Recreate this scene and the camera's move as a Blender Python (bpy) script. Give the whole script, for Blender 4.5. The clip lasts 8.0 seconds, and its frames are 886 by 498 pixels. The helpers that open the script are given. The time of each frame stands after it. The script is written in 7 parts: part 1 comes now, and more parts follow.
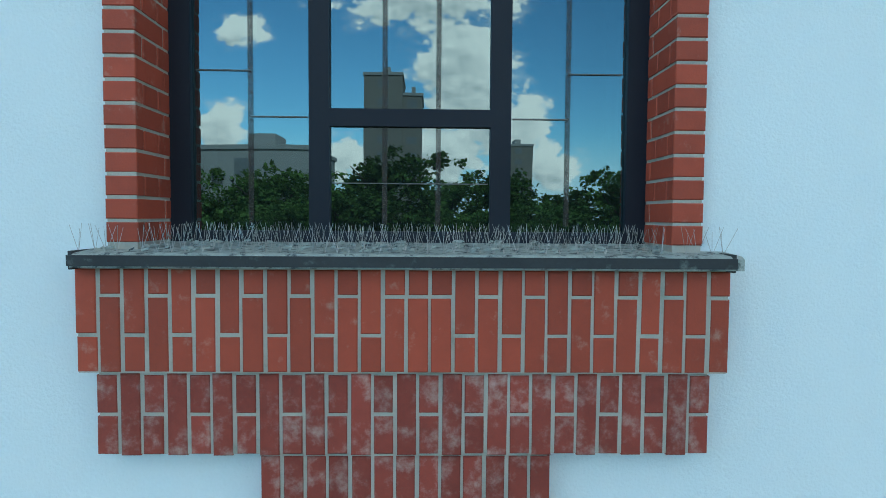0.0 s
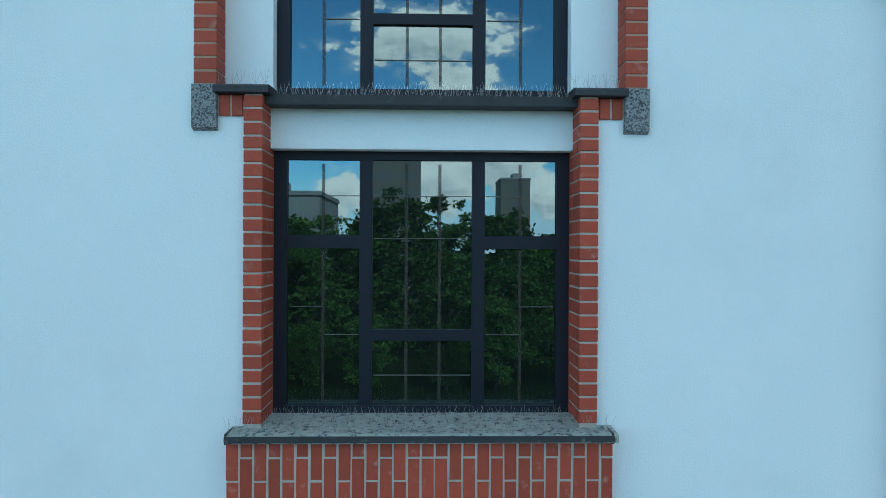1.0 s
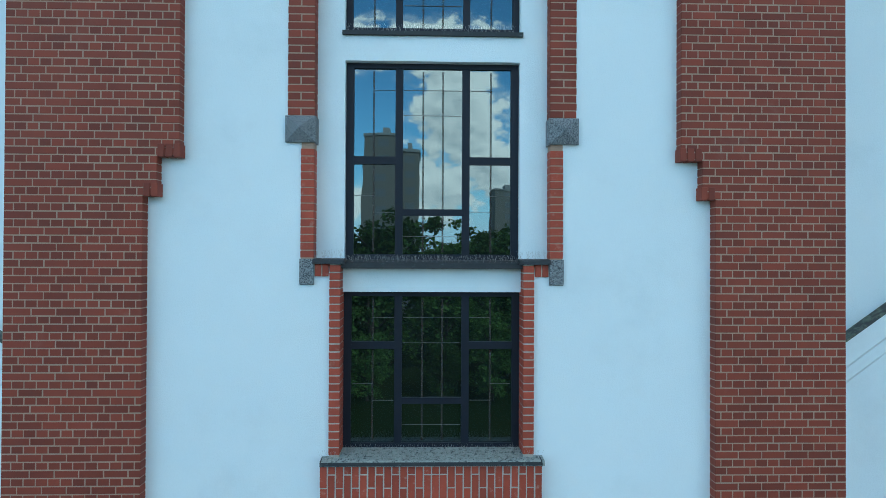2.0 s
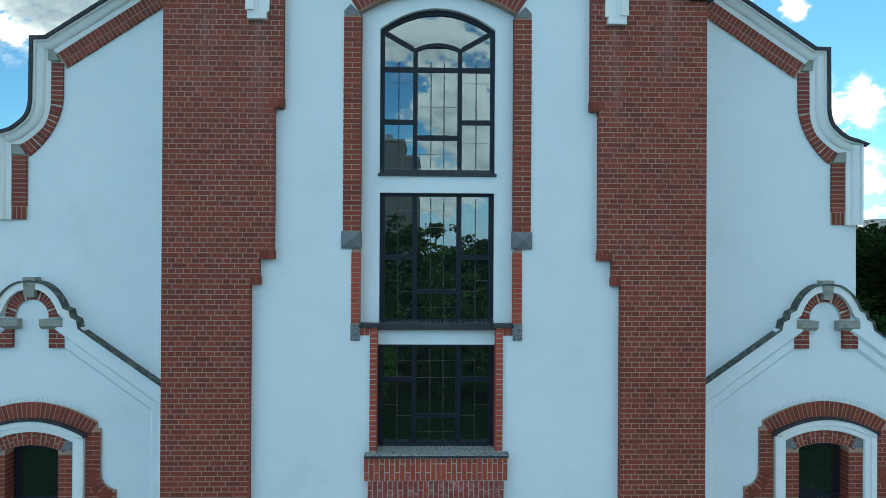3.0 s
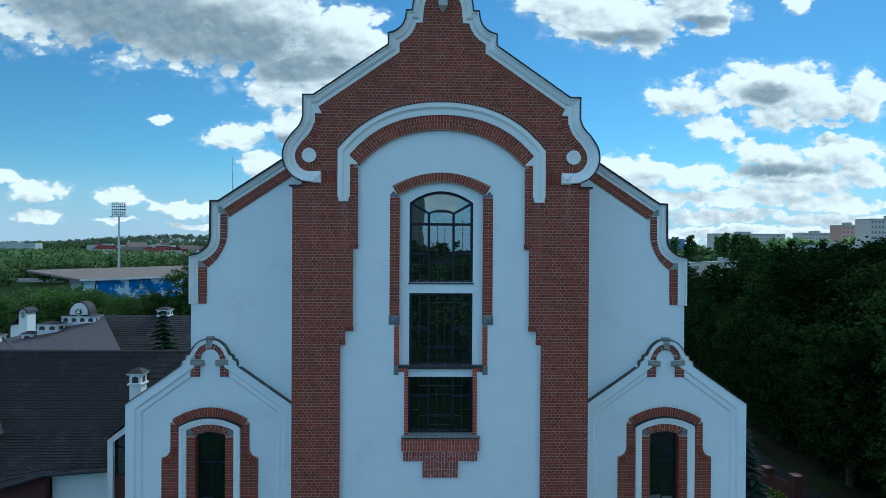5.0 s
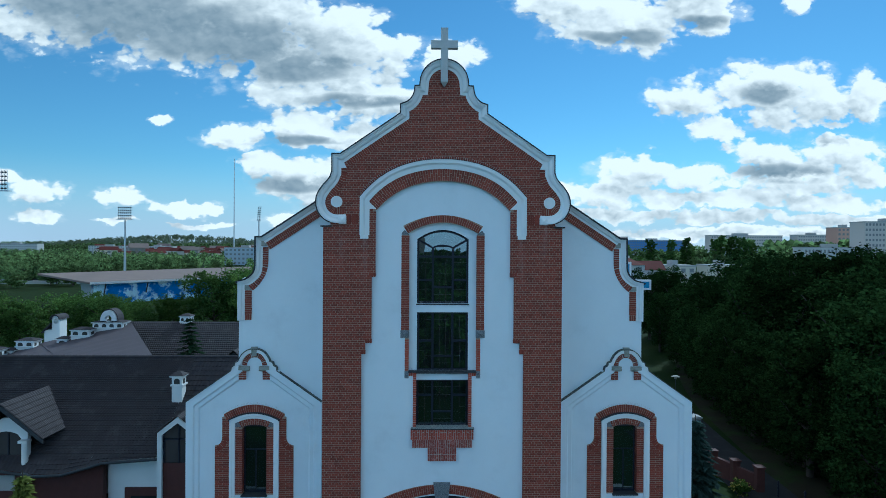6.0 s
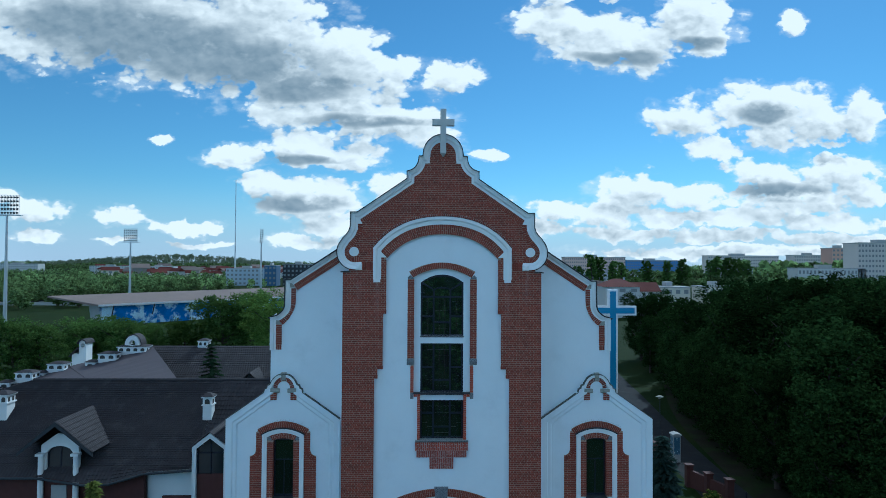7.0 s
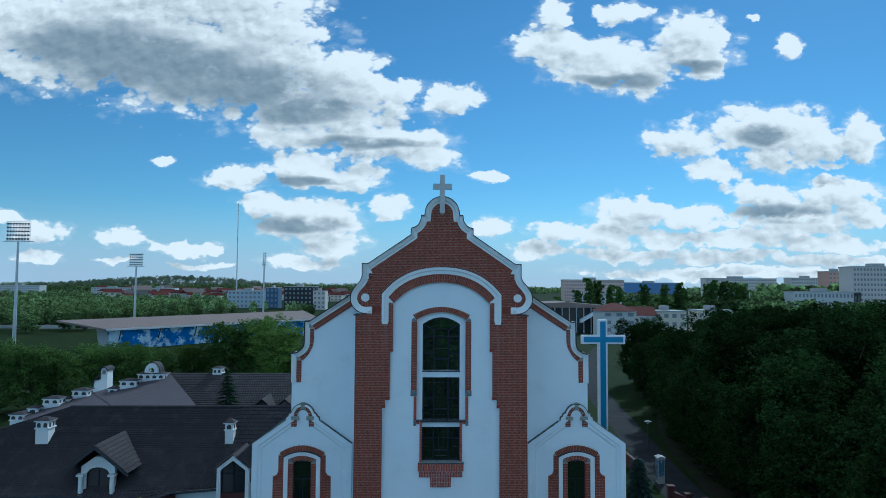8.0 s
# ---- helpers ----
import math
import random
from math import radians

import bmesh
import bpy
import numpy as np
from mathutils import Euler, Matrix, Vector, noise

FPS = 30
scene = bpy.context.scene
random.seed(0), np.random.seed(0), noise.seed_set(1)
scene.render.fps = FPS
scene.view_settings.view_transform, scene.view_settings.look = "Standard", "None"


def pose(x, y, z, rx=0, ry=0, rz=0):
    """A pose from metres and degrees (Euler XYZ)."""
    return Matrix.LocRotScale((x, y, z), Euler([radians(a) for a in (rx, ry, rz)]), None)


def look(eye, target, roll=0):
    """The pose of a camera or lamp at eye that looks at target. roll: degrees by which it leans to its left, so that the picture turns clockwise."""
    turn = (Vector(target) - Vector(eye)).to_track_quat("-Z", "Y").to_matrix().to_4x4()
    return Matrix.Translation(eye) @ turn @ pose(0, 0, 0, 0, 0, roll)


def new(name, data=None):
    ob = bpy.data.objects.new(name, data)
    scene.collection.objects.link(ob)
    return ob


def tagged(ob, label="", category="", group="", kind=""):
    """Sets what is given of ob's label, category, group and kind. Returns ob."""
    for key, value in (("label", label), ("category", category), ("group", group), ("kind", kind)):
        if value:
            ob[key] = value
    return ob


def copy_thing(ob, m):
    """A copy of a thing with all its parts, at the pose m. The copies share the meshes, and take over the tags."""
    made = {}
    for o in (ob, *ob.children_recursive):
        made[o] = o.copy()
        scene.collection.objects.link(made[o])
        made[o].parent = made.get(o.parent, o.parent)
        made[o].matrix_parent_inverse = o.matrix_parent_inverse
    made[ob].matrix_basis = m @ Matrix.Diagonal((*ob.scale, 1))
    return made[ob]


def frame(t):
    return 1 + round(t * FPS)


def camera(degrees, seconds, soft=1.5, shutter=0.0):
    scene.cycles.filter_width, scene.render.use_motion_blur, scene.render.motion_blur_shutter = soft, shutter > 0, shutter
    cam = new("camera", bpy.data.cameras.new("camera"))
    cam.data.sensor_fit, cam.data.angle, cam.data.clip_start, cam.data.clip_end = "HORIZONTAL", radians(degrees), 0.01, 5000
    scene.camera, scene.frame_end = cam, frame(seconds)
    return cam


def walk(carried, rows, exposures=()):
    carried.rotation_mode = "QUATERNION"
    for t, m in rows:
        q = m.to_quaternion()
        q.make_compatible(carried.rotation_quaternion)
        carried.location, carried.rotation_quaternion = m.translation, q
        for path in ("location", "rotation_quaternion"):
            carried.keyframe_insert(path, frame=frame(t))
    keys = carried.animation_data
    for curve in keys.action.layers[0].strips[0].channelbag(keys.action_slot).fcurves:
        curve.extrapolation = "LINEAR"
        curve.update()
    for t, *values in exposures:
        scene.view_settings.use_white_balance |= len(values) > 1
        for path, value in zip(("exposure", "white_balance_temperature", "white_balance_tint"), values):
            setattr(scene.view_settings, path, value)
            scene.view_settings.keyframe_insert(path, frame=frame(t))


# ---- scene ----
from mathutils.geometry import tessellate_polygon

cam = camera(69.7, 8.0, soft=0.8)

PATH = [
    (0, (0.078, -2.377, 7.721), (0.1230, -0.3807, 7.6167), 0.42),
    (0.5, (0.062, -2.969, 8.187), (0.1086, -0.9695, 8.1574), 0.29),
    (1, (0.033, -3.950, 8.693), (0.0827, -1.9503, 8.6901), 0.27),
    (1.5, (-0.024, -5.263, 9.180), (0.0330, -3.2639, 9.2023), 0.24),
    (3, (-0.195, -10.435, 10.884), (-0.1389, -8.4362, 10.8895), 0.32),
    (3.5, (-0.258, -12.492, 11.419), (-0.2024, -10.4925, 11.4273), 0.28),
    (4, (-0.300, -14.657, 12.083), (-0.2479, -12.6577, 12.0759), 0.28),
    (4.5, (-0.361, -16.846, 12.696), (-0.3098, -14.8464, 12.6828), 0.32),
    (6, (-0.604, -23.581, 14.357), (-0.5531, -21.5820, 14.3444), 0.35),
    (6.5, (-0.682, -26.046, 14.773), (-0.6294, -24.0471, 14.7951), 0.31),
    (7, (-0.719, -28.396, 15.389), (-0.6668, -26.3969, 15.4365), 0.31),
    (7.5, (-0.782, -30.715, 15.947), (-0.7297, -28.7175, 16.0384), 0.30),
    (8, (-0.779, -32.935, 16.577), (-0.7284, -30.9390, 16.6906), 0.35),
]
EXPOSURES = [(0.0, 1.16, 5440, -10), (0.5, 1.08, 5500, -10), (1.0, 0.99, 5240, -10), (1.5, 1.12, 5200, -9), (3.0, 0.80, 5400, -8), (3.5, 0.36, 5180, -8), (4.5, 0.1, 4760, -8), (6.5, 0.12, 4640, -5), (8.0, -0.06, 4630, -4)]
walk(cam, [(t, look(e, g, r)) for t, e, g, r in PATH], EXPOSURES)

# ---- light ----
SUN_EL, SUN_AZ = 37.0, 30.0          # degrees; azimuth from +y towards +x
world = bpy.data.worlds.new("sky")
scene.world = world
world.use_nodes = True
WT = world.node_tree
WT.nodes.clear()


def wnode(tree, kind, **inputs):
    n = tree.nodes.new(kind)
    for k, v in inputs.items():
        n.inputs[int(k[1:])].default_value = v
    return n


def math_node(tree, op, a, b=None, c=None, clamp=False):
    n = tree.nodes.new("ShaderNodeMath")
    n.operation, n.use_clamp = op, clamp
    for i, v in enumerate((a, b, c)):
        if v is None:
            continue
        if isinstance(v, (int, float)):
            n.inputs[i].default_value = v
        else:
            tree.links.new(v, n.inputs[i])
    return n.outputs[0]


def vec_node(tree, op, a, b=None, scale=None):
    n = tree.nodes.new("ShaderNodeVectorMath")
    n.operation = op
    for i, v in enumerate((a, b)):
        if v is None:
            continue
        if isinstance(v, tuple):
            n.inputs[i].default_value = v
        else:
            tree.links.new(v, n.inputs[i])
    if scale is not None:
        n.inputs["Scale"].default_value = scale
    return n


# clouds as (x/y, z/y, half width, half height) of the direction they are seen in
CLOUDS_BIG = [
    (-0.540, 0.400, 0.290, 0.098), (-0.335, 0.353, 0.210, 0.092), (-0.380, 0.451, 0.215, 0.055), (-0.246, 0.389, 0.095, 0.072), (-0.175, 0.278, 0.135, 0.068), (-0.130, 0.327, 0.072, 0.054),
    (-0.068, 0.229, 0.108, 0.043), (-0.002, 0.200, 0.062, 0.022), (-0.228, 0.238, 0.058, 0.024),]
CLOUDS_WEST = [
    (-0.051, 0.305, 0.052, 0.027), (0.038, 0.293, 0.049, 0.025), (0.099, 0.175, 0.033, 0.010), (-0.416, 0.196, 0.017, 0.008), (-0.299, 0.167, 0.061, 0.023), (-0.193, 0.180, 0.075, 0.031),
    (-0.122, 0.169, 0.052, 0.027), (-0.059, 0.121, 0.042, 0.023), (-0.188, 0.100, 0.094, 0.035), (-0.246, 0.123, 0.052, 0.021), (-0.148, 0.060, 0.056, 0.018), (-0.193, 0.034, 0.066, 0.014),
    (-0.600, 0.082, 0.050, 0.022), (-0.655, 0.105, 0.028, 0.014), (-0.600, 0.043, 0.040, 0.010), (-0.468, 0.072, 0.044, 0.019), (-0.372, 0.058, 0.056, 0.012), (-0.350, 0.034, 0.070, 0.006),
    (-0.480, 0.032, 0.035, 0.005),]
CLOUDS_EAST = [
    (0.203, 0.389, 0.075, 0.029), (0.269, 0.362, 0.089, 0.047), (0.349, 0.353, 0.056, 0.044), (0.429, 0.393, 0.073, 0.054), (0.451, 0.353, 0.033, 0.024), (0.203, 0.438, 0.033, 0.024),
    (0.314, 0.442, 0.047, 0.021), (0.584, 0.391, 0.023, 0.018), (0.531, 0.442, 0.011, 0.006), (0.407, 0.234, 0.066, 0.037), (0.460, 0.185, 0.045, 0.018), (0.562, 0.242, 0.104, 0.051),
    (0.509, 0.260, 0.052, 0.034), (0.695, 0.238, 0.042, 0.044), (0.655, 0.200, 0.038, 0.010), (0.633, 0.229, 0.056, 0.034),]
CLOUDS_LOW = [
    (0.336, 0.118, 0.075, 0.027), (0.544, 0.154, 0.071, 0.027), (0.660, 0.158, 0.085, 0.027), (0.589, 0.109, 0.104, 0.035), (0.695, 0.123, 0.047, 0.029), (0.429, 0.105, 0.066, 0.020),
    (0.203, 0.087, 0.052, 0.020), (0.287, 0.083, 0.075, 0.021), (0.393, 0.074, 0.085, 0.016), (0.509, 0.074, 0.094, 0.016), (0.642, 0.069, 0.104, 0.016), (0.180, 0.056, 0.047, 0.014),
    (0.322, 0.052, 0.104, 0.012), (0.482, 0.047, 0.113, 0.010), (0.642, 0.043, 0.104, 0.010), (0.52, 0.022, 0.26, 0.014), (0.100, 0.091, 0.033, 0.020),]
CLOUDS_BEHIND = [
    (0.05, 0.22, 0.085, 0.085), (0.12, 0.14, 0.07, 0.07), (0.0, 0.33, 0.15, 0.05), (-0.02, 0.52, 0.30, 0.07), (-0.32, 0.13, 0.04, 0.045), (-0.29, 0.28, 0.05, 0.025),
    (0.19, 0.08, 0.05, 0.04), (-0.13, 0.09, 0.05, 0.04), (0.30, 0.62, 0.20, 0.09), (-0.35, 0.48, 0.16, 0.07), (0.03, 0.10, 0.07, 0.05)]

# grey undersides inside the clouds, given in the same way
CLOUD_SHADE = [
    (-0.540, 0.375, 0.130, 0.036), (-0.430, 0.346, 0.170, 0.046), (-0.300, 0.312, 0.160, 0.042), (-0.200, 0.280, 0.100, 0.022), (-0.085, 0.226, 0.110, 0.012), (-0.215, 0.164, 0.090, 0.009), (-0.205, 0.092, 0.080, 0.012),
    (0.310, 0.336, 0.075, 0.011), (0.440, 0.355, 0.040, 0.014), (0.545, 0.246, 0.050, 0.016), (0.560, 0.118, 0.080, 0.018)]


def ellipse_field(name, groups, blend):
    """A node group: 1 in the middle of the nearest ellipse, 0 on its rim, falling further outside."""
    g = bpy.data.node_groups.new(name, "ShaderNodeTree")
    g.interface.new_socket("Place", in_out="INPUT", socket_type="NodeSocketVector")
    g.interface.new_socket("Field", in_out="OUTPUT", socket_type="NodeSocketFloat")
    gi, go = g.nodes.new("NodeGroupInput"), g.nodes.new("NodeGroupOutput")
    field = None
    for far, puffs in groups:
        for cx, cz, rx, rz in puffs:
            q = vec_node(g, "SUBTRACT", gi.outputs[0], (cx + far, cz, 0)).outputs[0]
            q = vec_node(g, "MULTIPLY", q, (1 / rx, 1 / rz, 0)).outputs[0]
            q = vec_node(g, "DOT_PRODUCT", q, q).outputs["Value"]
            f = math_node(g, "SUBTRACT", 1.0, q)
            field = f if field is None else math_node(g, "SMOOTH_MAX", field, f, blend)
    g.links.new(field, go.inputs[0])
    return g


cloud_group = ellipse_field("cloud_field", ((0, CLOUDS_BIG), (0, CLOUDS_WEST), (0, CLOUDS_EAST), (0, CLOUDS_LOW), (20, CLOUDS_BEHIND)), 0.25)
shade_group = ellipse_field("cloud_shade", ((0, CLOUD_SHADE),), 0.4)

tc = WT.nodes.new("ShaderNodeTexCoord")
sep = WT.nodes.new("ShaderNodeSeparateXYZ")
WT.links.new(tc.outputs["Generated"], sep.inputs[0])
dx, dy, dz = sep.outputs
ay = math_node(WT, "MAXIMUM", math_node(WT, "ABSOLUTE", dy), 0.06)
u, v = math_node(WT, "DIVIDE", dx, ay), math_node(WT, "DIVIDE", dz, ay)
back = math_node(WT, "LESS_THAN", dy, 0.0)
com = WT.nodes.new("ShaderNodeCombineXYZ")
WT.links.new(math_node(WT, "MULTIPLY_ADD", back, 20.0, u), com.inputs[0])
WT.links.new(v, com.inputs[1])
place = com.outputs[0]


def sky_noise(vec, scale, detail, rough=0.55):
    n = wnode(WT, "ShaderNodeTexNoise")
    n.inputs["Scale"].default_value, n.inputs["Detail"].default_value, n.inputs["Roughness"].default_value = scale, detail, rough
    WT.links.new(vec, n.inputs["Vector"])
    return n


def ramp_node(value, lo, hi, out_lo=0.0, out_hi=1.0):
    n = wnode(WT, "ShaderNodeMapRange")
    n.interpolation_type = "SMOOTHSTEP"
    n.inputs[1].default_value, n.inputs[2].default_value, n.inputs[3].default_value, n.inputs[4].default_value = lo, hi, out_lo, out_hi
    WT.links.new(value, n.inputs[0])
    return n.outputs[0]


def warp_by(vec, noise, amount):
    shift = vec_node(WT, "SCALE", vec_node(WT, "SUBTRACT", noise.outputs["Color"], (.5, .5, .5)).outputs[0], scale=amount).outputs[0]
    return vec_node(WT, "ADD", vec, shift).outputs[0]


stretched = vec_node(WT, "MULTIPLY", place, (1.0, 1.5, 1.0)).outputs[0]
wide_warp = sky_noise(stretched, 8.0, 3.0, 0.5)
fine_warp = sky_noise(stretched, 30.0, 5.0, 0.6)
bent = warp_by(place, wide_warp, 0.040)
warped = warp_by(bent, fine_warp, 0.026)
fine = sky_noise(stretched, 42.0, 9.0, 0.6).outputs["Fac"]
soft = sky_noise(vec_node(WT, "MULTIPLY", place, (1.0, 2.6, 1.0)).outputs[0], 13.0, 5.0, 0.55).outputs["Fac"]


def field_at(group, vec, shift=(0, 0)):
    p = vec_node(WT, "ADD", vec, (shift[0], shift[1], 0)).outputs[0]
    n = WT.nodes.new("ShaderNodeGroup")
    n.node_tree = group
    WT.links.new(p, n.inputs[0])
    return n.outputs[0]


def puffs_at(shift):
    """Rounded heaps of three sizes, about 0 on average."""
    p = warp_by(vec_node(WT, "ADD", stretched, (shift[0], shift[1], 0)).outputs[0], fine_warp, 0.022)
    total = None
    for scale, weight in ((24.0, 0.75), (55.0, 0.42), (120.0, 0.2)):
        v = WT.nodes.new("ShaderNodeTexVoronoi")
        v.feature, v.voronoi_dimensions = "SMOOTH_F1", "2D"
        v.inputs["Scale"].default_value, v.inputs["Smoothness"].default_value = scale, 0.7
        WT.links.new(p, v.inputs["Vector"])
        q = math_node(WT, "MULTIPLY", math_node(WT, "SUBTRACT", 0.36, v.outputs["Distance"]), weight)
        total = q if total is None else math_node(WT, "ADD", total, q)
    return total


f_here, f_up = field_at(cloud_group, warped), field_at(cloud_group, warped, (0.012, 0.026))
puff, puff_sun = puffs_at((0, 0)), puffs_at((0.006, 0.013))
# loose clouds over the rest of the sky
rest = sky_noise(tc.outputs["Generated"], 3.2, 7.0).outputs["Fac"]
aside = math_node(WT, "MAXIMUM", math_node(WT, "SUBTRACT", math_node(WT, "ABSOLUTE", u), 0.78), math_node(WT, "SUBTRACT", v, 0.50))
aside = math_node(WT, "MULTIPLY", aside, 8.0, clamp=True)
rest = math_node(WT, "MULTIPLY_ADD", math_node(WT, "SUBTRACT", rest, 0.455), 4.5, math_node(WT, "MULTIPLY_ADD", aside, 3.0, -3.0))
f_all = math_node(WT, "MAXIMUM", math_node(WT, "MAXIMUM", math_node(WT, "MULTIPLY_ADD", f_here, 1.7, 0.10), rest), -3.0)
rough_f = math_node(WT, "MULTIPLY_ADD", math_node(WT, "SUBTRACT", fine, 0.5), 1.25, math_node(WT, "MULTIPLY_ADD", puff, 2.3, f_all))
rough_f = math_node(WT, "MULTIPLY_ADD", math_node(WT, "SUBTRACT", soft, 0.5), 1.0, rough_f)
# a firm body with a thin torn veil round it
body_mask = ramp_node(rough_f, -0.05, 0.70)
veil = math_node(WT, "MULTIPLY", ramp_node(rough_f, -0.9, 0.3, 0.0, 0.36), ramp_node(soft, 0.40, 0.66))
mask = math_node(WT, "MAXIMUM", body_mask, veil)
# grey undersides; bright heaps on the sun's side
under = ramp_node(math_node(WT, "MULTIPLY_ADD", math_node(WT, "SUBTRACT", soft, 0.5), 1.2, field_at(shade_group, bent)), -1.0, 0.85)
base = ramp_node(f_up, -0.1, 0.9, 0.0, 0.34)
folds = math_node(WT, "MULTIPLY_ADD", math_node(WT, "SUBTRACT", puff_sun, puff), 0.65, math_node(WT, "MULTIPLY", math_node(WT, "SUBTRACT", 0.5, fine), 0.16))
folds = math_node(WT, "MULTIPLY", folds, math_node(WT, "MULTIPLY_ADD", under, -0.7, 1.0))
shade = math_node(WT, "ADD", math_node(WT, "MAXIMUM", math_node(WT, "MULTIPLY", under, 0.92), base), folds, clamp=True)
shade = math_node(WT, "MULTIPLY", shade, ramp_node(math_node(WT, "MULTIPLY_ADD", math_node(WT, "SUBTRACT", fine, 0.5), 0.8, math_node(WT, "MULTIPLY_ADD", puff, 0.9, f_up)), -0.25, 0.75))

sky = WT.nodes.new("ShaderNodeTexSky")
sky.sky_type, sky.sun_disc = "NISHITA", False
sky.sun_elevation, sky.sun_rotation = radians(SUN_EL), radians(SUN_AZ)
sky.altitude, sky.air_density, sky.dust_density, sky.ozone_density = 100, 1.0, 0.05, 3.0
tint = WT.nodes.new("ShaderNodeMix")
tint.data_type = "RGBA"
tint.inputs["A"].default_value, tint.inputs["B"].default_value = (9.9, 8.6, 7.3, 1), (2.35, 2.6, 2.7, 1)
WT.links.new(shade, tint.inputs["Factor"])
both = WT.nodes.new("ShaderNodeMix")
both.data_type = "RGBA"
WT.links.new(mask, both.inputs["Factor"])
deep = vec_node(WT, "MULTIPLY", sky.outputs[0], (0.62, 0.745, 0.72)).outputs[0]
haze = wnode(WT, "ShaderNodeMapRange")
haze.interpolation_type = "SMOOTHSTEP"
haze.inputs[1].default_value, haze.inputs[2].default_value, haze.inputs[3].default_value, haze.inputs[4].default_value = 0.0, 0.13, 0.80, 0.0
WT.links.new(dz, haze.inputs[0])
hazed = WT.nodes.new("ShaderNodeMix")
hazed.data_type = "RGBA"
WT.links.new(haze.outputs[0], hazed.inputs["Factor"])
WT.links.new(deep, hazed.inputs["A"])
hazed.inputs["B"].default_value = (4.6, 4.95, 5.7, 1)
deep = hazed.outputs["Result"]
# the blue, too, is brighter away from the sun's half of the sky
away = wnode(WT, "ShaderNodeMapRange")
away.inputs[1].default_value, away.inputs[2].default_value, away.inputs[3].default_value, away.inputs[4].default_value = 0.40, -0.6, 1.0, 2.2
deeper = vec_node(WT, "SCALE", deep)
WT.links.new(away.outputs[0], deeper.inputs["Scale"])
deep = deeper.outputs[0]
WT.links.new(deep, both.inputs["A"])
# clouds facing the sun, on the far side of the sky from it, are the brighter ones
aim = vec_node(WT, "DOT_PRODUCT", tc.outputs["Generated"], (math.sin(radians(SUN_AZ)) * math.cos(radians(SUN_EL)), math.cos(radians(SUN_AZ)) * math.cos(radians(SUN_EL)), math.sin(radians(SUN_EL)))).outputs["Value"]
phase = wnode(WT, "ShaderNodeMapRange")
phase.inputs[1].default_value, phase.inputs[2].default_value, phase.inputs[3].default_value, phase.inputs[4].default_value = 0.45, -0.6, 1.0, 1.25
WT.links.new(aim, phase.inputs[0])
WT.links.new(aim, away.inputs[0])
lit = vec_node(WT, "SCALE", tint.outputs["Result"])
heaped = math_node(WT, "MULTIPLY", back, math_node(WT, "SUBTRACT", 1.0, aside))
WT.links.new(math_node(WT, "MULTIPLY", phase.outputs[0], math_node(WT, "MULTIPLY_ADD", heaped, 0.45, 1.0)), lit.inputs["Scale"])
WT.links.new(lit.outputs[0], both.inputs["B"])
bg = WT.nodes.new("ShaderNodeBackground")
bg.inputs[1].default_value = 0.10
WT.links.new(both.outputs["Result"], bg.inputs[0])
wout = WT.nodes.new("ShaderNodeOutputWorld")
WT.links.new(bg.outputs[0], wout.inputs[0])

sun_way = Vector((math.sin(radians(SUN_AZ)) * math.cos(radians(SUN_EL)), math.cos(radians(SUN_AZ)) * math.cos(radians(SUN_EL)), math.sin(radians(SUN_EL))))
sun_lamp = bpy.data.lights.new("sun", "SUN")
sun_lamp.energy, sun_lamp.angle, sun_lamp.color = 2.6, radians(0.53), (1.0, 0.95, 0.87)
sun = new("sun", sun_lamp)
sun.matrix_basis = look(sun_way * 300, (0, 0, 0))


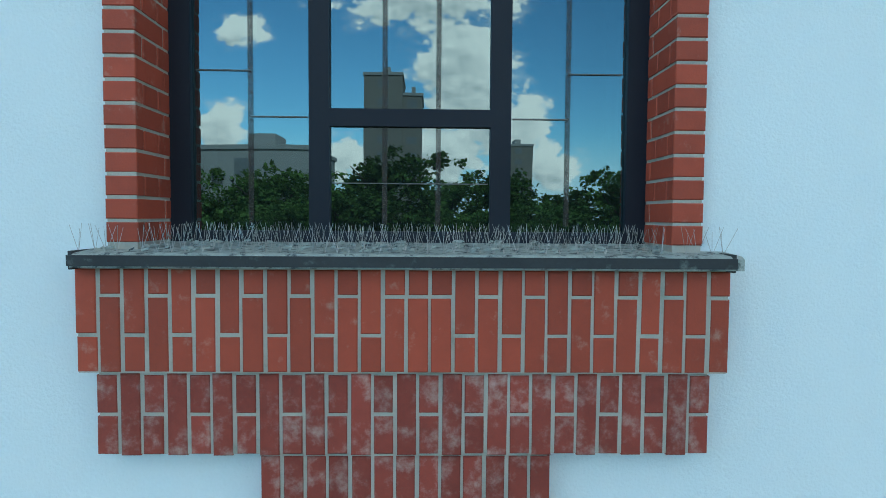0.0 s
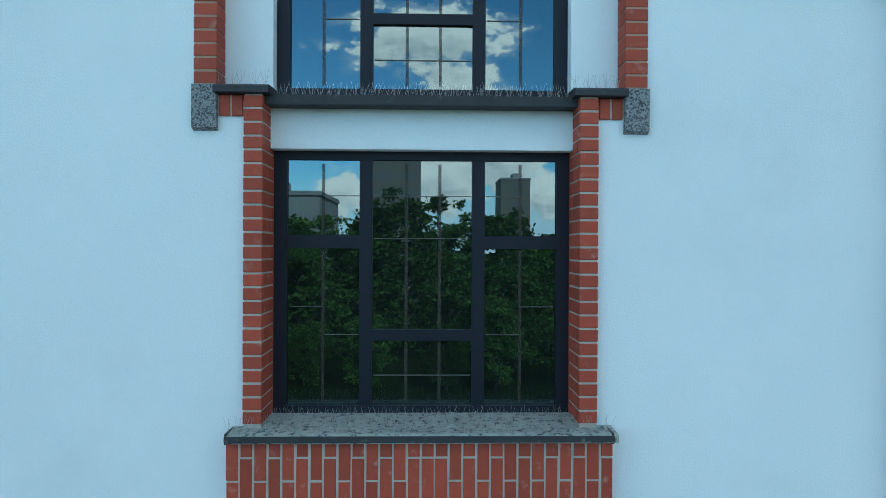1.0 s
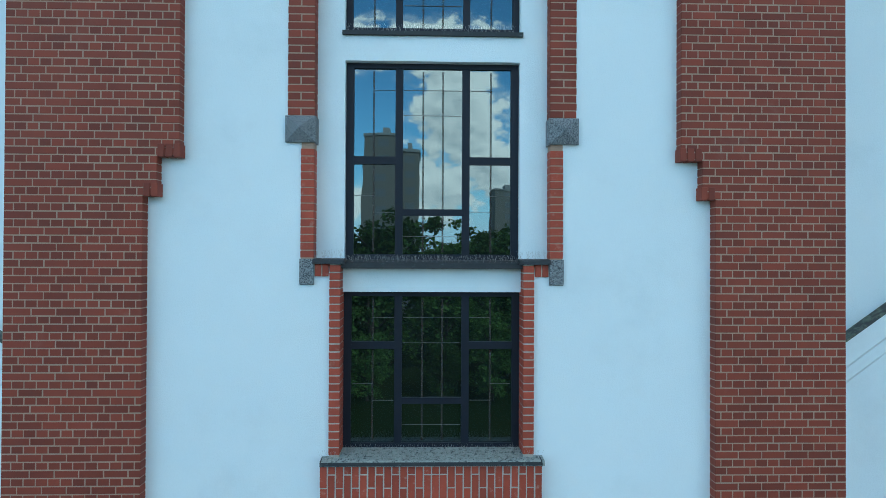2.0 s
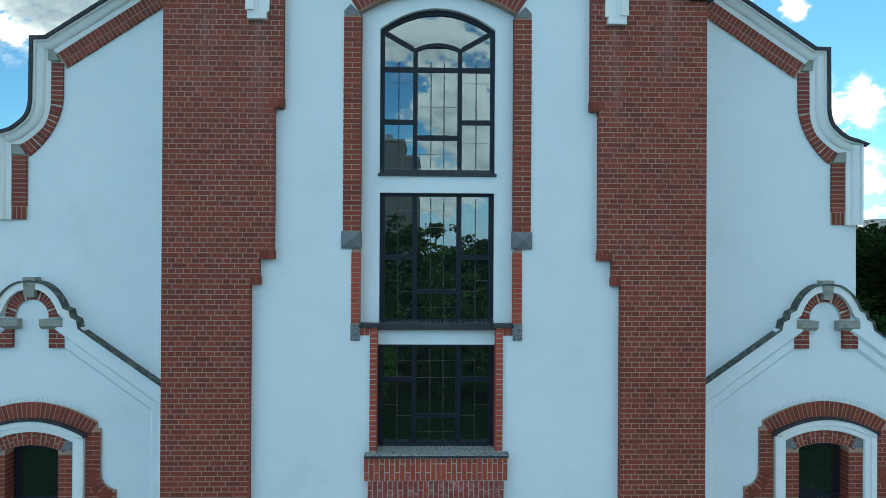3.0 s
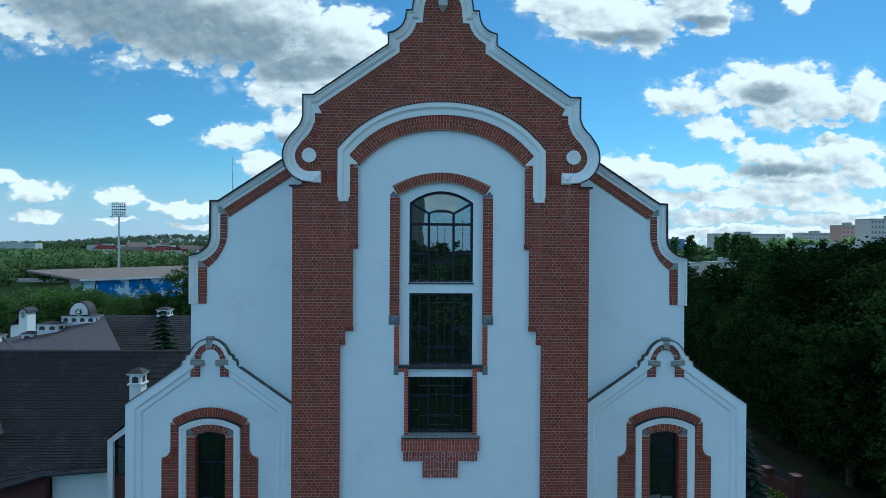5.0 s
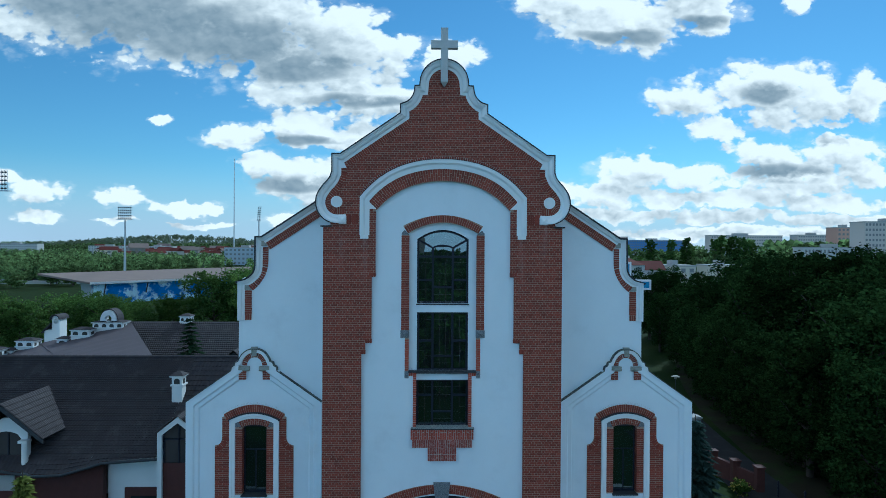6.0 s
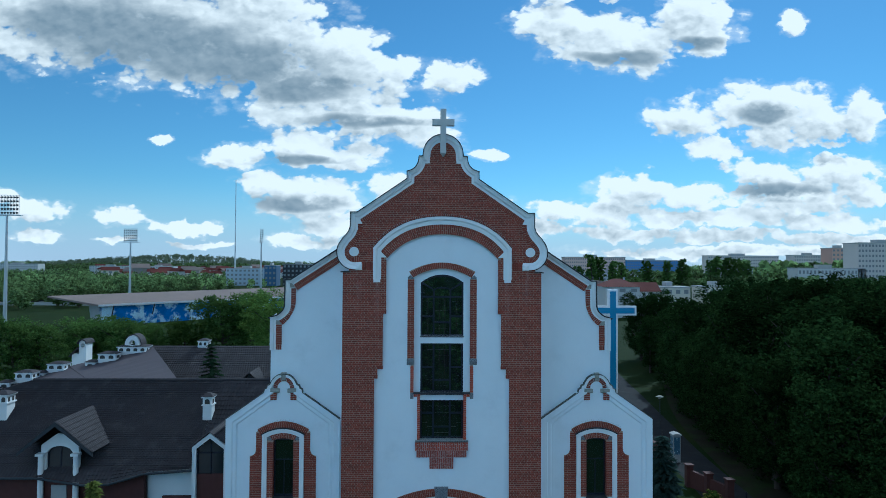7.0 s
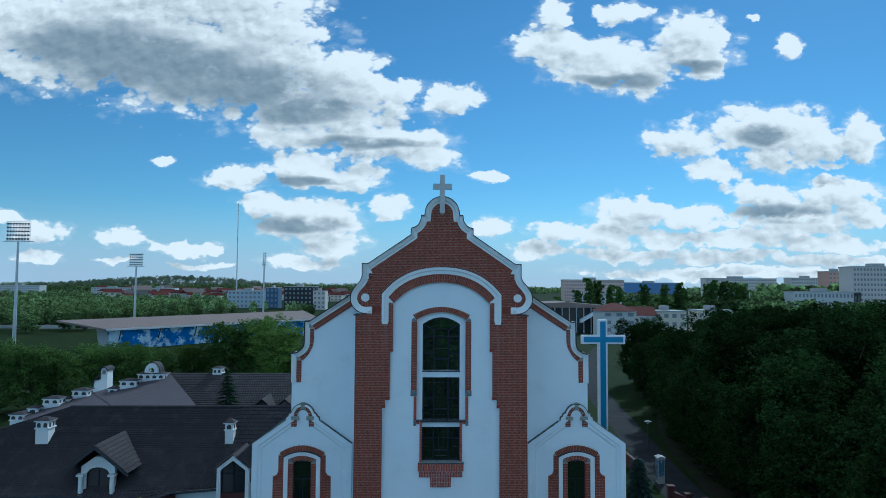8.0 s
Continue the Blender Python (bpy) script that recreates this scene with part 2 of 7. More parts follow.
# ---- materials ----
def material(name, colour, rough=0.8, vary=0.12, scale=3.0, grain=40.0, bump=0.15, metal=0.0, second=None, second_scale=1.5, second_at=(0.5, 0.65), by="none", spread=0.25, bump_size=0.01, coat=0.0):
    """Base colour with two scales of variation; second: another colour that comes through in blotches; by: 'object' or 'island' shifts each piece."""
    m = bpy.data.materials.new(name)
    m.use_nodes = True
    t = m.node_tree
    bsdf = t.nodes["Principled BSDF"]
    geo = t.nodes.new("ShaderNodeNewGeometry")
    pos = geo.outputs["Position"]

    def nz(sc, det, ro=0.6):
        n = t.nodes.new("ShaderNodeTexNoise")
        n.inputs["Scale"].default_value, n.inputs["Detail"].default_value, n.inputs["Roughness"].default_value = sc, det, ro
        t.links.new(pos, n.inputs["Vector"])
        return n.outputs["Fac"]

    big, small = nz(scale, 5.0), nz(grain, 4.0)
    value = math_node(t, "MULTIPLY_ADD", math_node(t, "SUBTRACT", big, 0.5), 2.2 * vary, 1.0)
    value = math_node(t, "MULTIPLY_ADD", math_node(t, "SUBTRACT", small, 0.5), 1.4 * vary, value)
    if by != "none":
        if by == "object":
            rnd = t.nodes.new("ShaderNodeObjectInfo").outputs["Random"]
        else:
            rnd = geo.outputs["Random Per Island"]
        value = math_node(t, "MULTIPLY_ADD", math_node(t, "SUBTRACT", rnd, 0.5), 2 * spread, value)
    base = t.nodes.new("ShaderNodeRGB")
    base.outputs[0].default_value = (*colour, 1)
    col = base.outputs[0]
    if second is not None:
        ramp = t.nodes.new("ShaderNodeMapRange")
        ramp.interpolation_type = "SMOOTHSTEP"
        ramp.inputs[1].default_value, ramp.inputs[2].default_value = second_at
        src = nz(second_scale, 8.0, 0.65)
        t.links.new(src, ramp.inputs[0])
        mx = t.nodes.new("ShaderNodeMix")
        mx.data_type = "RGBA"
        t.links.new(ramp.outputs[0], mx.inputs["Factor"])
        t.links.new(col, mx.inputs["A"])
        mx.inputs["B"].default_value = (*second, 1)
        col = mx.outputs["Result"]
    mul = vec_node(t, "SCALE", col)
    t.links.new(value, mul.inputs["Scale"])
    t.links.new(mul.outputs[0], bsdf.inputs["Base Color"])
    rv = math_node(t, "MULTIPLY_ADD", math_node(t, "SUBTRACT", small, 0.5), 0.25, rough, clamp=True)
    t.links.new(rv, bsdf.inputs["Roughness"])
    bsdf.inputs["Metallic"].default_value = metal
    bsdf.inputs["Coat Weight"].default_value = coat
    if bump:
        b = t.nodes.new("ShaderNodeBump")
        b.inputs["Strength"].default_value, b.inputs["Distance"].default_value = bump, bump_size
        t.links.new(small, b.inputs["Height"])
        t.links.new(b.outputs[0], bsdf.inputs["Normal"])
    return m


BRICK_RED, BRICK_DARK = (0.32, 0.056, 0.029), (0.186, 0.035, 0.018)
M_BRICK = material("brick", BRICK_RED, 0.72, 0.16, 14, 120, 0.25, second=(0.42, 0.24, 0.19), second_scale=13, second_at=(0.56, 0.82), by="object", spread=0.16, bump_size=0.004)
M_BRICK_OLD = material("brick_limed", (0.24, 0.045, 0.031), 0.78, 0.24, 14, 120, 0.3, second=(0.44, 0.30, 0.27), second_scale=13, second_at=(0.46, 0.80), by="object", spread=0.2, bump_size=0.004)
M_BRICK_FIELD = material("brick_field", BRICK_DARK, 0.72, 0.24, 1.3, 60, 0.2, second=(0.24, 0.10, 0.08), second_scale=1.6, second_at=(0.60, 0.85), by="island", spread=0.23, bump_size=0.004)
M_BRICK_PIECE = material("brick_piece", BRICK_DARK, 0.72, 0.24, 1.3, 60, 0.2, second=(0.24, 0.10, 0.08), second_scale=1.6, second_at=(0.60, 0.85), by="object", spread=0.23, bump_size=0.004)
M_MORTAR = material("mortar", (0.42, 0.40, 0.36), 0.95, 0.2, 6, 150, 0.5, second=(0.28, 0.30, 0.26), second_scale=5, second_at=(0.5, 0.75), bump_size=0.004)
M_MORTAR_FIELD = material("mortar_field", (0.35, 0.245, 0.185), 0.95, 0.2, 3, 120, 0.4, bump_size=0.004)
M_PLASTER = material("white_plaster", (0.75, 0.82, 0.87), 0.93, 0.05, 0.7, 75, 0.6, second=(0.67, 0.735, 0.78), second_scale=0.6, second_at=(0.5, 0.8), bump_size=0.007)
M_TRIM = material("white_trim", (0.80, 0.83, 0.84), 0.85, 0.06, 1.5, 60, 0.15, second=(0.60, 0.63, 0.64), second_scale=1.8, second_at=(0.55, 0.85), bump_size=0.004)
M_FLASH = material("dark_flashing", (0.040, 0.044, 0.050), 0.6, 0.3, 6, 90, 0.2, second=(0.16, 0.19, 0.18), second_scale=14, second_at=(0.58, 0.8), bump_size=0.003)
M_MOSSY = material("mossy_flashing", (0.055, 0.060, 0.062), 0.8, 0.35, 7, 90, 0.4, second=(0.15, 0.18, 0.14), second_scale=9, second_at=(0.44, 0.66), bump_size=0.006)
M_SILL = material("weathered_sill", (0.31, 0.35, 0.34), 0.9, 0.45, 14, 120, 0.6, second=(0.06, 0.075, 0.085), second_scale=22, second_at=(0.50, 0.64), bump_size=0.008)
M_FRAME = material("dark_frame", (0.013, 0.016, 0.027), 0.5, 0.2, 3, 60, 0.06, bump_size=0.002)
M_GRANITE = material("granite", (0.24, 0.26, 0.28), 0.7, 0.25, 9, 160, 0.6, second=(0.035, 0.042, 0.055), second_scale=85, second_at=(0.44, 0.60), bump_size=0.003)
M_STONE = material("grey_stone", (0.30, 0.31, 0.28), 0.9, 0.2, 5, 90, 0.4, second=(0.13, 0.16, 0.11), second_scale=6, second_at=(0.5, 0.75), bump_size=0.006)
M_STEEL = material("spike_steel", (0.40, 0.39, 0.38), 0.4, 0.2, 8, 60, 0.0, metal=0.8)
M_MUNTIN_PALE = material("pale_bar", (0.12, 0.115, 0.11), 0.6, 0.15, 8, 60, 0.0)
# near-black colour that stands in for the shade of unlit spaces
M_SHADE_DARK = material("shade_dark", (0.05, 0.05, 0.045), 0.9, 0.2, 1.5, 20, 0.0)
M_CROSS = material("cross_stone", (0.50, 0.52, 0.52), 0.8, 0.12, 3, 80, 0.15, bump_size=0.004)


for m in (M_FRAME, M_FLASH):
    m.node_tree.nodes["Principled BSDF"].inputs["Specular IOR Level"].default_value = 0.22


def lime_streaks(m):
    """Pale lime runs on the bricks under the volute blocks and the hood's feet."""
    t = m.node_tree
    bsdf = t.nodes["Principled BSDF"]
    geo = t.nodes.new("ShaderNodeNewGeometry")
    sp = t.nodes.new("ShaderNodeSeparateXYZ")
    t.links.new(geo.outputs["Position"], sp.inputs[0])
    run = t.nodes.new("ShaderNodeTexNoise")
    run.inputs["Scale"].default_value, run.inputs["Detail"].default_value, run.inputs["Roughness"].default_value = 1.0, 6.0, 0.65
    t.links.new(vec_node(t, "MULTIPLY", geo.outputs["Position"], (7.0, 1.0, 0.9)).outputs[0], run.inputs["Vector"])
    ax = math_node(t, "ABSOLUTE", sp.outputs[0])
    total = None
    for x0, half, z0, z1 in ((3.72, 0.20, 13.4, 15.2), (2.9, 0.16, 12.2, 14.6)):
        side = math_node(t, "SUBTRACT", 1.0, math_node(t, "DIVIDE", math_node(t, "ABSOLUTE", math_node(t, "SUBTRACT", ax, x0)), half), clamp=True)
        up = math_node(t, "DIVIDE", math_node(t, "SUBTRACT", sp.outputs[2], z0), z1 - z0, clamp=True)
        top = math_node(t, "LESS_THAN", sp.outputs[2], z1)
        f = math_node(t, "MULTIPLY", math_node(t, "MULTIPLY", side, up), top)
        total = f if total is None else math_node(t, "MAXIMUM", total, f)
    grit = math_node(t, "MULTIPLY", math_node(t, "SUBTRACT", run.outputs["Fac"], 0.40), 1.6, clamp=True)
    fac = math_node(t, "MULTIPLY", total, grit, clamp=True)
    mx = t.nodes.new("ShaderNodeMix")
    mx.data_type = "RGBA"
    src = bsdf.inputs["Base Color"].links[0].from_socket
    t.links.new(fac, mx.inputs["Factor"])
    t.links.new(src, mx.inputs["A"])
    mx.inputs["B"].default_value = (0.44, 0.36, 0.34, 1)
    t.links.new(mx.outputs["Result"], bsdf.inputs["Base Color"])


lime_streaks(M_BRICK_FIELD)
lime_streaks(M_BRICK_PIECE)


def glass(name, mirror, rough=0.012):
    m = bpy.data.materials.new(name)
    m.use_nodes = True
    t = m.node_tree
    t.nodes.clear()
    out = t.nodes.new("ShaderNodeOutputMaterial")
    gl, tr, mx = t.nodes.new("ShaderNodeBsdfGlossy"), t.nodes.new("ShaderNodeBsdfTransparent"), t.nodes.new("ShaderNodeMixShader")
    gl.inputs["Roughness"].default_value = rough
    gl.inputs["Color"].default_value = (0.70, 0.89, 1.0, 1)
    tr.inputs["Color"].default_value = (0.15, 0.165, 0.16, 1)
    fr = t.nodes.new("ShaderNodeFresnel")
    fr.inputs["IOR"].default_value = mirror
    geo = t.nodes.new("ShaderNodeNewGeometry")
    n = t.nodes.new("ShaderNodeTexNoise")
    n.inputs["Scale"].default_value, n.inputs["Detail"].default_value = 1.6, 1.0
    t.links.new(geo.outputs["Position"], n.inputs["Vector"])
    b = t.nodes.new("ShaderNodeBump")
    b.inputs["Strength"].default_value, b.inputs["Distance"].default_value = 0.02, 0.05
    t.links.new(n.outputs["Fac"], b.inputs["Height"])
    t.links.new(b.outputs[0], gl.inputs["Normal"])
    t.links.new(fr.outputs[0], mx.inputs[0])
    t.links.new(tr.outputs[0], mx.inputs[1])
    t.links.new(gl.outputs[0], mx.inputs[2])
    # an added faint diffuse film that evenly lifts the dark panes
    pane_film, film_mix = t.nodes.new("ShaderNodeBsdfDiffuse"), t.nodes.new("ShaderNodeMixShader")
    pane_film.inputs["Color"].default_value = (0.15, 0.20, 0.19, 1)
    film_mix.inputs[0].default_value = 0.042
    t.links.new(mx.outputs[0], film_mix.inputs[1])
    t.links.new(pane_film.outputs[0], film_mix.inputs[2])
    t.links.new(film_mix.outputs[0], out.inputs[0])
    return m


def veiled_bar(name, colour, cover):
    """A brown bar inside the double glazing, half lost in the coating."""
    m = material(name, colour, 0.6, 0.15, 8, 60, 0.0)
    t = m.node_tree
    clear, mx = t.nodes.new("ShaderNodeBsdfTransparent"), t.nodes.new("ShaderNodeMixShader")
    mx.inputs[0].default_value = cover
    t.links.new(clear.outputs[0], mx.inputs[1])
    t.links.new(t.nodes["Principled BSDF"].outputs[0], mx.inputs[2])
    t.links.new(mx.outputs[0], t.nodes["Material Output"].inputs[0])
    return m


M_MUNTIN = veiled_bar("brown_bar", (0.075, 0.062, 0.058), 0.30)
M_GLASS = glass("coated_glass", 2.4, 0.0)


# ---- building helpers ----
ORIGIN = {}


class Shape:
    """Vertices and faces of one mesh, in world metres."""

    def __init__(self):
        self.v, self.f = [], []

    def box(self, x0, x1, y0, y1, z0, z1):
        n = len(self.v)
        self.v += [(x0, y0, z0), (x1, y0, z0), (x1, y1, z0), (x0, y1, z0), (x0, y0, z1), (x1, y0, z1), (x1, y1, z1), (x0, y1, z1)]
        self.f += [(n, n + 1, n + 5, n + 4), (n + 1, n + 2, n + 6, n + 5), (n + 2, n + 3, n + 7, n + 6), (n + 3, n, n + 4, n + 7), (n + 4, n + 5, n + 6, n + 7), (n + 3, n + 2, n + 1, n)]
        return self

    def slab(self, outer, y0, y1, holes=()):
        """A plate with the outline outer [(x, z)] and holes, from y0 (front) to y1."""
        loops = [list(outer)] + [list(h) for h in holes]
        flat = [p for lp in loops for p in lp]
        tris = tessellate_polygon([[Vector((p[0], p[1], 0)) for p in lp] for lp in loops])
        n, k = len(self.v), len(flat)
        self.v += [(p[0], y0, p[1]) for p in flat] + [(p[0], y1, p[1]) for p in flat]
        for a, b, c in tris:
            s = (flat[b][0] - flat[a][0]) * (flat[c][1] - flat[a][1]) - (flat[b][1] - flat[a][1]) * (flat[c][0] - flat[a][0])
            if s < 0:
                b, c = c, b
            self.f += [(n + a, n + b, n + c), (n + k + a, n + k + c, n + k + b)]
        at = 0
        for lp in loops:
            m = len(lp)
            area = sum(lp[i][0] * lp[(i + 1) % m][1] - lp[(i + 1) % m][0] * lp[i][1] for i in range(m))
            turn = (area > 0) == (lp is loops[0])
            for i in range(m):
                a, b = n + at + i, n + at + (i + 1) % m
                self.f.append((b, a, a + k, b + k) if turn else (a, b, b + k, a + k))
            at += m
        return self

    def sweep(self, path, profile, closed=False):
        """Carries a profile [(inward offset, y)] along a path of (x, z); inward is to the right of the way."""
        n0, k, m = len(self.v), len(profile), len(path)
        for i, p in enumerate(path):
            a = Vector(path[i - 1]) if i or closed else None
            b = Vector(path[(i + 1) % m]) if i < m - 1 or closed else None
            p = Vector(p)
            d1 = (p - a).normalized() if a is not None else (b - p).normalized()
            d2 = (b - p).normalized() if b is not None else d1
            n1, n2 = Vector((d1.y, -d1.x)), Vector((d2.y, -d2.x))
            nn = (n1 + n2)
            nn = nn / max(nn.length_squared / 2, 0.35)
            for s, y in profile:
                self.v.append((p.x + nn.x * s, y, p.y + nn.y * s))
        for i in range(m if closed else m - 1):
            j = (i + 1) % m
            for q in range(k):
                r = (q + 1) % k
                self.f.append((n0 + i * k + q, n0 + i * k + r, n0 + j * k + r, n0 + j * k + q))
        if not closed:
            self.f += [tuple(n0 + q for q in range(k))[::-1], tuple(n0 + (m - 1) * k + q for q in range(k))]
        return self

    def tube(self, p0, p1, r0, r1=None, sides=8):
        r1 = r0 if r1 is None else r1
        p0, p1 = Vector(p0), Vector(p1)
        d = (p1 - p0).normalized()
        a = d.orthogonal().normalized()
        b = d.cross(a)
        n = len(self.v)
        for p, r in ((p0, r0), (p1, r1)):
            for i in range(sides):
                w = 2 * math.pi * i / sides
                self.v.append(tuple(p + a * (r * math.cos(w)) + b * (r * math.sin(w))))
        for i in range(sides):
            j = (i + 1) % sides
            self.f.append((n + i, n + j, n + sides + j, n + sides + i))
        self.f += [tuple(range(n + sides - 1, n - 1, -1)), tuple(range(n + sides, n + 2 * sides))]
        return self

    def ngon_prism(self, pts, way):
        """Any flat polygon of 3D points pushed along a vector."""
        n, k = len(self.v), len(pts)
        self.v += [tuple(p) for p in pts] + [tuple(Vector(p) + Vector(way)) for p in pts]
        self.f += [tuple(range(n, n + k)), tuple(range(n + 2 * k - 1, n + k - 1, -1))]
        for i in range(k):
            j = (i + 1) % k
            self.f.append((n + j, n + i, n + k + i, n + k + j))
        return self

    def brick(self, cx, cz, w, h, y, depth, turn=0.0, edge=0.004, taper=1.0):
        """A brick with its face at y, centred at (cx, cz), turned by an angle in the wall's plane."""
        n = len(self.v)
        c, s = math.cos(turn), math.sin(turn)
        for dx2, dz2, yy in ((0.5, 0.5, y + depth), (0.5, 0.5, y + edge), (0.5, 0.5, y)):
            e = edge if yy == y else 0.0
            for sx, sz in ((-1, -1), (1, -1), (1, 1), (-1, 1)):
                px, pz = sx * (w * dx2 * (taper if sz > 0 else 2 - taper) - e), sz * (h * dz2 - e)
                self.v.append((cx + px * c - pz * s, yy, cz + px * s + pz * c))
        for lo in (0, 4):
            for i in range(4):
                j = (i + 1) % 4
                self.f.append((n + lo + j, n + lo + i, n + lo + 4 + i, n + lo + 4 + j))
        self.f.append((n + 8, n + 9, n + 10, n + 11))
        return self

    def mesh(self, name, mat, smooth=False):
        me = bpy.data.meshes.new(name)
        me.from_pydata(self.v, [], self.f)
        me.materials.append(mat)
        if smooth:
            me.polygons.foreach_set("use_smooth", [True] * len(me.polygons))
        me.update()
        return me


def thing(name, at, label, category, group="", kind=""):
    ob = tagged(new(name), label, category, group, kind)
    ob.location = at
    ORIGIN[ob] = Vector(at)
    return ob


def part(name, shape, mat, parent, label="", smooth=False, kind=""):
    ob = tagged(new(name, shape.mesh(name, mat, smooth)), label, kind=kind)
    ob.parent = parent
    ob.location = -ORIGIN.get(parent, Vector((0, 0, 0)))
    ORIGIN[ob] = Vector((0, 0, 0))
    return ob


def solo(name, shape, mat, label, category, group="", kind="", smooth=False):
    ob = tagged(new(name, shape.mesh(name, mat, smooth)), label, category, group, kind)
    ORIGIN[ob] = Vector((0, 0, 0))
    return ob


PIECES = {}
QUEUE = []


def brick_piece(parent, mat, cx, cz, w, h, y, depth, turn=0.0, name="brick", taper=1.0):
    """Notes one brick; all of them are linked at the end of the file."""
    QUEUE.append((parent, mat, cx, cz, round(w, 3), round(h, 3), y, round(depth, 3), turn, name, round(taper, 2)))


def mirror(pts):
    """Left half of an outline (ending on the axis) to the whole, left to right."""
    return list(pts) + [(-x, z) for x, z in reversed(pts) if abs(x) > 1e-6]


def arc(cx, cz, rx, rz, a0, a1, n):
    return [(cx + rx * math.cos(radians(a0 + (a1 - a0) * i / n)), cz + rz * math.sin(radians(a0 + (a1 - a0) * i / n))) for i in range(n + 1)]


def smooth_path(pts, n=6):
    """Catmull-Rom curve through a few points."""
    p = [Vector(pts[0])] + [Vector(q) for q in pts] + [Vector(pts[-1])]
    out = []
    for i in range(1, len(p) - 2):
        for k in range(n):
            t = k / n
            a, b, c, d = p[i - 1], p[i], p[i + 1], p[i + 2]
            q = 0.5 * (2 * b + (c - a) * t + (2 * a - 5 * b + 4 * c - d) * t * t + (3 * b - a - 3 * c + d) * t ** 3)
            out.append((q.x, q.y))
    out.append(tuple(pts[-1]))
    return out


def along(path, step):
    """Even stations on a path: place and direction angle."""
    seg = [(Vector(a), Vector(b)) for a, b in zip(path, path[1:])]
    total = sum((b - a).length for a, b in seg)
    count = max(1, round(total / step))
    want = [(i + 0.5) * total / count for i in range(count)]
    out, run = [], 0.0
    for a, b in seg:
        ln = (b - a).length
        while want and want[0] <= run + ln + 1e-9:
            p = a.lerp(b, (want.pop(0) - run) / max(ln, 1e-9))
            out.append((p.x, p.y, math.atan2(b.y - a.y, b.x - a.x)))
        run += ln
    return out, total / count


def brick_row(parent, path, offset, length, y, depth, mat, pitch=0.083, split=None, joint=0.013, tilt=0.0):
    """Bricks standing across a path; offset to the right of the way; split: joints at shares of the length, in turn."""
    st, real = along(path, pitch)
    # the way's bend makes the bricks wedges
    bend = []
    for i in range(len(st)):
        j0, j1 = max(i - 1, 0), min(i + 1, len(st) - 1)
        d = (st[j1][2] - st[j0][2] + math.pi) % (2 * math.pi) - math.pi
        bend.append(d / max((j1 - j0) * real, 1e-6))
    bend = [sum(bend[max(i - 2, 0):i + 3]) / len(bend[max(i - 2, 0):i + 3]) for i in range(len(bend))]
    for i, (px, pz, a) in enumerate(st):
        nx, nz = math.sin(a), -math.cos(a)
        cuts = [(0, 1)] if not split else split[i % len(split)]
        for c0, c1 in cuts:
            mid = offset + length * (c0 + c1) / 2
            ln = length * (c1 - c0) - joint
            w = max(real * (1 + bend[i] * mid) - joint, 0.018)
            top = max(real * (1 + bend[i] * (mid - ln / 2)) - joint, 0.010)
            brick_piece(parent, mat, px + nx * mid, pz + nz * mid, round(w * random.uniform(0.97, 1.02) / 0.002) * 0.002, round(ln * random.uniform(0.985, 1.0) / 0.002) * 0.002, y + random.uniform(-0.002, 0.002), depth, a + random.uniform(-0.008, 0.008), taper=min(max(round(top / w / 0.02) * 0.02, 0.4), 1.6))


# ---- the ground and the church ----
GROUND = -2.0
church = thing("church", (0, 0, GROUND), "white church with red brick pilasters and a curved gable", "church")
FIELD_Y, PANEL_Y, BRICK_Y = -0.012, 0.14, -0.14          # white field, sunk window panel and brick face of the front
COURSE = 0.0833


def arch_z(x):
    """Underside of the great brick arch."""
    return 16.715 - 0.124 * x * x - 0.00914 * x ** 4


def field_half(z):
    """Half width of the white field at a height."""
    if z < 10.33:
        return 2.995
    if z < 10.74:
        return 2.855
    if z < 13.20:
        return 2.625
    if z < 15.64:
        return 2.488
    lo, hi = 0.0, 2.465
    if z >= 16.715:
        return 0.0
    for _ in range(30):
        mid = (lo + hi) / 2
        lo, hi = (mid, hi) if arch_z(mid) > z else (lo, mid)
    return lo


# outline of the gable, left half from the volute's end up to the top
GABLE_LEFT = (
    [(-3.63, 15.15), (-3.95, 15.14)] + arc(-3.97, 15.90, 0.75, 0.76, 262, 140, 12)
    + smooth_path([(-4.44, 16.54), (-4.30, 16.68), (-4.19, 16.84), (-4.13, 17.04)], 3)
    + [(-4.13, 17.69), (-3.83, 17.69), (-1.61, 19.19), (-1.61, 19.52)]
    + arc(-1.66, 20.10, 0.57, 0.57, 282, 352, 7) + [(-1.075, 20.19), (-0.90, 20.20)]
    + arc(0, 20.28, 0.89, 0.89, 176, 90, 12))
GABLE_LEFT = [(x * 0.984, z if z < 17.0 else z - 0.035) for x, z in GABLE_LEFT]
GABLE = mirror(GABLE_LEFT)

# brick body of the front, in the shape of the gable with the white field cut out of it
inner = [(3.007, GROUND), (3.007, 10.34), (2.867, 10.34), (2.867, 10.75), (2.637, 10.75), (2.637, 13.21), (2.50, 13.21), (2.50, 15.64)]
inner += [(x, arch_z(x) + 0.012) for x in [2.45 - 0.1634 * i for i in range(30)]] + [(-2.45, arch_z(2.45) + 0.012)]
inner += [(-x, z) for x, z in reversed(inner[:8])]
body = [(-4.41, GROUND), (-4.41, 15.0)] + [(x * 0.995, z - 0.02) for x, z in GABLE[2:-2]] + [(4.41, 15.0), (4.41, GROUND)] + inner
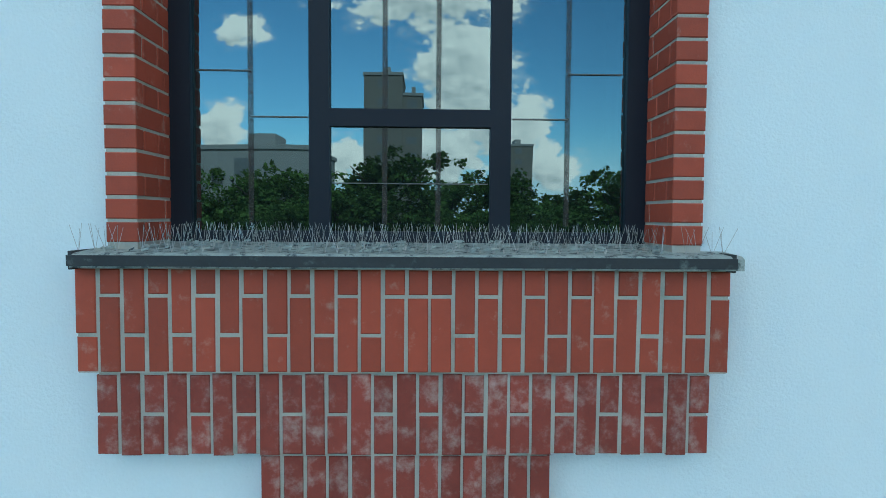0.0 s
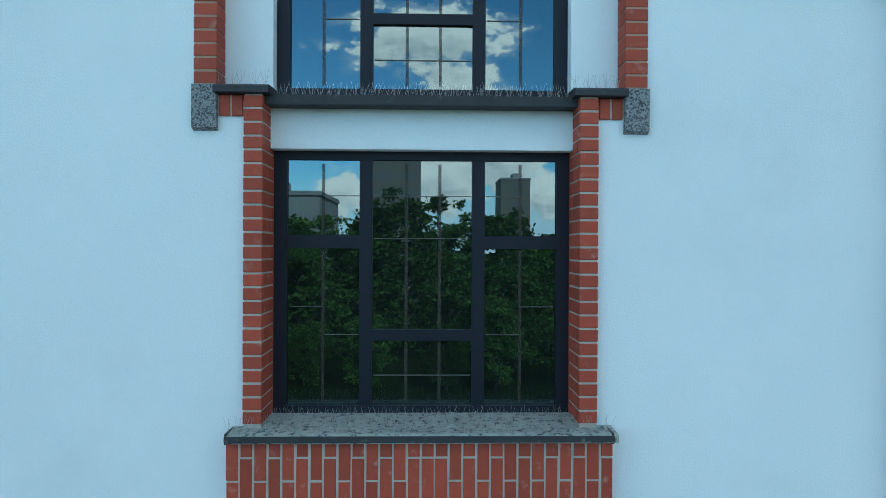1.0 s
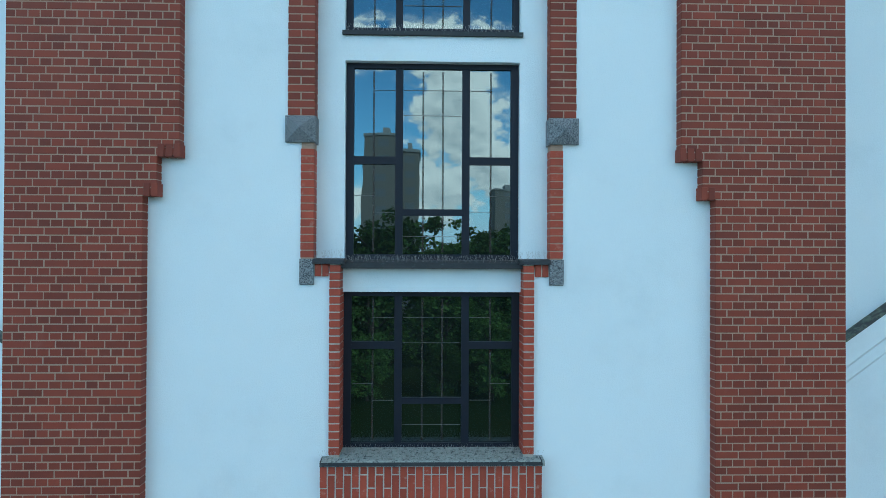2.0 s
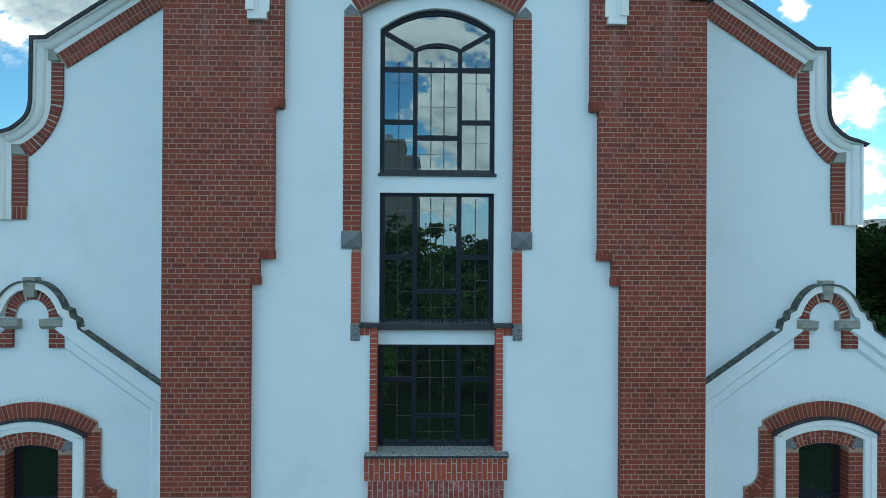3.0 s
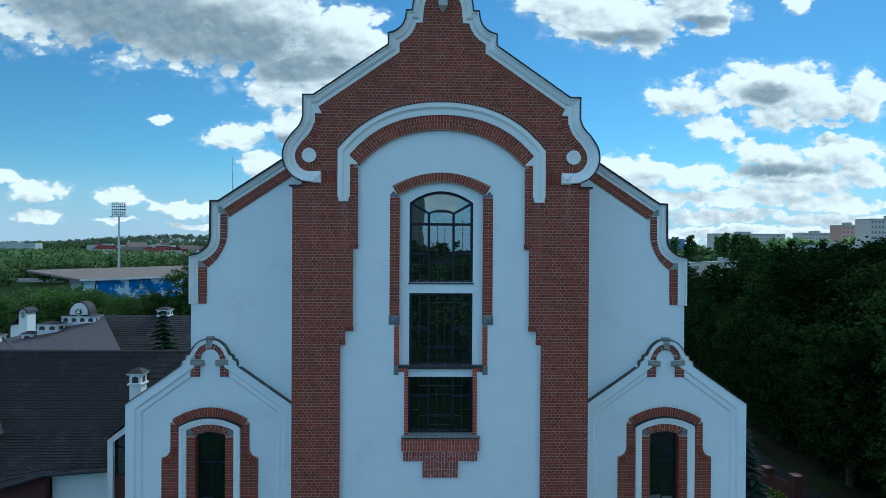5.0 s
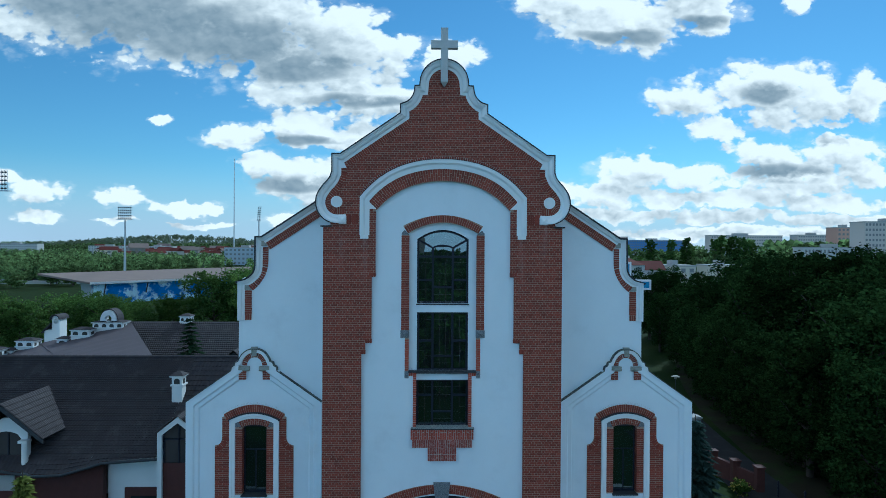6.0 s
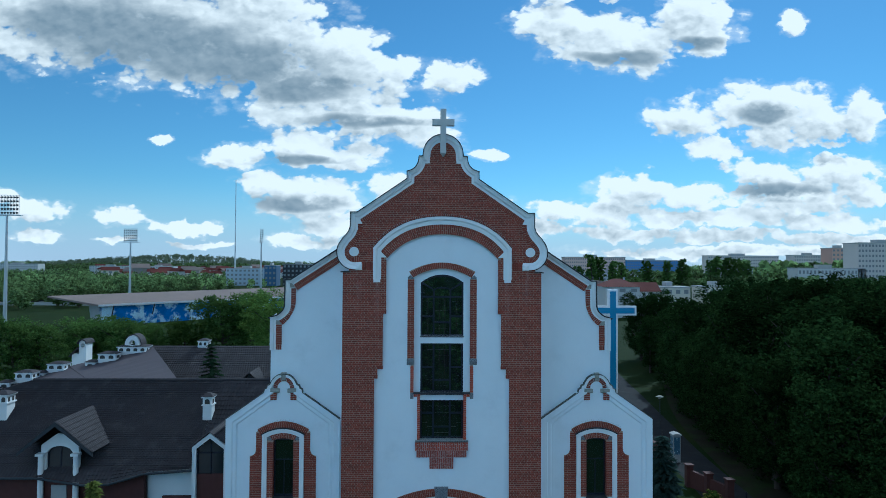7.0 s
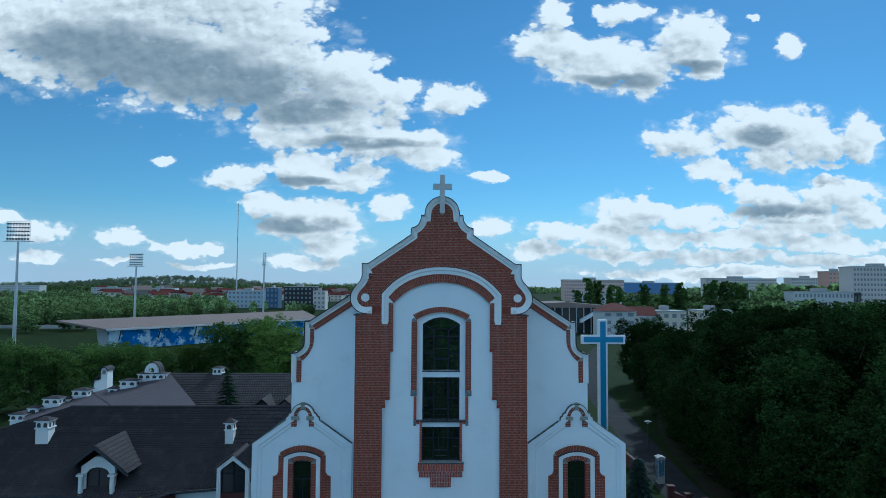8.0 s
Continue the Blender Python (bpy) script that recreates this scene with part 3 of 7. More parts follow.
brick_front = part("brick_front", Shape().slab(body, BRICK_Y + 0.004, 0.62), M_MORTAR_FIELD, church, "grey mortar bed of the brick pilasters and gable")

# windows: name, left, right, bottom, top
W1, W2 = (-0.972, 0.972, 7.58, 9.325), (-0.955, 0.955, 9.66, 11.845)
W3_ARCH = [(0.96, 12.17), (0.96, 14.57)] + [(x, 14.92 - 0.35 * (x / 0.96) ** 2) for x in [0.96 - 0.16 * i for i in range(1, 12)]] + [(-0.96, 14.57), (-0.96, 12.17)]
rect = lambda w: [(w[0], w[2]), (w[1], w[2]), (w[1], w[3]), (w[0], w[3])]
PORTAL = [(-1.62, GROUND), (1.62, GROUND), (1.62, 4.78)] + [(x, 5.06 - 0.28 * (x / 1.62) ** 2) for x in [1.62 - 0.27 * i for i in range(1, 12)]] + [(-1.62, 4.78)]
field_out = [(-3.2, GROUND), (3.2, GROUND), (3.2, 15.9)] + [(x, arch_z(x * 0.83) + 0.20) for x in [2.9 - 0.29 * i for i in range(21)]] + [(-3.2, 15.9)]
# the portal touches the ground, so its opening is part of the outline
field_out = [(-3.2, GROUND), (-1.62, GROUND), (-1.62, 4.78)] + [(-x, z) for x, z in PORTAL[3:-1]] + [(1.62, 4.78), (1.62, GROUND)] + field_out[1:]
panel_top = [(x, 15.20 - 0.37 * (x / 1.24) ** 2) for x in [1.30 - 0.13 * i for i in range(21)]]
sunk = [(-1.05, 7.56), (1.05, 7.56), (1.05, 9.60), (1.30, 9.60)] + panel_top + [(-1.30, 9.60), (-1.05, 9.60)]
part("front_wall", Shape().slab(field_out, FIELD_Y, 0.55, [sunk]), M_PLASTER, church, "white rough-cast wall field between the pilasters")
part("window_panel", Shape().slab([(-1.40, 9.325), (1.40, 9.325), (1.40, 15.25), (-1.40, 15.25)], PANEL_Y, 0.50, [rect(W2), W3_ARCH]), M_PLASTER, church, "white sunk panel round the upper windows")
part("portal_door", Shape().box(-1.62, 1.62, 0.45, 0.52, GROUND, 4.6).slab([(-1.62, 4.6), (1.62, 4.6), (1.62, 4.78)] + PORTAL[3:-1] + [(-1.62, 4.78)], 0.45, 0.52), M_FRAME, church, "dark door in the arched portal")

# bodies behind the front
nave = Shape()
nave.slab([(-4.4, GROUND), (4.4, GROUND), (4.4, 15.0), (3.95, 15.6), (3.9, 17.1), (1.4, 18.8), (0, 19.7), (-1.4, 18.8), (-3.9, 17.1), (-3.95, 15.6), (-4.4, 15.0)], 3.2, 3.5)
nave.box(-4.45, -4.05, 0.55, 3.2, GROUND, 15.0).box(4.05, 4.45, 0.55, 3.2, GROUND, 15.0)
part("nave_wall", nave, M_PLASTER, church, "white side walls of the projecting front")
# unseen box, painted dark so that the room reads as unlit
part("interior", Shape().box(-2.9, 2.9, 3.0, 3.1, 6.2, 16).box(-3.0, 3.0, 0.56, 3.1, 6.1, 6.2).box(-3.0, -2.9, 0.56, 3.1, 6.2, 16).box(2.9, 3.0, 0.56, 3.1, 6.2, 16).box(-3.0, 3.0, 0.56, 3.1, 16.0, 16.1), M_SHADE_DARK, church, "added box behind the tall window, painted dark for shade")


# windows
def window(name, outer, bars, y, parent, label):
    """Frame members [(x0, x1, z0, z1)] and panes behind them."""
    x0, x1, z0, z1 = outer[0][0], outer[1][1], outer[3][2], outer[2][3]
    hole = [(outer[0][1], outer[3][3]), (outer[1][0], outer[3][3]), (outer[1][0], outer[2][2]), (outer[0][1], outer[2][2])]
    ob = part(name, Shape().slab([(x0, z0), (x1, z0), (x1, z1), (x0, z1)], y, y + 0.07, [hole]), M_FRAME, parent, label)
    for x0, x1, z0, z1 in bars:
        part("mullion" if z1 - z0 > x1 - x0 else "transom", Shape().box(x0, x1, y + 0.004, y + 0.066, z0, z1), M_FRAME, ob)
    return ob


def panes(win, cells, y, lead):
    for x0, x1, z0, z1 in cells:
        p = part("pane", Shape().box(x0 - 0.01, x1 + 0.01, y, y + 0.008, z0 - 0.01, z1 + 0.01), M_GLASS, win, "coated reflecting glass")
        p.visible_shadow = False
        # each pane sits a little out of true
        p.rotation_euler = (random.uniform(-0.0025, 0.0025), 0, random.uniform(-0.002, 0.002))
        c = Vector(((x0 + x1) / 2, y, (z0 + z1) / 2))
        p.location = c - p.rotation_euler.to_matrix() @ c
    for x0, x1, z0, z1 in lead:
        part("glazing_bar", Shape().box(x0, x1, y - (0.006 if z1 - z0 > x1 - x0 else 0.009), y - 0.0025, z0, z1), M_MUNTIN if z1 - z0 > x1 - x0 else M_MUNTIN_PALE, win)


def grid_lines(x_list, z_list, w=0.0022):
    return [(x - 0.0105, x + 0.0105, z0, z1) for x, z0, z1 in x_list] + [(x0, x1, z - w, z + w) for x0, x1, z in z_list]


FY = 0.235
for wi, (l, r, b, t) in enumerate((W1, W2)):
    mid, side = b + 0.562, b + 1.148 if wi == 0 else b + 1.11
    win = window("window", [(l, l + 0.085, b, t), (r - 0.085, r, b, t), (l + 0.085, r - 0.085, t - 0.055, t), (l + 0.085, r - 0.085, b, b + 0.075)],
                 [(-0.412, -0.328, b + 0.075, t - 0.055), (0.328, 0.412, b + 0.075, t - 0.055), (l + 0.085, -0.412, side - 0.04, side + 0.045), (0.412, r - 0.085, side - 0.04, side + 0.045), (-0.328, 0.328, mid - 0.059, mid + 0.012)],
                 FY, church, "dark aluminium window frame with reflecting panes")
    cells = []
    for x0, x1 in ((l + 0.085, -0.412), (0.412, r - 0.085)):
        cells += [(x0, x1, b + 0.075, side - 0.04), (x0, x1, side + 0.045, t - 0.055)]
    cells += [(-0.328, 0.328, b + 0.075, mid - 0.059), (-0.328, 0.328, mid + 0.012, t - 0.055)]
    h = t - b
    lead = grid_lines([(-0.652, b + 0.1, t - 0.08), (0.648, b + 0.1, t - 0.08), (-0.105, b + 0.1, t - 0.08), (0.115, b + 0.1, t - 0.08)],
                      [(-0.652, -0.42, t - 0.29), (0.42, 0.648, t - 0.29), (-0.32, 0.32, t - 0.29), (-0.32, 0.32, t - 0.57), (-0.87, -0.652, b + 0.725), (0.648, 0.87, b + 0.725),
                       (-0.652, -0.42, b + 0.54), (0.42, 0.648, b + 0.54), (-0.32, 0.32, b + 0.272)])
    panes(win, cells, FY + 0.03, lead)
    for x0, x1 in ((l + 0.085, l + 0.108), (r - 0.108, r - 0.085)):
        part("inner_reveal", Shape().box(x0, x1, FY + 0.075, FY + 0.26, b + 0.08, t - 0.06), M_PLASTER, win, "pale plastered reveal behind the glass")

# the upper window with its arched head
arch3 = lambda x, d: 14.92 - d - 0.35 * (x / 0.96) ** 2
head = [(x, arch3(x, 0.0)) for x in [-0.96 + 0.12 * i for i in range(17)]]
frame_in = [(-0.885, 12.24), (0.885, 12.24), (0.885, arch3(0.885, 0.085))] + [(x, z - 0.085) for x, z in reversed(head) if abs(x) < 0.87] + [(-0.885, arch3(0.885, 0.085))]
s = Shape().slab([(-0.96, 12.17), (0.96, 12.17)] + head[::-1], FY, FY + 0.07, [frame_in])
win3 = part("window", s, M_FRAME, church, "dark aluminium window frame with arched head")
bars3 = []
for x0, x1, z0, z1 in ((-0.412, -0.335, 12.24, 14.22), (0.335, 0.412, 12.24, 14.22), (-0.885, -0.412, 13.88, 13.96), (0.412, 0.885, 13.88, 13.96), (-0.335, 0.335, 13.88, 13.96),
                       (-0.885, -0.412, 13.00, 13.08), (0.412, 0.885, 13.00, 13.08), (-0.335, 0.335, 12.735, 12.82)):
    bars3.append((x0, x1, z0, z1))
curve = [(x, 14.37 - 0.10 * (x / 0.40) ** 2) for x in [-0.40 + 0.1 * i for i in range(9)]]
part("transom", Shape().slab(curve + [(x, z - 0.065) for x, z in reversed(curve)], FY + 0.002, FY + 0.068), M_FRAME, win3)
for sgn in (-1, 1):
    part("transom", Shape().slab([(sgn * 0.40, 14.305), (sgn * 0.40, 14.22), (sgn * 0.905, 14.50), (sgn * 0.905, 14.59)][::sgn], FY + 0.003, FY + 0.067), M_FRAME, win3)
for x0, x1, z0, z1 in bars3:
    part("mullion" if z1 - z0 > x1 - x0 else "transom", Shape().box(x0, x1, FY + 0.004, FY + 0.066, z0, z1), M_FRAME, win3)
cells3 = [(-0.885, -0.412, 12.24, 13.00), (-0.885, -0.412, 13.08, 13.88), (0.412, 0.885, 12.24, 13.00), (0.412, 0.885, 13.08, 13.88), (-0.335, 0.335, 12.24, 12.735), (-0.335, 0.335, 12.82, 13.88), (-0.335, 0.335, 13.96, 14.27)]
panes(win3, cells3, FY + 0.03, grid_lines([(-0.11, 12.25, 14.05), (0.11, 12.25, 14.05), (-0.65, 12.25, 14.05), (0.65, 12.25, 14.05)], [(-0.32, 0.32, 13.3), (-0.32, 0.32, 12.5), (0.42, 0.87, 13.7), (-0.87, -0.42, 13.7), (0.42, 0.87, 12.7), (-0.87, -0.42, 12.7)]))
top_poly = [(-0.9, 13.96), (-0.412, 13.96), (-0.412, 14.20), (-0.40, 14.26)] + [(x, z - 0.03) for x, z in curve[1:-1]] + [(0.40, 14.26), (0.412, 14.20), (0.412, 13.96), (0.9, 13.96), (0.9, 14.55)] + [(x, arch3(x, 0.05)) for x in [0.84 - 0.12 * i for i in range(15)]] + [(-0.9, 14.55)]
pt = part("pane", Shape().slab(top_poly, FY + 0.03, FY + 0.038), M_GLASS, win3, "coated reflecting glass")
pt.visible_shadow = False

# sills with flashing
sill = Shape()
sill.ngon_prism([(-1.148, -0.185, 7.535), (-1.148, -0.185, 7.575), (-1.148, -0.165, 7.585), (-1.148, 0.24, 7.61), (-1.148, 0.24, 7.535)], (2.33, 0, 0))
low_sill = part("window_sill", sill, M_SILL, church, "weathered dirty grey sill top")
fl = Shape().box(-1.155, 1.155, -0.192, -0.180, 7.541, 7.578).box(-1.155, -1.143, -0.18, 0.14, 7.528, 7.592).box(1.143, 1.155, -0.18, 0.14, 7.528, 7.592)
part("flashing", fl, M_FLASH, low_sill, "dark lead-grey metal drip edge, stained")
s2 = Shape()
s2.ngon_prism([(-0.985, 0.0, 9.580), (-0.985, 0.0, 9.640), (-0.985, 0.13, 9.668), (-0.985, 0.235, 9.674), (-0.985, 0.235, 9.580)], (1.97, 0, 0))
mid_sill = part("window_sill", s2, M_FLASH, church, "dark metal window sill")
part("window_sill", Shape().box(-0.985, 0.985, 0.10, 0.24, 12.12, 12.165), M_FLASH, church, "thin dark metal window sill")

# steel spikes against birds on the sills
def spikes(x0, x1, ys, z, step, tall, parent):
    s = Shape()
    for y in ys:
        x = x0
        while x < x1:
            for lean in (-0.35, 0.0, 0.35):
                a, f = lean + random.uniform(-0.16, 0.16), random.uniform(-0.25, 0.25)
                h = tall * random.uniform(0.8, 1.05)
                s.tube((x, y, z), (x + a * h * 0.8, y + f * h, z + h), 0.0009, 0.0007, 4)
            x += step * random.uniform(0.7, 1.3)
    return part("bird_spike_strip", s, M_STEEL, parent, "thin steel bird spikes", kind="stuff")


spikes(-0.93, 0.93, (-0.12, -0.02, 0.09), 7.585, 0.050, 0.105, low_sill)
spikes(-1.15, -1.0, (-0.12,), 7.585, 0.05, 0.10, low_sill)
spikes(1.0, 1.15, (-0.12,), 7.585, 0.05, 0.10, low_sill)
spikes(-0.93, 0.93, (0.05, 0.15), 9.63, 0.055, 0.10, mid_sill)
spikes(-0.93, 0.93, (0.15,), 12.165, 0.05, 0.09, win3)
litter = Shape()
for _ in range(150):
    x, y = random.uniform(-1.1, 1.1), random.uniform(-0.14, 0.2)
    litter.ngon_prism([(x, y, 7.588 + 0.065 * (y + 0.16)), (x + random.uniform(0.01, 0.035), y + random.uniform(-0.01, 0.01), 7.592 + 0.065 * (y + 0.16)), (x + 0.01, y + random.uniform(0.006, 0.02), 7.595 + 0.065 * (y + 0.16))], (0.002, 0, 0.006))
part("litter", litter, M_SILL, low_sill, "bits of dirt and dry leaves", kind="stuff")

# brick console under the low window: bed and standing bricks
console = part("console", Shape().box(-1.155, 1.155, -0.126, 0.14, 7.158, 7.53).box(-1.095, 1.095, -0.107, 0.14, 6.858, 7.158).box(-0.518, 0.518, -0.090, 0.14, 6.358, 6.86), M_MORTAR, church, "stepped console of standing red bricks with pale joints")
for row, (half, cols, y, z0, z1, mat) in enumerate(((1.16, 28, -0.130, 7.155, 7.533, M_BRICK), (1.102, 27, -0.112, 6.852, 7.152, M_BRICK_OLD), (0.525, 13, -0.095, 6.35, 6.850, M_BRICK_OLD))):
    pitch = (2 * half + 0.012) / cols
    for c in range(cols):
        cx = -half - 0.006 + pitch * (c + 0.5)
        if row == 0:
            cut = 0.365 if c % 2 == 0 else 0.735
            cuts = [(0, cut), (cut, 1)]
            if c in (13, 14):
                cuts = [(0, 0.735), (0.735, 1)]
        elif row == 1:
            cuts = [(0, 0.5), (0.5, 1)] if c % 2 == 0 else [(0, 1)]
        else:
            cuts = [(0, 0.24), (0.24, 0.52), (0.52, 1)] if c % 2 == 0 else [(0, 0.5), (0.5, 1)]
        for c0, c1 in cuts:
            hh = (z1 - z0) * (c1 - c0)
            brick_piece(console, mat, cx + random.uniform(-0.002, 0.002), z0 + (z1 - z0) * (c0 + c1) / 2, pitch - 0.0125 + random.uniform(-0.002, 0.002), hh - (0.0125 if len(cuts) > 1 else 0.002), y + random.uniform(-0.003, 0.002), 0.10, random.uniform(-0.006, 0.006))

# window surround of the low window, with its corner stones and caps
for sg in (-1, 1):
    jamb = part("jamb", Shape().box(min(sg * 0.974, sg * 1.080), max(sg * 0.974, sg * 1.080), -0.055, 0.31, 7.56, 9.625), M_MORTAR, church, "red brick window jamb with pale joints")
    n = 24
    for i in range(n):
        z = 7.612 + (i + 0.5) * 0.0838
        brick_piece(jamb, M_BRICK, sg * 1.0275, z, 0.116 + random.uniform(-.002, .002), 0.071, -0.060 + random.uniform(-.002, .002), 0.24 if i % 2 else 0.055, 0)
        if i % 2:
            brick_piece(jamb, M_BRICK, sg * 1.0275, z, 0.116, 0.071, 0.192, 0.07, 0)
        else:
            brick_piece(jamb, M_BRICK, sg * 1.0275, z, 0.116, 0.071, 0.006, 0.115, 0)
            brick_piece(jamb, M_BRICK, sg * 1.0275, z, 0.116, 0.071, 0.132, 0.12, 0)
    for k, cx in enumerate((1.132, 1.210)):
        brick_piece(jamb, M_BRICK, sg * cx, 9.561, 0.066, 0.128, -0.03, 0.16, 0)
    part("shoulder_bed", Shape().box(min(sg * 1.10, sg * 1.26), max(sg * 1.10, sg * 1.25), -0.022, 0.14, 9.502, 9.625), M_MORTAR, church)
    a, b2 = sorted((sg * 0.93, sg * 1.262))
    cap = Shape()
    cap.ngon_prism([(a, -0.09, 9.63), (a, -0.09, 9.665), (a, -0.07, 9.68), (a, 0.14, 9.69), (a, 0.14, 9.63)], (b2 - a, 0, 0))
    cap_ob = part("cap_flashing", cap, M_FLASH, church, "dark metal cap with bird spikes")
    spikes(a + 0.02, b2 - 0.02, (-0.03, 0.06), 9.68, 0.07, 0.10, cap_ob)
    # lower corner stone, chamfered underneath
    a, b2 = sorted((sg * 1.252, sg * 1.402))
    st = Shape().ngon_prism([(a, 0.14, 9.395), (a, 0.02, 9.395), (a, -0.055, 9.42), (a, -0.055, 9.683), (a, 0.14, 9.683)], (b2 - a, 0, 0))
    part("corner_stone", st, M_GRANITE, church, "speckled grey granite corner stone")
    # upper stone, cut to a low pyramid
    a, b2 = sorted((sg * 1.240, sg * 1.560))
    st = Shape().box(a, b2, -0.055, 0.14, 10.915, 11.195)
    n0 = len(st.v)
    st.v += [(a, -0.055, 10.915), (b2, -0.055, 10.915), (b2, -0.055, 11.195), (a, -0.055, 11.195), ((a + b2) / 2, -0.135, 11.06)]
    st.f += [(n0, n0 + 1, n0 + 4), (n0 + 1, n0 + 2, n0 + 4), (n0 + 2, n0 + 3, n0 + 4), (n0 + 3, n0, n0 + 4)]
    part("pyramid_stone", st, M_GRANITE, church, "speckled grey granite block cut to a pyramid")
    # brick strips beside the upper windows
    a, b2 = sorted((sg * 1.262, sg * 1.392))
    strip = part("brick_strip", Shape().box(a, b2, -0.026, 0.14, 9.683, 10.915).box(*sorted((sg * 1.262, sg * 1.532)), -0.026, 0.14, 11.195, 14.72), M_MORTAR_FIELD, church, "narrow upright strip of red bricks")
    z = 9.69
    while z + COURSE < 10.93:
        brick_piece(strip, M_BRICK, sg * 1.327, z + 0.041, 0.142, 0.072, -0.030 + random.uniform(-.002, .002), 0.16, 0)
        z += COURSE
    z, i = 11.20, 0
    while z + COURSE < 14.74:
        if i % 2:
            brick_piece(strip, M_BRICK_PIECE, sg * 1.396, z + 0.041, 0.29, 0.071, -0.030 + random.uniform(-.002, .002), 0.16, 0)
        else:
            brick_piece(strip, M_BRICK_PIECE, sg * 1.323, z + 0.041, 0.142, 0.071, -0.030 + random.uniform(-.002, .002), 0.16, 0)
            brick_piece(strip, M_BRICK_PIECE, sg * 1.473, z + 0.041, 0.130, 0.071, -0.030 + random.uniform(-.002, .002), 0.16, 0)
        z += COURSE
        i += 1
    # springer stone of the window arch
    tri = [(sg * 1.245, 14.72), (sg * 1.535, 14.72), (sg * 1.535, 14.79), (sg * 1.43, 14.90)]
    sp = Shape().slab(tri[::-sg], -0.04, 0.14)
    part("springer", sp, M_GRANITE, church, "grey granite springer of the arch")
    # impost of the great arch
    tri = [(sg * 2.462, 15.67), (sg * 2.75, 15.67), (sg * 2.75, 15.95)]
    part("impost", Shape().slab(tri[::-sg], -0.18, 0.1), M_TRIM, church, "white painted impost stone")
    tri = [(sg * 3.79, 17.16), (sg * 3.56, 17.16), (sg * 3.66, 17.37), (sg * 3.79, 17.37)]
    part("impost", Shape().slab(tri[::sg], -0.18, 0.1), M_TRIM, church, "white painted impost stone")
    # round boss in the volute
    boss = Shape().slab(arc(sg * 3.915, 15.92, 0.21, 0.21, 0, 345, 23), -0.215, 0.05, [arc(sg * 3.915, 15.92, 0.12, 0.12, 0, 345, 23)]).slab(arc(sg * 3.915, 15.92, 0.12, 0.12, 0, 345, 23), -0.18, 0.05)
    part("round_boss", boss, M_TRIM, church, "white round boss with a sunk centre")
    vb = Shape().box(*sorted((sg * 3.56, sg * 3.83)), -0.29, 0.05, 15.11, 15.39)
    n0 = len(vb.v)
    a, b2 = sorted((sg * 3.56, sg * 3.83))
    vb.v += [(a, -0.29, 15.11), (b2, -0.29, 15.11), (b2, -0.29, 15.39), (a, -0.29, 15.39), ((a + b2) / 2, -0.37, 15.25)]
    vb.f += [(n0, n0 + 1, n0 + 4), (n0 + 1, n0 + 2, n0 + 4), (n0 + 2, n0 + 3, n0 + 4), (n0 + 3, n0, n0 + 4)]
    part("volute_block", vb, M_TRIM, church, "white end block of the volute")
    part("pilaster_cap", Shape().box(*sorted((sg * 4.10, sg * 4.50)), -0.21, 1.6, 15.00, 15.05), M_FLASH, church, "dark metal cap")

# arch over the upper windows
arch_in = [(x, 15.185 - 0.37 * (x / 1.24) ** 2) for x in [-1.30 + 0.04333 * i for i in range(61)]]
ring = part("window_arch", Shape().slab([(x, z) for x, z in arch_in] + [(x * 1.14, z + 0.275) for x, z in reversed(arch_in)], -0.026, 0.14), M_MORTAR_FIELD, church, "segmental arch of standing red bricks")
brick_row(ring, arch_in, -0.278, 0.272, -0.030, 0.14, M_BRICK_PIECE, 0.078)

# great arch: standing bricks, hood mould and the small course over it
arch_line = [(x, arch_z(x)) for x in [-2.455 + 0.04910 * i for i in range(101)]]
great = part("great_arch", Shape().slab(arch_line + [(x * 1.12, z + 0.44) for x, z in reversed(arch_line)], BRICK_Y - 0.003, 0.14), M_MORTAR_FIELD, church, "wide arch of standing red bricks")
brick_row(great, arch_line, -0.445, 0.44, BRICK_Y - 0.007, 0.22, M_BRICK_PIECE, 0.083, split=[[(0, 0.36), (0.36, 1)], [(0, 0.64), (0.64, 1)]])
hood_z = lambda x: 17.50 - 0.0942 * x * x - 0.00593 * x ** 4
hood = [(-3.065, 14.70), (-3.065, 16.10)] + [(x, hood_z(x)) for x in [-2.97 + 0.099 * i for i in range(61)]] + [(3.065, 16.10), (3.065, 14.70)]
for sg in (-1, 1):
    part("hood_foot", Shape().box(*sorted((sg * 2.752, sg * 3.05)), -0.235, 0.03, 14.57, 14.70), M_TRIM, church, "white stepped foot of the hood mould")
part("hood_mould", Shape().sweep(hood, [(0.0, 0.03), (0.0, -0.28), (0.13, -0.28), (0.135, -0.235), (0.17, -0.22), (0.185, -0.19), (0.35, -0.185), (0.35, 0.03)]), M_TRIM, church, "white hood mould over the great arch")
part("hood_flashing", Shape().sweep(hood[1:-1], [(-0.018, 0.02), (-0.018, -0.30), (0.0, -0.30), (0.0, 0.02)]), M_FLASH, church, "thin dark strip standing in for the shadow line over the band")
over = part("hood_course", Shape().sweep(hood[2:-2], [(-0.125, 0.02), (-0.125, -0.143), (-0.02, -0.143), (-0.02, 0.02)]), M_MORTAR, church)
brick_row(over, hood[2:-2], -0.128, 0.11, BRICK_Y - 0.008, 0.05, M_BRICK_PIECE, 0.083)

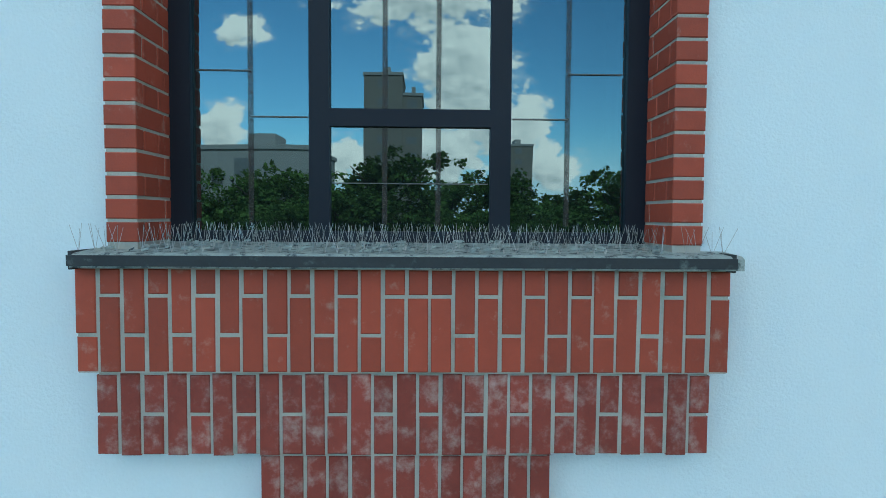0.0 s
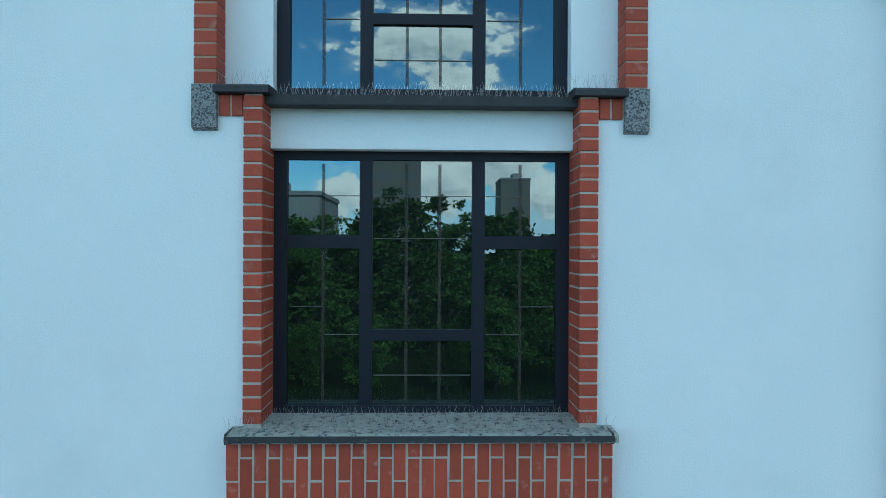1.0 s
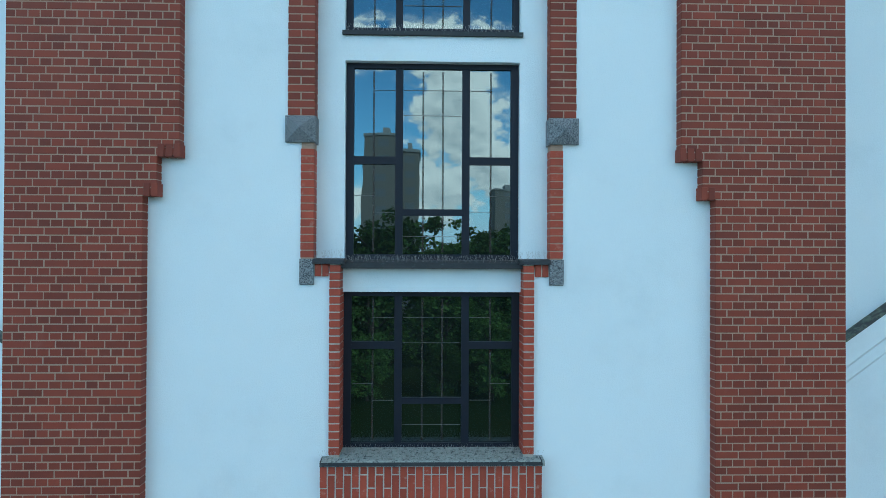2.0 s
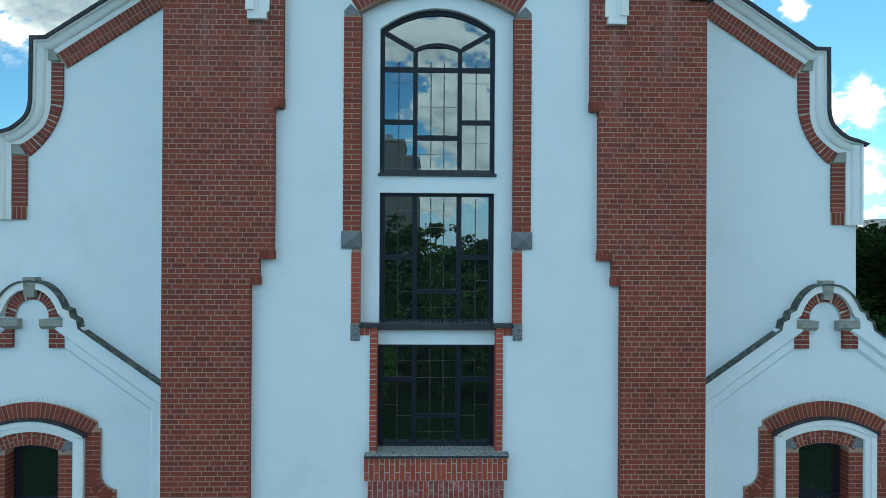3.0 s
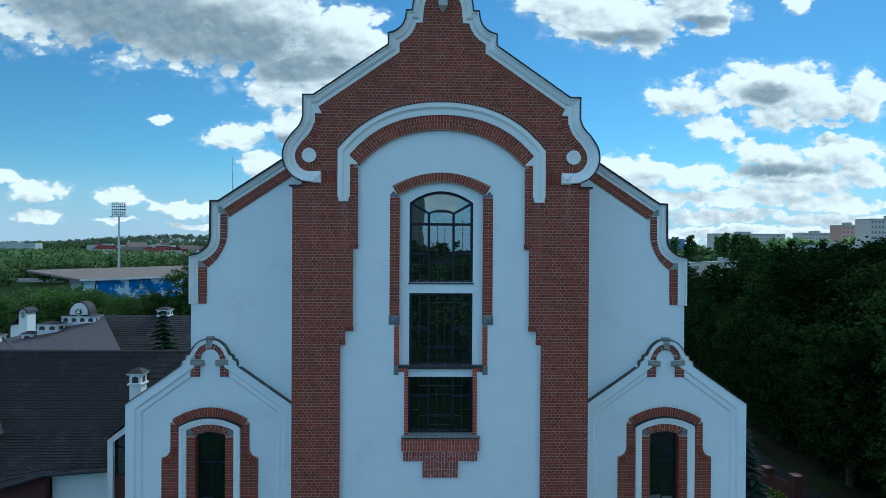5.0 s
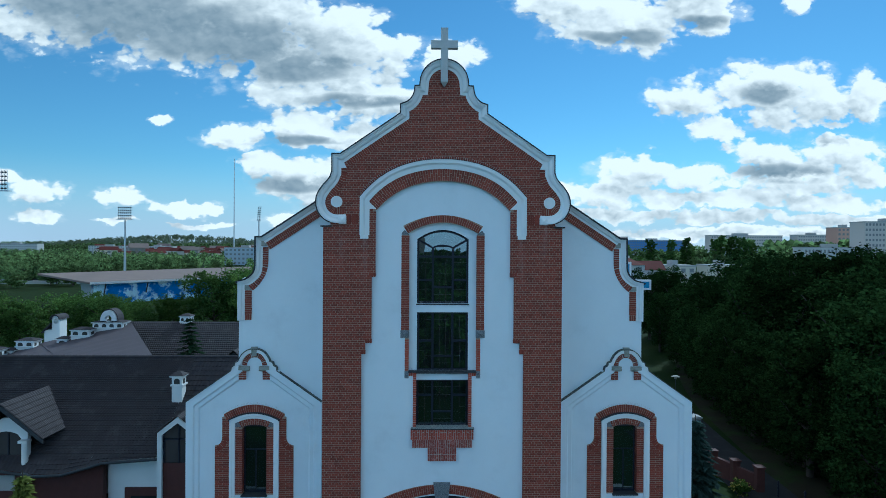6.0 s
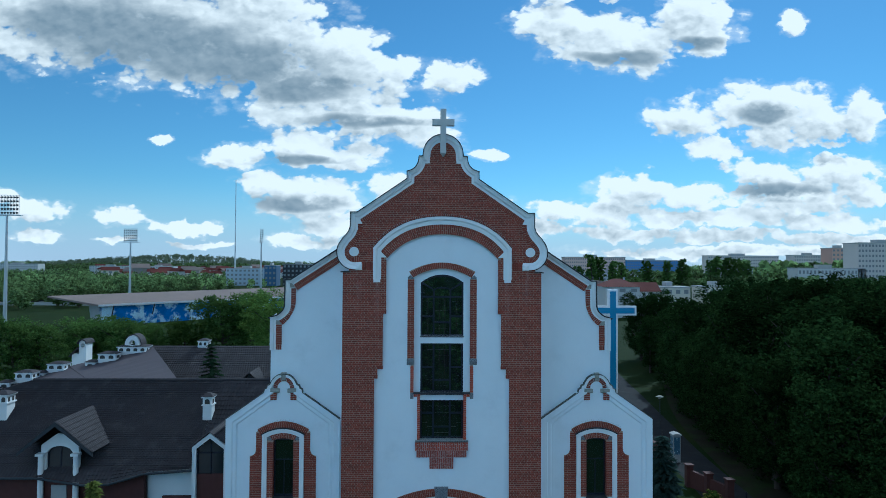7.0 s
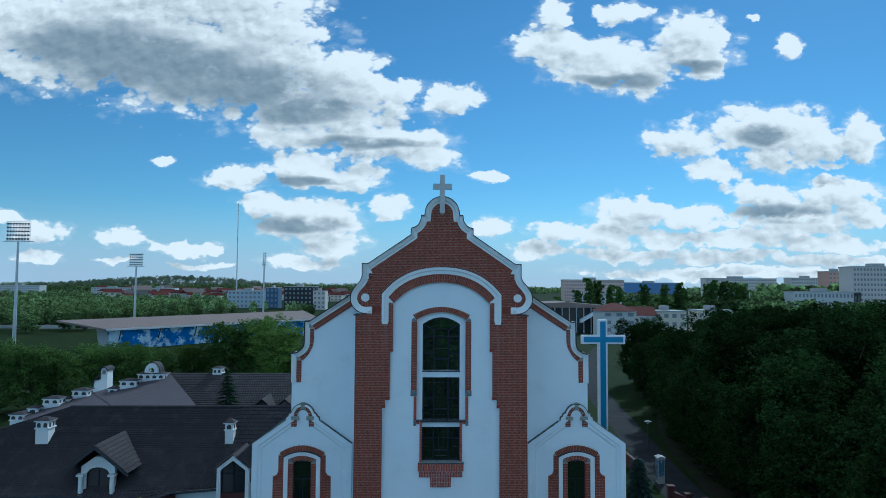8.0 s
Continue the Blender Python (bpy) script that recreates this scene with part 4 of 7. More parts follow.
# cornice of the gable and its metal cover
part("gable_cornice", Shape().sweep(GABLE, [(0.0, 0.60), (0.0, -0.33), (0.050, -0.33), (0.058, -0.285), (0.15, -0.255), (0.20, -0.215), (0.208, -0.175), (0.31, -0.168), (0.31, 0.05), (0.2, 0.60)]), M_TRIM, church, "moulded white cornice along the gable")
part("gable_coping", Shape().sweep(GABLE[3:-3], [(-0.030, 0.66), (-0.030, -0.365), (0.008, -0.365), (0.008, -0.335), (-0.004, -0.335), (-0.004, 0.66)]), M_FLASH, church, "dark metal coping")

# rows of bricks following the cornice
trim_bed = part("gable_trim", Shape().box(-0.4, 0.4, -0.13, 0.04, 19.9, 20.1), M_MORTAR, church, "bricks standing along the cornice")
for sg in (-1, 1):
    line = [(sg * 3.60, 17.44), (sg * 1.34, 18.985)]
    part("trim_mortar", Shape().sweep(line if sg < 0 else line[::-1], [(0.006, 0.0), (0.006, -0.146), (0.243, -0.146), (0.243, 0.0)]), M_MORTAR_FIELD, trim_bed)
    brick_row(trim_bed, line if sg < 0 else line[::-1], 0.0, 0.25, BRICK_Y - 0.012, 0.06, M_BRICK_PIECE, 0.083)
    sc = [(-3.84, 17.15)] + smooth_path([(-3.84, 17.05), (-3.90, 16.78), (-4.05, 16.52), (-4.20, 16.34), (-4.31, 16.20)], 12) + arc(-3.97, 15.90, 0.455, 0.46, 140, 266, 60) + [(-3.83, 15.445), (-3.70, 15.445)]
    sc = [(x * 0.984, z) for x, z in sc]
    part("trim_mortar", Shape().sweep(sc[::-1], [(0.006, 0.0), (0.006, -0.146), (0.238, -0.146), (0.238, 0.0)]) if sg < 0 else Shape().sweep([(-x, z) for x, z in sc], [(0.006, 0.0), (0.006, -0.146), (0.238, -0.146), (0.238, 0.0)]), M_MORTAR_FIELD, trim_bed)
    if sg > 0:
        brick_row(trim_bed, [(-x, z) for x, z in sc], 0.0, 0.245, BRICK_Y - 0.012, 0.06, M_BRICK_PIECE, 0.083)
    else:
        brick_row(trim_bed, sc[::-1], 0.0, 0.245, BRICK_Y - 0.012, 0.06, M_BRICK_PIECE, 0.083)
    # standing bricks beside the volute's end
    for j in range(5):
        brick_piece(trim_bed, M_BRICK_PIECE, sg * (3.17 + 0.083 * j), 15.285, 0.069, 0.28, BRICK_Y - 0.008, 0.05, 0)


def gable_half(z):
    """Half width of the brick face at a height, inside the cornice."""
    if z < 15.17:
        return 4.415 if z < 15.0 else 4.15
    best = 0.0
    for (x0, z0), (x1, z1) in zip(GABLE_LEFT, GABLE_LEFT[1:]):
        if min(z0, z1) <= z <= max(z0, z1) and abs(z1 - z0) > 1e-6:
            best = max(best, -(x0 + (x1 - x0) * (z - z0) / (z1 - z0)))
    return max(best - 0.12, 0.0)


# courses of the brick front, in English bond
field_bricks = Shape()
courses = int((20.95 - 4.0) / COURSE)
near = {-1: 0, 1: 0}
for i in range(courses):
    z = 4.0 + (i + 0.5) * COURSE
    go_half, in_half = gable_half(z), field_half(z) if z < 15.62 else field_half(min(z - 0.12, 16.6)) + 0.10 if z < 16.95 else 0.0
    if go_half < 0.06:
        continue
    spans = [(-go_half, -in_half), (in_half, go_half)] if in_half > 0 else [(-go_half, go_half)]
    step = 0.25 if i % 2 else 0.125
    for a, b in spans:
        if b - a < 0.06:
            continue
        start = -6.0 + (0.0625 if i % 2 == 0 else 0.0) + (0.125 if i % 4 == 1 else 0)
        x = start + math.ceil((a + 0.055 - start) / step) * step
        cuts = [a]
        while x < b - 0.055:
            cuts.append(x)
            x += step
        for x0, x1 in zip(cuts, cuts[1:] + [b]):
            cx, w = (x0 + x1) / 2, x1 - x0 - 0.011
            y = BRICK_Y + random.uniform(-0.0025, 0.0025)
            edge_brick = min(abs(x0 - a), abs(x1 - b)) < 1e-6
            deep = 0.155 if edge_brick else 0.03
            sg = -1 if cx < 0 else 1
            if 9.2 < z < 11.7 and near[sg] < 300:
                near[sg] += 1
                brick_piece(brick_front, M_BRICK_PIECE, cx, z, w, COURSE - 0.0120, y, deep, 0)
            else:
                field_bricks.brick(cx, z, w, COURSE - 0.0120, y, deep)
part("brickwork", field_bricks, M_BRICK_FIELD, brick_front, "red bricks in alternating courses", kind="stuff")
# small corbels where the pilasters step out
for sg in (-1, 1):
    for x0, x1, z in ((2.475, 2.725, 13.20), (2.61, 2.86, 10.74), (2.84, 3.00, 10.33)):
        k = max(2, round((x1 - x0) / 0.085))
        for j in range(k):
            w = (x1 - x0) / k
            brick_piece(brick_front, M_BRICK_PIECE, sg * (x0 + (j + 0.5) * w), z + 0.062, w - 0.014, 0.135, BRICK_Y - 0.008, 0.23, 0)

# stone cross on the top
cr = Shape().ngon_prism([(-0.13, -0.42, 20.30), (0.13, -0.42, 20.30), (0.13, -0.42, 22.26), (-0.13, -0.42, 22.26)], (0, 0.22, 0))
cr.box(-0.49, -0.13, -0.42, -0.20, 21.52, 21.80).box(0.13, 0.49, -0.42, -0.20, 21.52, 21.80)
cr.ngon_prism([(-0.13, -0.42, 20.30), (0.13, -0.42, 20.30), (0.02, -0.25, 20.17), (-0.02, -0.25, 20.17)], (0, 0.1, 0))
cr.box(-0.08, 0.08, -0.15, 0.1, 20.5, 21.1)
part("gable_cross", cr, M_CROSS, church, "pale stone cross on the gable top")

# portal arch with keystone
por = [(x, 5.47 - 0.105 * x * x) for x in [-2.2 + 0.2 * i for i in range(23)]]
pr = part("portal_arch", Shape().slab([(x * 0.86, z - 0.34) for x, z in por] + por[::-1], -0.045, 0.3), M_MORTAR_FIELD, church, "red brick portal arch")
brick_row(pr, por, 0.0, 0.34, -0.056, 0.1, M_BRICK_PIECE, 0.083, split=[[(0, 0.36), (0.36, 1)], [(0, 0.64), (0.64, 1)]])
part("keystone", Shape().slab([(-0.22, 4.75), (0.22, 4.75), (0.31, 5.55), (-0.31, 5.55)], -0.13, 0.3), M_GRANITE, church, "grey granite keystone")

# ---- the wings beside the front ----
for sg in (-1, 1):
    WING_Y = 1.26
    X = lambda x, sg=sg: sg * x
    flip = (lambda pts: pts) if sg < 0 else (lambda pts: pts[::-1])
    out = [(7.875, 11.405), (7.875, 12.885), (7.915, 12.895), (7.72, 12.935)] + smooth_path([(7.66, 12.95), (7.52, 13.005), (7.30, 13.19), (7.215, 13.36), (7.19, 13.52)], 4) + [(7.18, 14.61), (6.95, 14.615), (5.006, 15.897), (4.0, 16.56)]
    line = flip([(X(x), z) for x, z in out])
    # the plain wall
    wall = [(X(7.88), 7.9), (X(7.86), 12.8), (X(7.22), 13.15), (X(7.10), 14.5), (X(6.92), 14.55), (X(4.1), 16.4), (X(4.1), GROUND), (X(4.78), GROUND), (X(4.78), 7.9)]
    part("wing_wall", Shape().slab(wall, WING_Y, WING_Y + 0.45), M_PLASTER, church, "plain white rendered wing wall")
    prof = [(0.0, WING_Y + 0.5), (0.0, WING_Y - 0.20), (0.038, WING_Y - 0.20), (0.044, WING_Y - 0.16), (0.12, WING_Y - 0.12), (0.145, WING_Y - 0.09), (0.152, WING_Y - 0.06), (0.238, WING_Y - 0.052), (0.238, WING_Y + 0.1)]
    part("wing_cornice", Shape().sweep(line, prof), M_TRIM, church, "moulded white cornice along the wing")
    part("wing_coping", Shape().sweep(line[1:] if sg < 0 else line[:-1], [(-0.052, WING_Y + 0.55), (-0.052, WING_Y - 0.24), (0.006, WING_Y - 0.24), (0.006, WING_Y - 0.205), (-0.004, WING_Y - 0.205), (-0.004, WING_Y + 0.55)]), M_FLASH, church, "dark metal coping")
    bed = part("wing_trim", Shape().box(*sorted((X(7.62), X(7.385))), WING_Y - 0.041, WING_Y + 0.1, 11.41, 12.56), M_MORTAR_FIELD, church, "red brick trim under the cornice")
    # sloping row, curved row, upright strip
    part("wing_trim_bed", Shape().sweep(flip([(X(6.90), 14.47), (X(4.35), 16.167)]), [(0.008, WING_Y + 0.05), (0.008, WING_Y - 0.041), (0.395, WING_Y - 0.041), (0.395, WING_Y + 0.05)]), M_MORTAR_FIELD, church)
    slope = flip([(X(6.88), 14.493), (X(4.35), 16.177)])
    brick_row(bed, slope, 0.0, 0.41, WING_Y - 0.047, 0.08, M_BRICK_PIECE, 0.083, split=[[(0, 0.66), (0.66, 1)]])
    s_in = smooth_path([(7.50, 12.74), (7.30, 12.93), (7.13, 13.18), (7.035, 13.42), (7.0, 13.65), (6.995, 14.24)], 5)
    part("wing_curve_bed", Shape().sweep(flip([(X(x), z) for x, z in s_in]), [(0.008, WING_Y + 0.05), (0.008, WING_Y - 0.041), (0.252, WING_Y - 0.041), (0.252, WING_Y + 0.05)]), M_MORTAR, church)
    brick_row(bed, flip([(X(x), z) for x, z in s_in]), 0.0, 0.262, WING_Y - 0.045, 0.08, M_BRICK_PIECE, 0.083)
    z = 11.642
    while z < 12.52:
        brick_piece(bed, M_BRICK_PIECE, X(7.503), z + 0.041, 0.255, 0.067, WING_Y - 0.045, 0.08, 0)
        z += COURSE
    for k in range(3):
        brick_piece(bed, M_BRICK_PIECE, X(7.42 + 0.083 * k), 11.52, 0.067, 0.225, WING_Y - 0.045, 0.08, 0)
    for tri in ([(7.0, 14.27), (6.79, 14.27), (6.91, 14.47), (7.0, 14.48)], [(7.635, 12.57), (7.38, 12.57), (7.49, 12.75), (7.635, 12.765)]):
        part("wing_impost", Shape().slab(flip([(X(x), z) for x, z in tri]), WING_Y - 0.07, WING_Y + 0.1), M_STONE, church, "grey wedge stone")
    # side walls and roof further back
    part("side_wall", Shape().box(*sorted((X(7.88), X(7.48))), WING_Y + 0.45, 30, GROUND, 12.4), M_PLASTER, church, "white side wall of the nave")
    rf = [(X(0), 19.6), (X(3.9), 17.0), (X(4.4), 15.8), (X(7.1), 14.1), (X(7.95), 12.5), (X(7.95), 12.3), (X(7.0), 13.9), (X(4.3), 15.6), (X(3.8), 16.8), (X(0), 19.4)]
    part("roof", Shape().slab(flip(rf), 3.0, 30.2), M_FLASH, church, "dark nave roof behind the gable")
part("rear_wall", Shape().slab([(-7.8, GROUND), (7.8, GROUND), (7.8, 12.3), (6.9, 13.8), (3.8, 16.6), (0, 19.3), (-3.8, 16.6), (-6.9, 13.8), (-7.8, 12.3)], 29.7, 30.0), M_PLASTER, church, "plain white rear wall")

# ---- the low gabled bays ----
bay_outline = [(-2.60, 8.165), (-0.87, 9.38), (-0.84, 9.53), (-0.735, 9.585), (-0.71, 9.70), (-0.605, 9.74)] + smooth_path([(-0.60, 9.75), (-0.53, 9.90), (-0.41, 10.06), (-0.23, 10.18), (0.0, 10.215)], 4)
BAY = mirror(bay_outline)
for sg, cx, BAY_Y, lift in ((-1, -7.24, 1.22, 0.075), (1, 7.24, 1.22, 0.075)):
    before = set(church.children)
    at = lambda pts, cx=cx: [(x + cx, z) for x, z in pts]
    arch_o = [(x, 8.03 - 0.36 * (x / 1.17) ** 2) for x in [-1.17 + 0.039 * i for i in range(61)]]
    arch_o = [(x, z + 0.03) for x, z in arch_o]
    arch_i = [(x, 7.72 - 0.27 * (x / 1.0) ** 2) for x in [-1.0 + 0.125 * i for i in range(17)]]
    opening = [(-0.52, 4.55), (0.52, 4.55), (0.52, 7.25), (0.3, 7.32), (-0.3, 7.32), (-0.52, 7.25)]
    wall = [(-2.60, GROUND - 0.3), (2.60, GROUND - 0.3)] + BAY[::-1]
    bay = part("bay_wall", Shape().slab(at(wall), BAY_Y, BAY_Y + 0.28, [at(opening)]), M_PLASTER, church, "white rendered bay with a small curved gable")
    # raised borders in two steps
    part("bay_border", Shape().sweep(at([(-2.60, 3.0), (-2.60, 8.165), (-0.62, 9.60)]), [(0.0, BAY_Y + 0.1), (0.0, BAY_Y - 0.125), (0.270, BAY_Y - 0.125), (0.325, BAY_Y - 0.062), (0.455, BAY_Y - 0.062), (0.51, BAY_Y - 0.001), (0.51, BAY_Y + 0.1)]), M_PLASTER, bay, "raised white border")
    part("bay_border", Shape().sweep(at([(0.62, 9.60), (2.60, 8.165), (2.60, 3.0)]), [(0.0, BAY_Y + 0.1), (0.0, BAY_Y - 0.125), (0.270, BAY_Y - 0.125), (0.325, BAY_Y - 0.062), (0.455, BAY_Y - 0.062), (0.51, BAY_Y - 0.001), (0.51, BAY_Y + 0.1)]), M_PLASTER, bay, "raised white border")
    part("bay_head_border", Shape().sweep(at(bay_outline[1:] + [(-x, z) for x, z in reversed(bay_outline[1:-1])]), [(0.0, BAY_Y + 0.1), (0.0, BAY_Y - 0.118), (0.13, BAY_Y - 0.118), (0.13, BAY_Y + 0.1)]), M_TRIM, bay, "raised white curved border")
    part("bay_coping", Shape().sweep(at(BAY), [(-0.030, BAY_Y + 0.27), (-0.030, BAY_Y - 0.15), (0.002, BAY_Y - 0.15), (0.002, BAY_Y - 0.126), (-0.002, BAY_Y - 0.126), (-0.002, BAY_Y + 0.27)]), M_MOSSY, church, "dark metal coping of the bay gable, mossy")
    # little blind arch with stones
    sb = part("blind_arch", Shape().sweep(at(arc(0, 9.58, 0.48, 0.50, 180, 0, 14)), [(0.0, BAY_Y + 0.1), (0.0, BAY_Y - 0.03), (0.19, BAY_Y - 0.03), (0.19, BAY_Y + 0.1)]), M_MORTAR, church, "small blind arch of red bricks")
    brick_row(sb, at(arc(0, 9.58, 0.485, 0.505, 180, 0, 14)), 0.0, 0.195, BAY_Y - 0.035, 0.08, M_BRICK_PIECE, 0.088)
    part("bay_keystone", Shape().slab(at([(-0.085, 9.94), (0.085, 9.94), (0.115, 10.295), (-0.115, 10.295)]), BAY_Y - 0.13, BAY_Y + 0.2), M_STONE, church, "weathered grey keystone")
    for s2g in (-1, 1):
        a, b2 = sorted((s2g * 0.19, s2g * 0.59))
        part("corbel_stone", Shape().ngon_prism([(cx + a, BAY_Y + 0.05, 9.37), (cx + a, BAY_Y - 0.08, 9.37), (cx + a, BAY_Y - 0.15, 9.43), (cx + a, BAY_Y - 0.15, 9.55), (cx + a, BAY_Y + 0.05, 9.55)], (b2 - a, 0, 0)), M_STONE, church, "weathered grey corbel stone")
        pier = part("brick_pier", Shape().box(cx + min(s2g * 0.33, s2g * 0.59), cx + max(s2g * 0.33, s2g * 0.59), BAY_Y - 0.08, BAY_Y + 0.05, 9.035, 9.37), M_MORTAR, church, "short brick pier")
        for k in range(4):
            zc = 9.03 + (k + 0.5) * 0.085
            if k % 2:
                brick_piece(pier, M_BRICK_PIECE, cx + s2g * 0.46, zc, 0.275, 0.072, BAY_Y - 0.085, 0.1, 0)
            else:
                brick_piece(pier, M_BRICK_PIECE, cx + s2g * 0.39, zc, 0.13, 0.072, BAY_Y - 0.085, 0.1, 0)
                brick_piece(pier, M_BRICK_PIECE, cx + s2g * 0.53, zc, 0.13, 0.072, BAY_Y - 0.085, 0.1, 0)
    # outer brick surround: bed, arch, uprights with curved shoulders
    shoulder = lambda d: [(-1.52 + d, 4.0), (-1.52 + d, 6.48 - d)] + smooth_path([(-1.46 + d, 6.49 - d), (-1.34 + d, 6.55 - d), (-1.255 + d, 6.69), (-1.24 + d, 6.92)], 3) + [(-1.24 + d, 7.58 - d), (-1.17 + d, 7.60 - d)]
    left = shoulder(0.008)
    surround = left + [(x, z - 0.008) for x, z in arch_o] + [(-x, z) for x, z in reversed(left)] + [(0.96, 4.0), (0.96, 7.45)] + [(x * 0.96, z) for x, z in arch_i[::-1]] + [(-0.96, 7.45), (-0.96, 4.0)]
    sur = part("window_surround", Shape().slab(at(surround), BAY_Y - 0.036, BAY_Y + 0.1), M_MORTAR_FIELD, church, "red brick window surround with curved shoulders")
    brick_row(sur, at([(x * 0.925, z - 0.165) for x, z in arch_o]), -0.165, 0.31, BAY_Y - 0.042, 0.08, M_BRICK_PIECE, 0.083)
    bristle = Shape()
    for x, z in arch_o:
        for _ in range(2):
            lean, h = random.uniform(-0.5, 0.5), random.uniform(0.07, 0.11)
            bristle.tube((x + cx, BAY_Y - 0.02, z), (x + cx + lean * h, BAY_Y - 0.02 + random.uniform(-0.3, 0.1) * h, z + h), 0.0012, 0.0009, 4)
    part("bird_spike_strip", bristle, M_STEEL, sur, "thin steel bird spikes", kind="stuff")
    rows = Shape()
    for i in range(42):
        zc = 4.02 + (i + 0.5) * COURSE
        if zc > 7.50:
            break
        o = 1.51
        if zc > 6.42:
            o = 1.235 if zc > 6.88 else 1.17
        width = o - 0.96
        cuts = [(0, 1)] if width < 0.30 else ([(0, 0.45), (0.45, 1)] if i % 2 else [(0, 0.72), (0.72, 1)])
        if width < 0.30 and i % 2:
            cuts = [(0, 0.5), (0.5, 1)]
        for s2g in (-1, 1):
            for c0, c1 in cuts:
                xm = cx + s2g * (0.96 + width * (c0 + c1) / 2)
                if zc > 6.0:
                    brick_piece(sur, M_BRICK_PIECE, xm, zc, width * (c1 - c0) - 0.011, COURSE - 0.0125, BAY_Y - 0.040, 0.08, 0)
                else:
                    rows.brick(xm, zc, width * (c1 - c0) - 0.011, COURSE - 0.0125, BAY_Y - 0.040, 0.08)
    for s2g in (-1, 1):
        fan = [(cx + s2g * x, z) for x, z in smooth_path([(1.455, 6.472), (1.34, 6.53), (1.25, 6.68), (1.228, 6.84)], 4)]
        if s2g > 0:
            fan = fan[::-1]
        brick_row(sur, fan, 0.0, 0.23, BAY_Y - 0.050, 0.08, M_BRICK_PIECE, 0.083)
    part("surround_brickwork", rows, M_BRICK_FIELD, sur, "red bricks", kind="stuff")
    # white band inside it
    band = [(-0.95, 4.0), (-0.95, 7.43)] + [(x * 0.95, z + 0.01) for x, z in arch_i] + [(0.95, 7.43), (0.95, 4.0)]
    part("white_band", Shape().sweep(at(band), [(0.0, BAY_Y + 0.1), (0.0, BAY_Y - 0.10), (0.10, BAY_Y - 0.10), (0.115, BAY_Y - 0.075), (0.20, BAY_Y - 0.065), (0.215, BAY_Y - 0.03), (0.215, BAY_Y + 0.1)]), M_TRIM, church, "white moulded band")
    # the shadow line along the band's outer edge is built as a dark strip
    part("band_flashing", Shape().sweep(at(band[1:-1]), [(-0.045, BAY_Y + 0.0), (-0.045, BAY_Y - 0.13), (0.0, BAY_Y - 0.13), (0.0, BAY_Y + 0.0)]), M_FLASH, church, "dark strip standing in for the shadow line over the band")
    # inner brick frame
    seg = [(x, 7.27 - 0.09 * (x / 0.46) ** 2) for x in [-0.575 + 0.115 * i for i in range(11)]]
    inn = part("inner_frame", Shape().slab(at([(-0.76, 4.55), (-0.76, 7.35)] + [(x, 7.56 - 0.2 * (x / 0.76) ** 2) for x in [-0.6 + 0.2 * i for i in range(7)]] + [(0.76, 7.35), (0.76, 4.55), (0.47, 4.55), (0.47, 7.18)] + [(x, z + 0.008) for x, z in seg[1:-1]][::-1] + [(-0.47, 7.18), (-0.47, 4.55)]), BAY_Y - 0.014, BAY_Y + 0.30), M_MORTAR_FIELD, church, "brick frame round the narrow window")
    brick_row(inn, at(seg), -0.275, 0.27, BAY_Y - 0.018, 0.2, M_BRICK_PIECE, 0.077, split=[[(0, 0.36), (0.36, 1)], [(0, 0.64), (0.64, 1)]])
    for s2g in (-1, 1):
        part("springer_stone", Shape().slab(at([(s2g * 0.50, 7.18), (s2g * 0.755, 7.18), (s2g * 0.755, 7.37), (s2g * 0.64, 7.42)][::-s2g]), BAY_Y - 0.03, BAY_Y + 0.1), M_GRANITE, church, "grey granite springer")
        for i in range(30):
            zc = 4.60 + (i + 0.5) * COURSE
            if zc > 7.15:
                break
            for c0, c1 in ([(0, 1)] if i % 2 else [(0, 0.47), (0.47, 1)]):
                brick_piece(inn, M_BRICK_PIECE, cx + s2g * (0.46 + 0.29 * (c0 + c1) / 2), zc, 0.29 * (c1 - c0) - 0.011, COURSE - 0.0125, BAY_Y - 0.018, 0.31 if c0 == 0 else 0.1, 0)
    bw = window("bay_window", [(cx - 0.455, cx - 0.40, 4.57, 7.20), (cx + 0.40, cx + 0.455, 4.57, 7.20), (cx - 0.40, cx + 0.40, 7.14, 7.26), (cx - 0.40, cx + 0.40, 4.57, 4.65)], [(cx - 0.40, cx + 0.40, 6.22, 6.27), (cx - 0.02, cx + 0.02, 4.65, 6.22)], BAY_Y + 0.22, church, "narrow dark window")
    panes(bw, [(cx - 0.40, cx + 0.40, 6.27, 7.14), (cx - 0.40, cx - 0.02, 4.65, 6.22), (cx + 0.02, cx + 0.40, 4.65, 6.22)], BAY_Y + 0.24, [])
    part("bay_sill", Shape().box(cx - 0.5, cx + 0.5, BAY_Y - 0.12, BAY_Y + 0.28, 4.50, 4.56), M_FLASH, church, "dark metal sill")
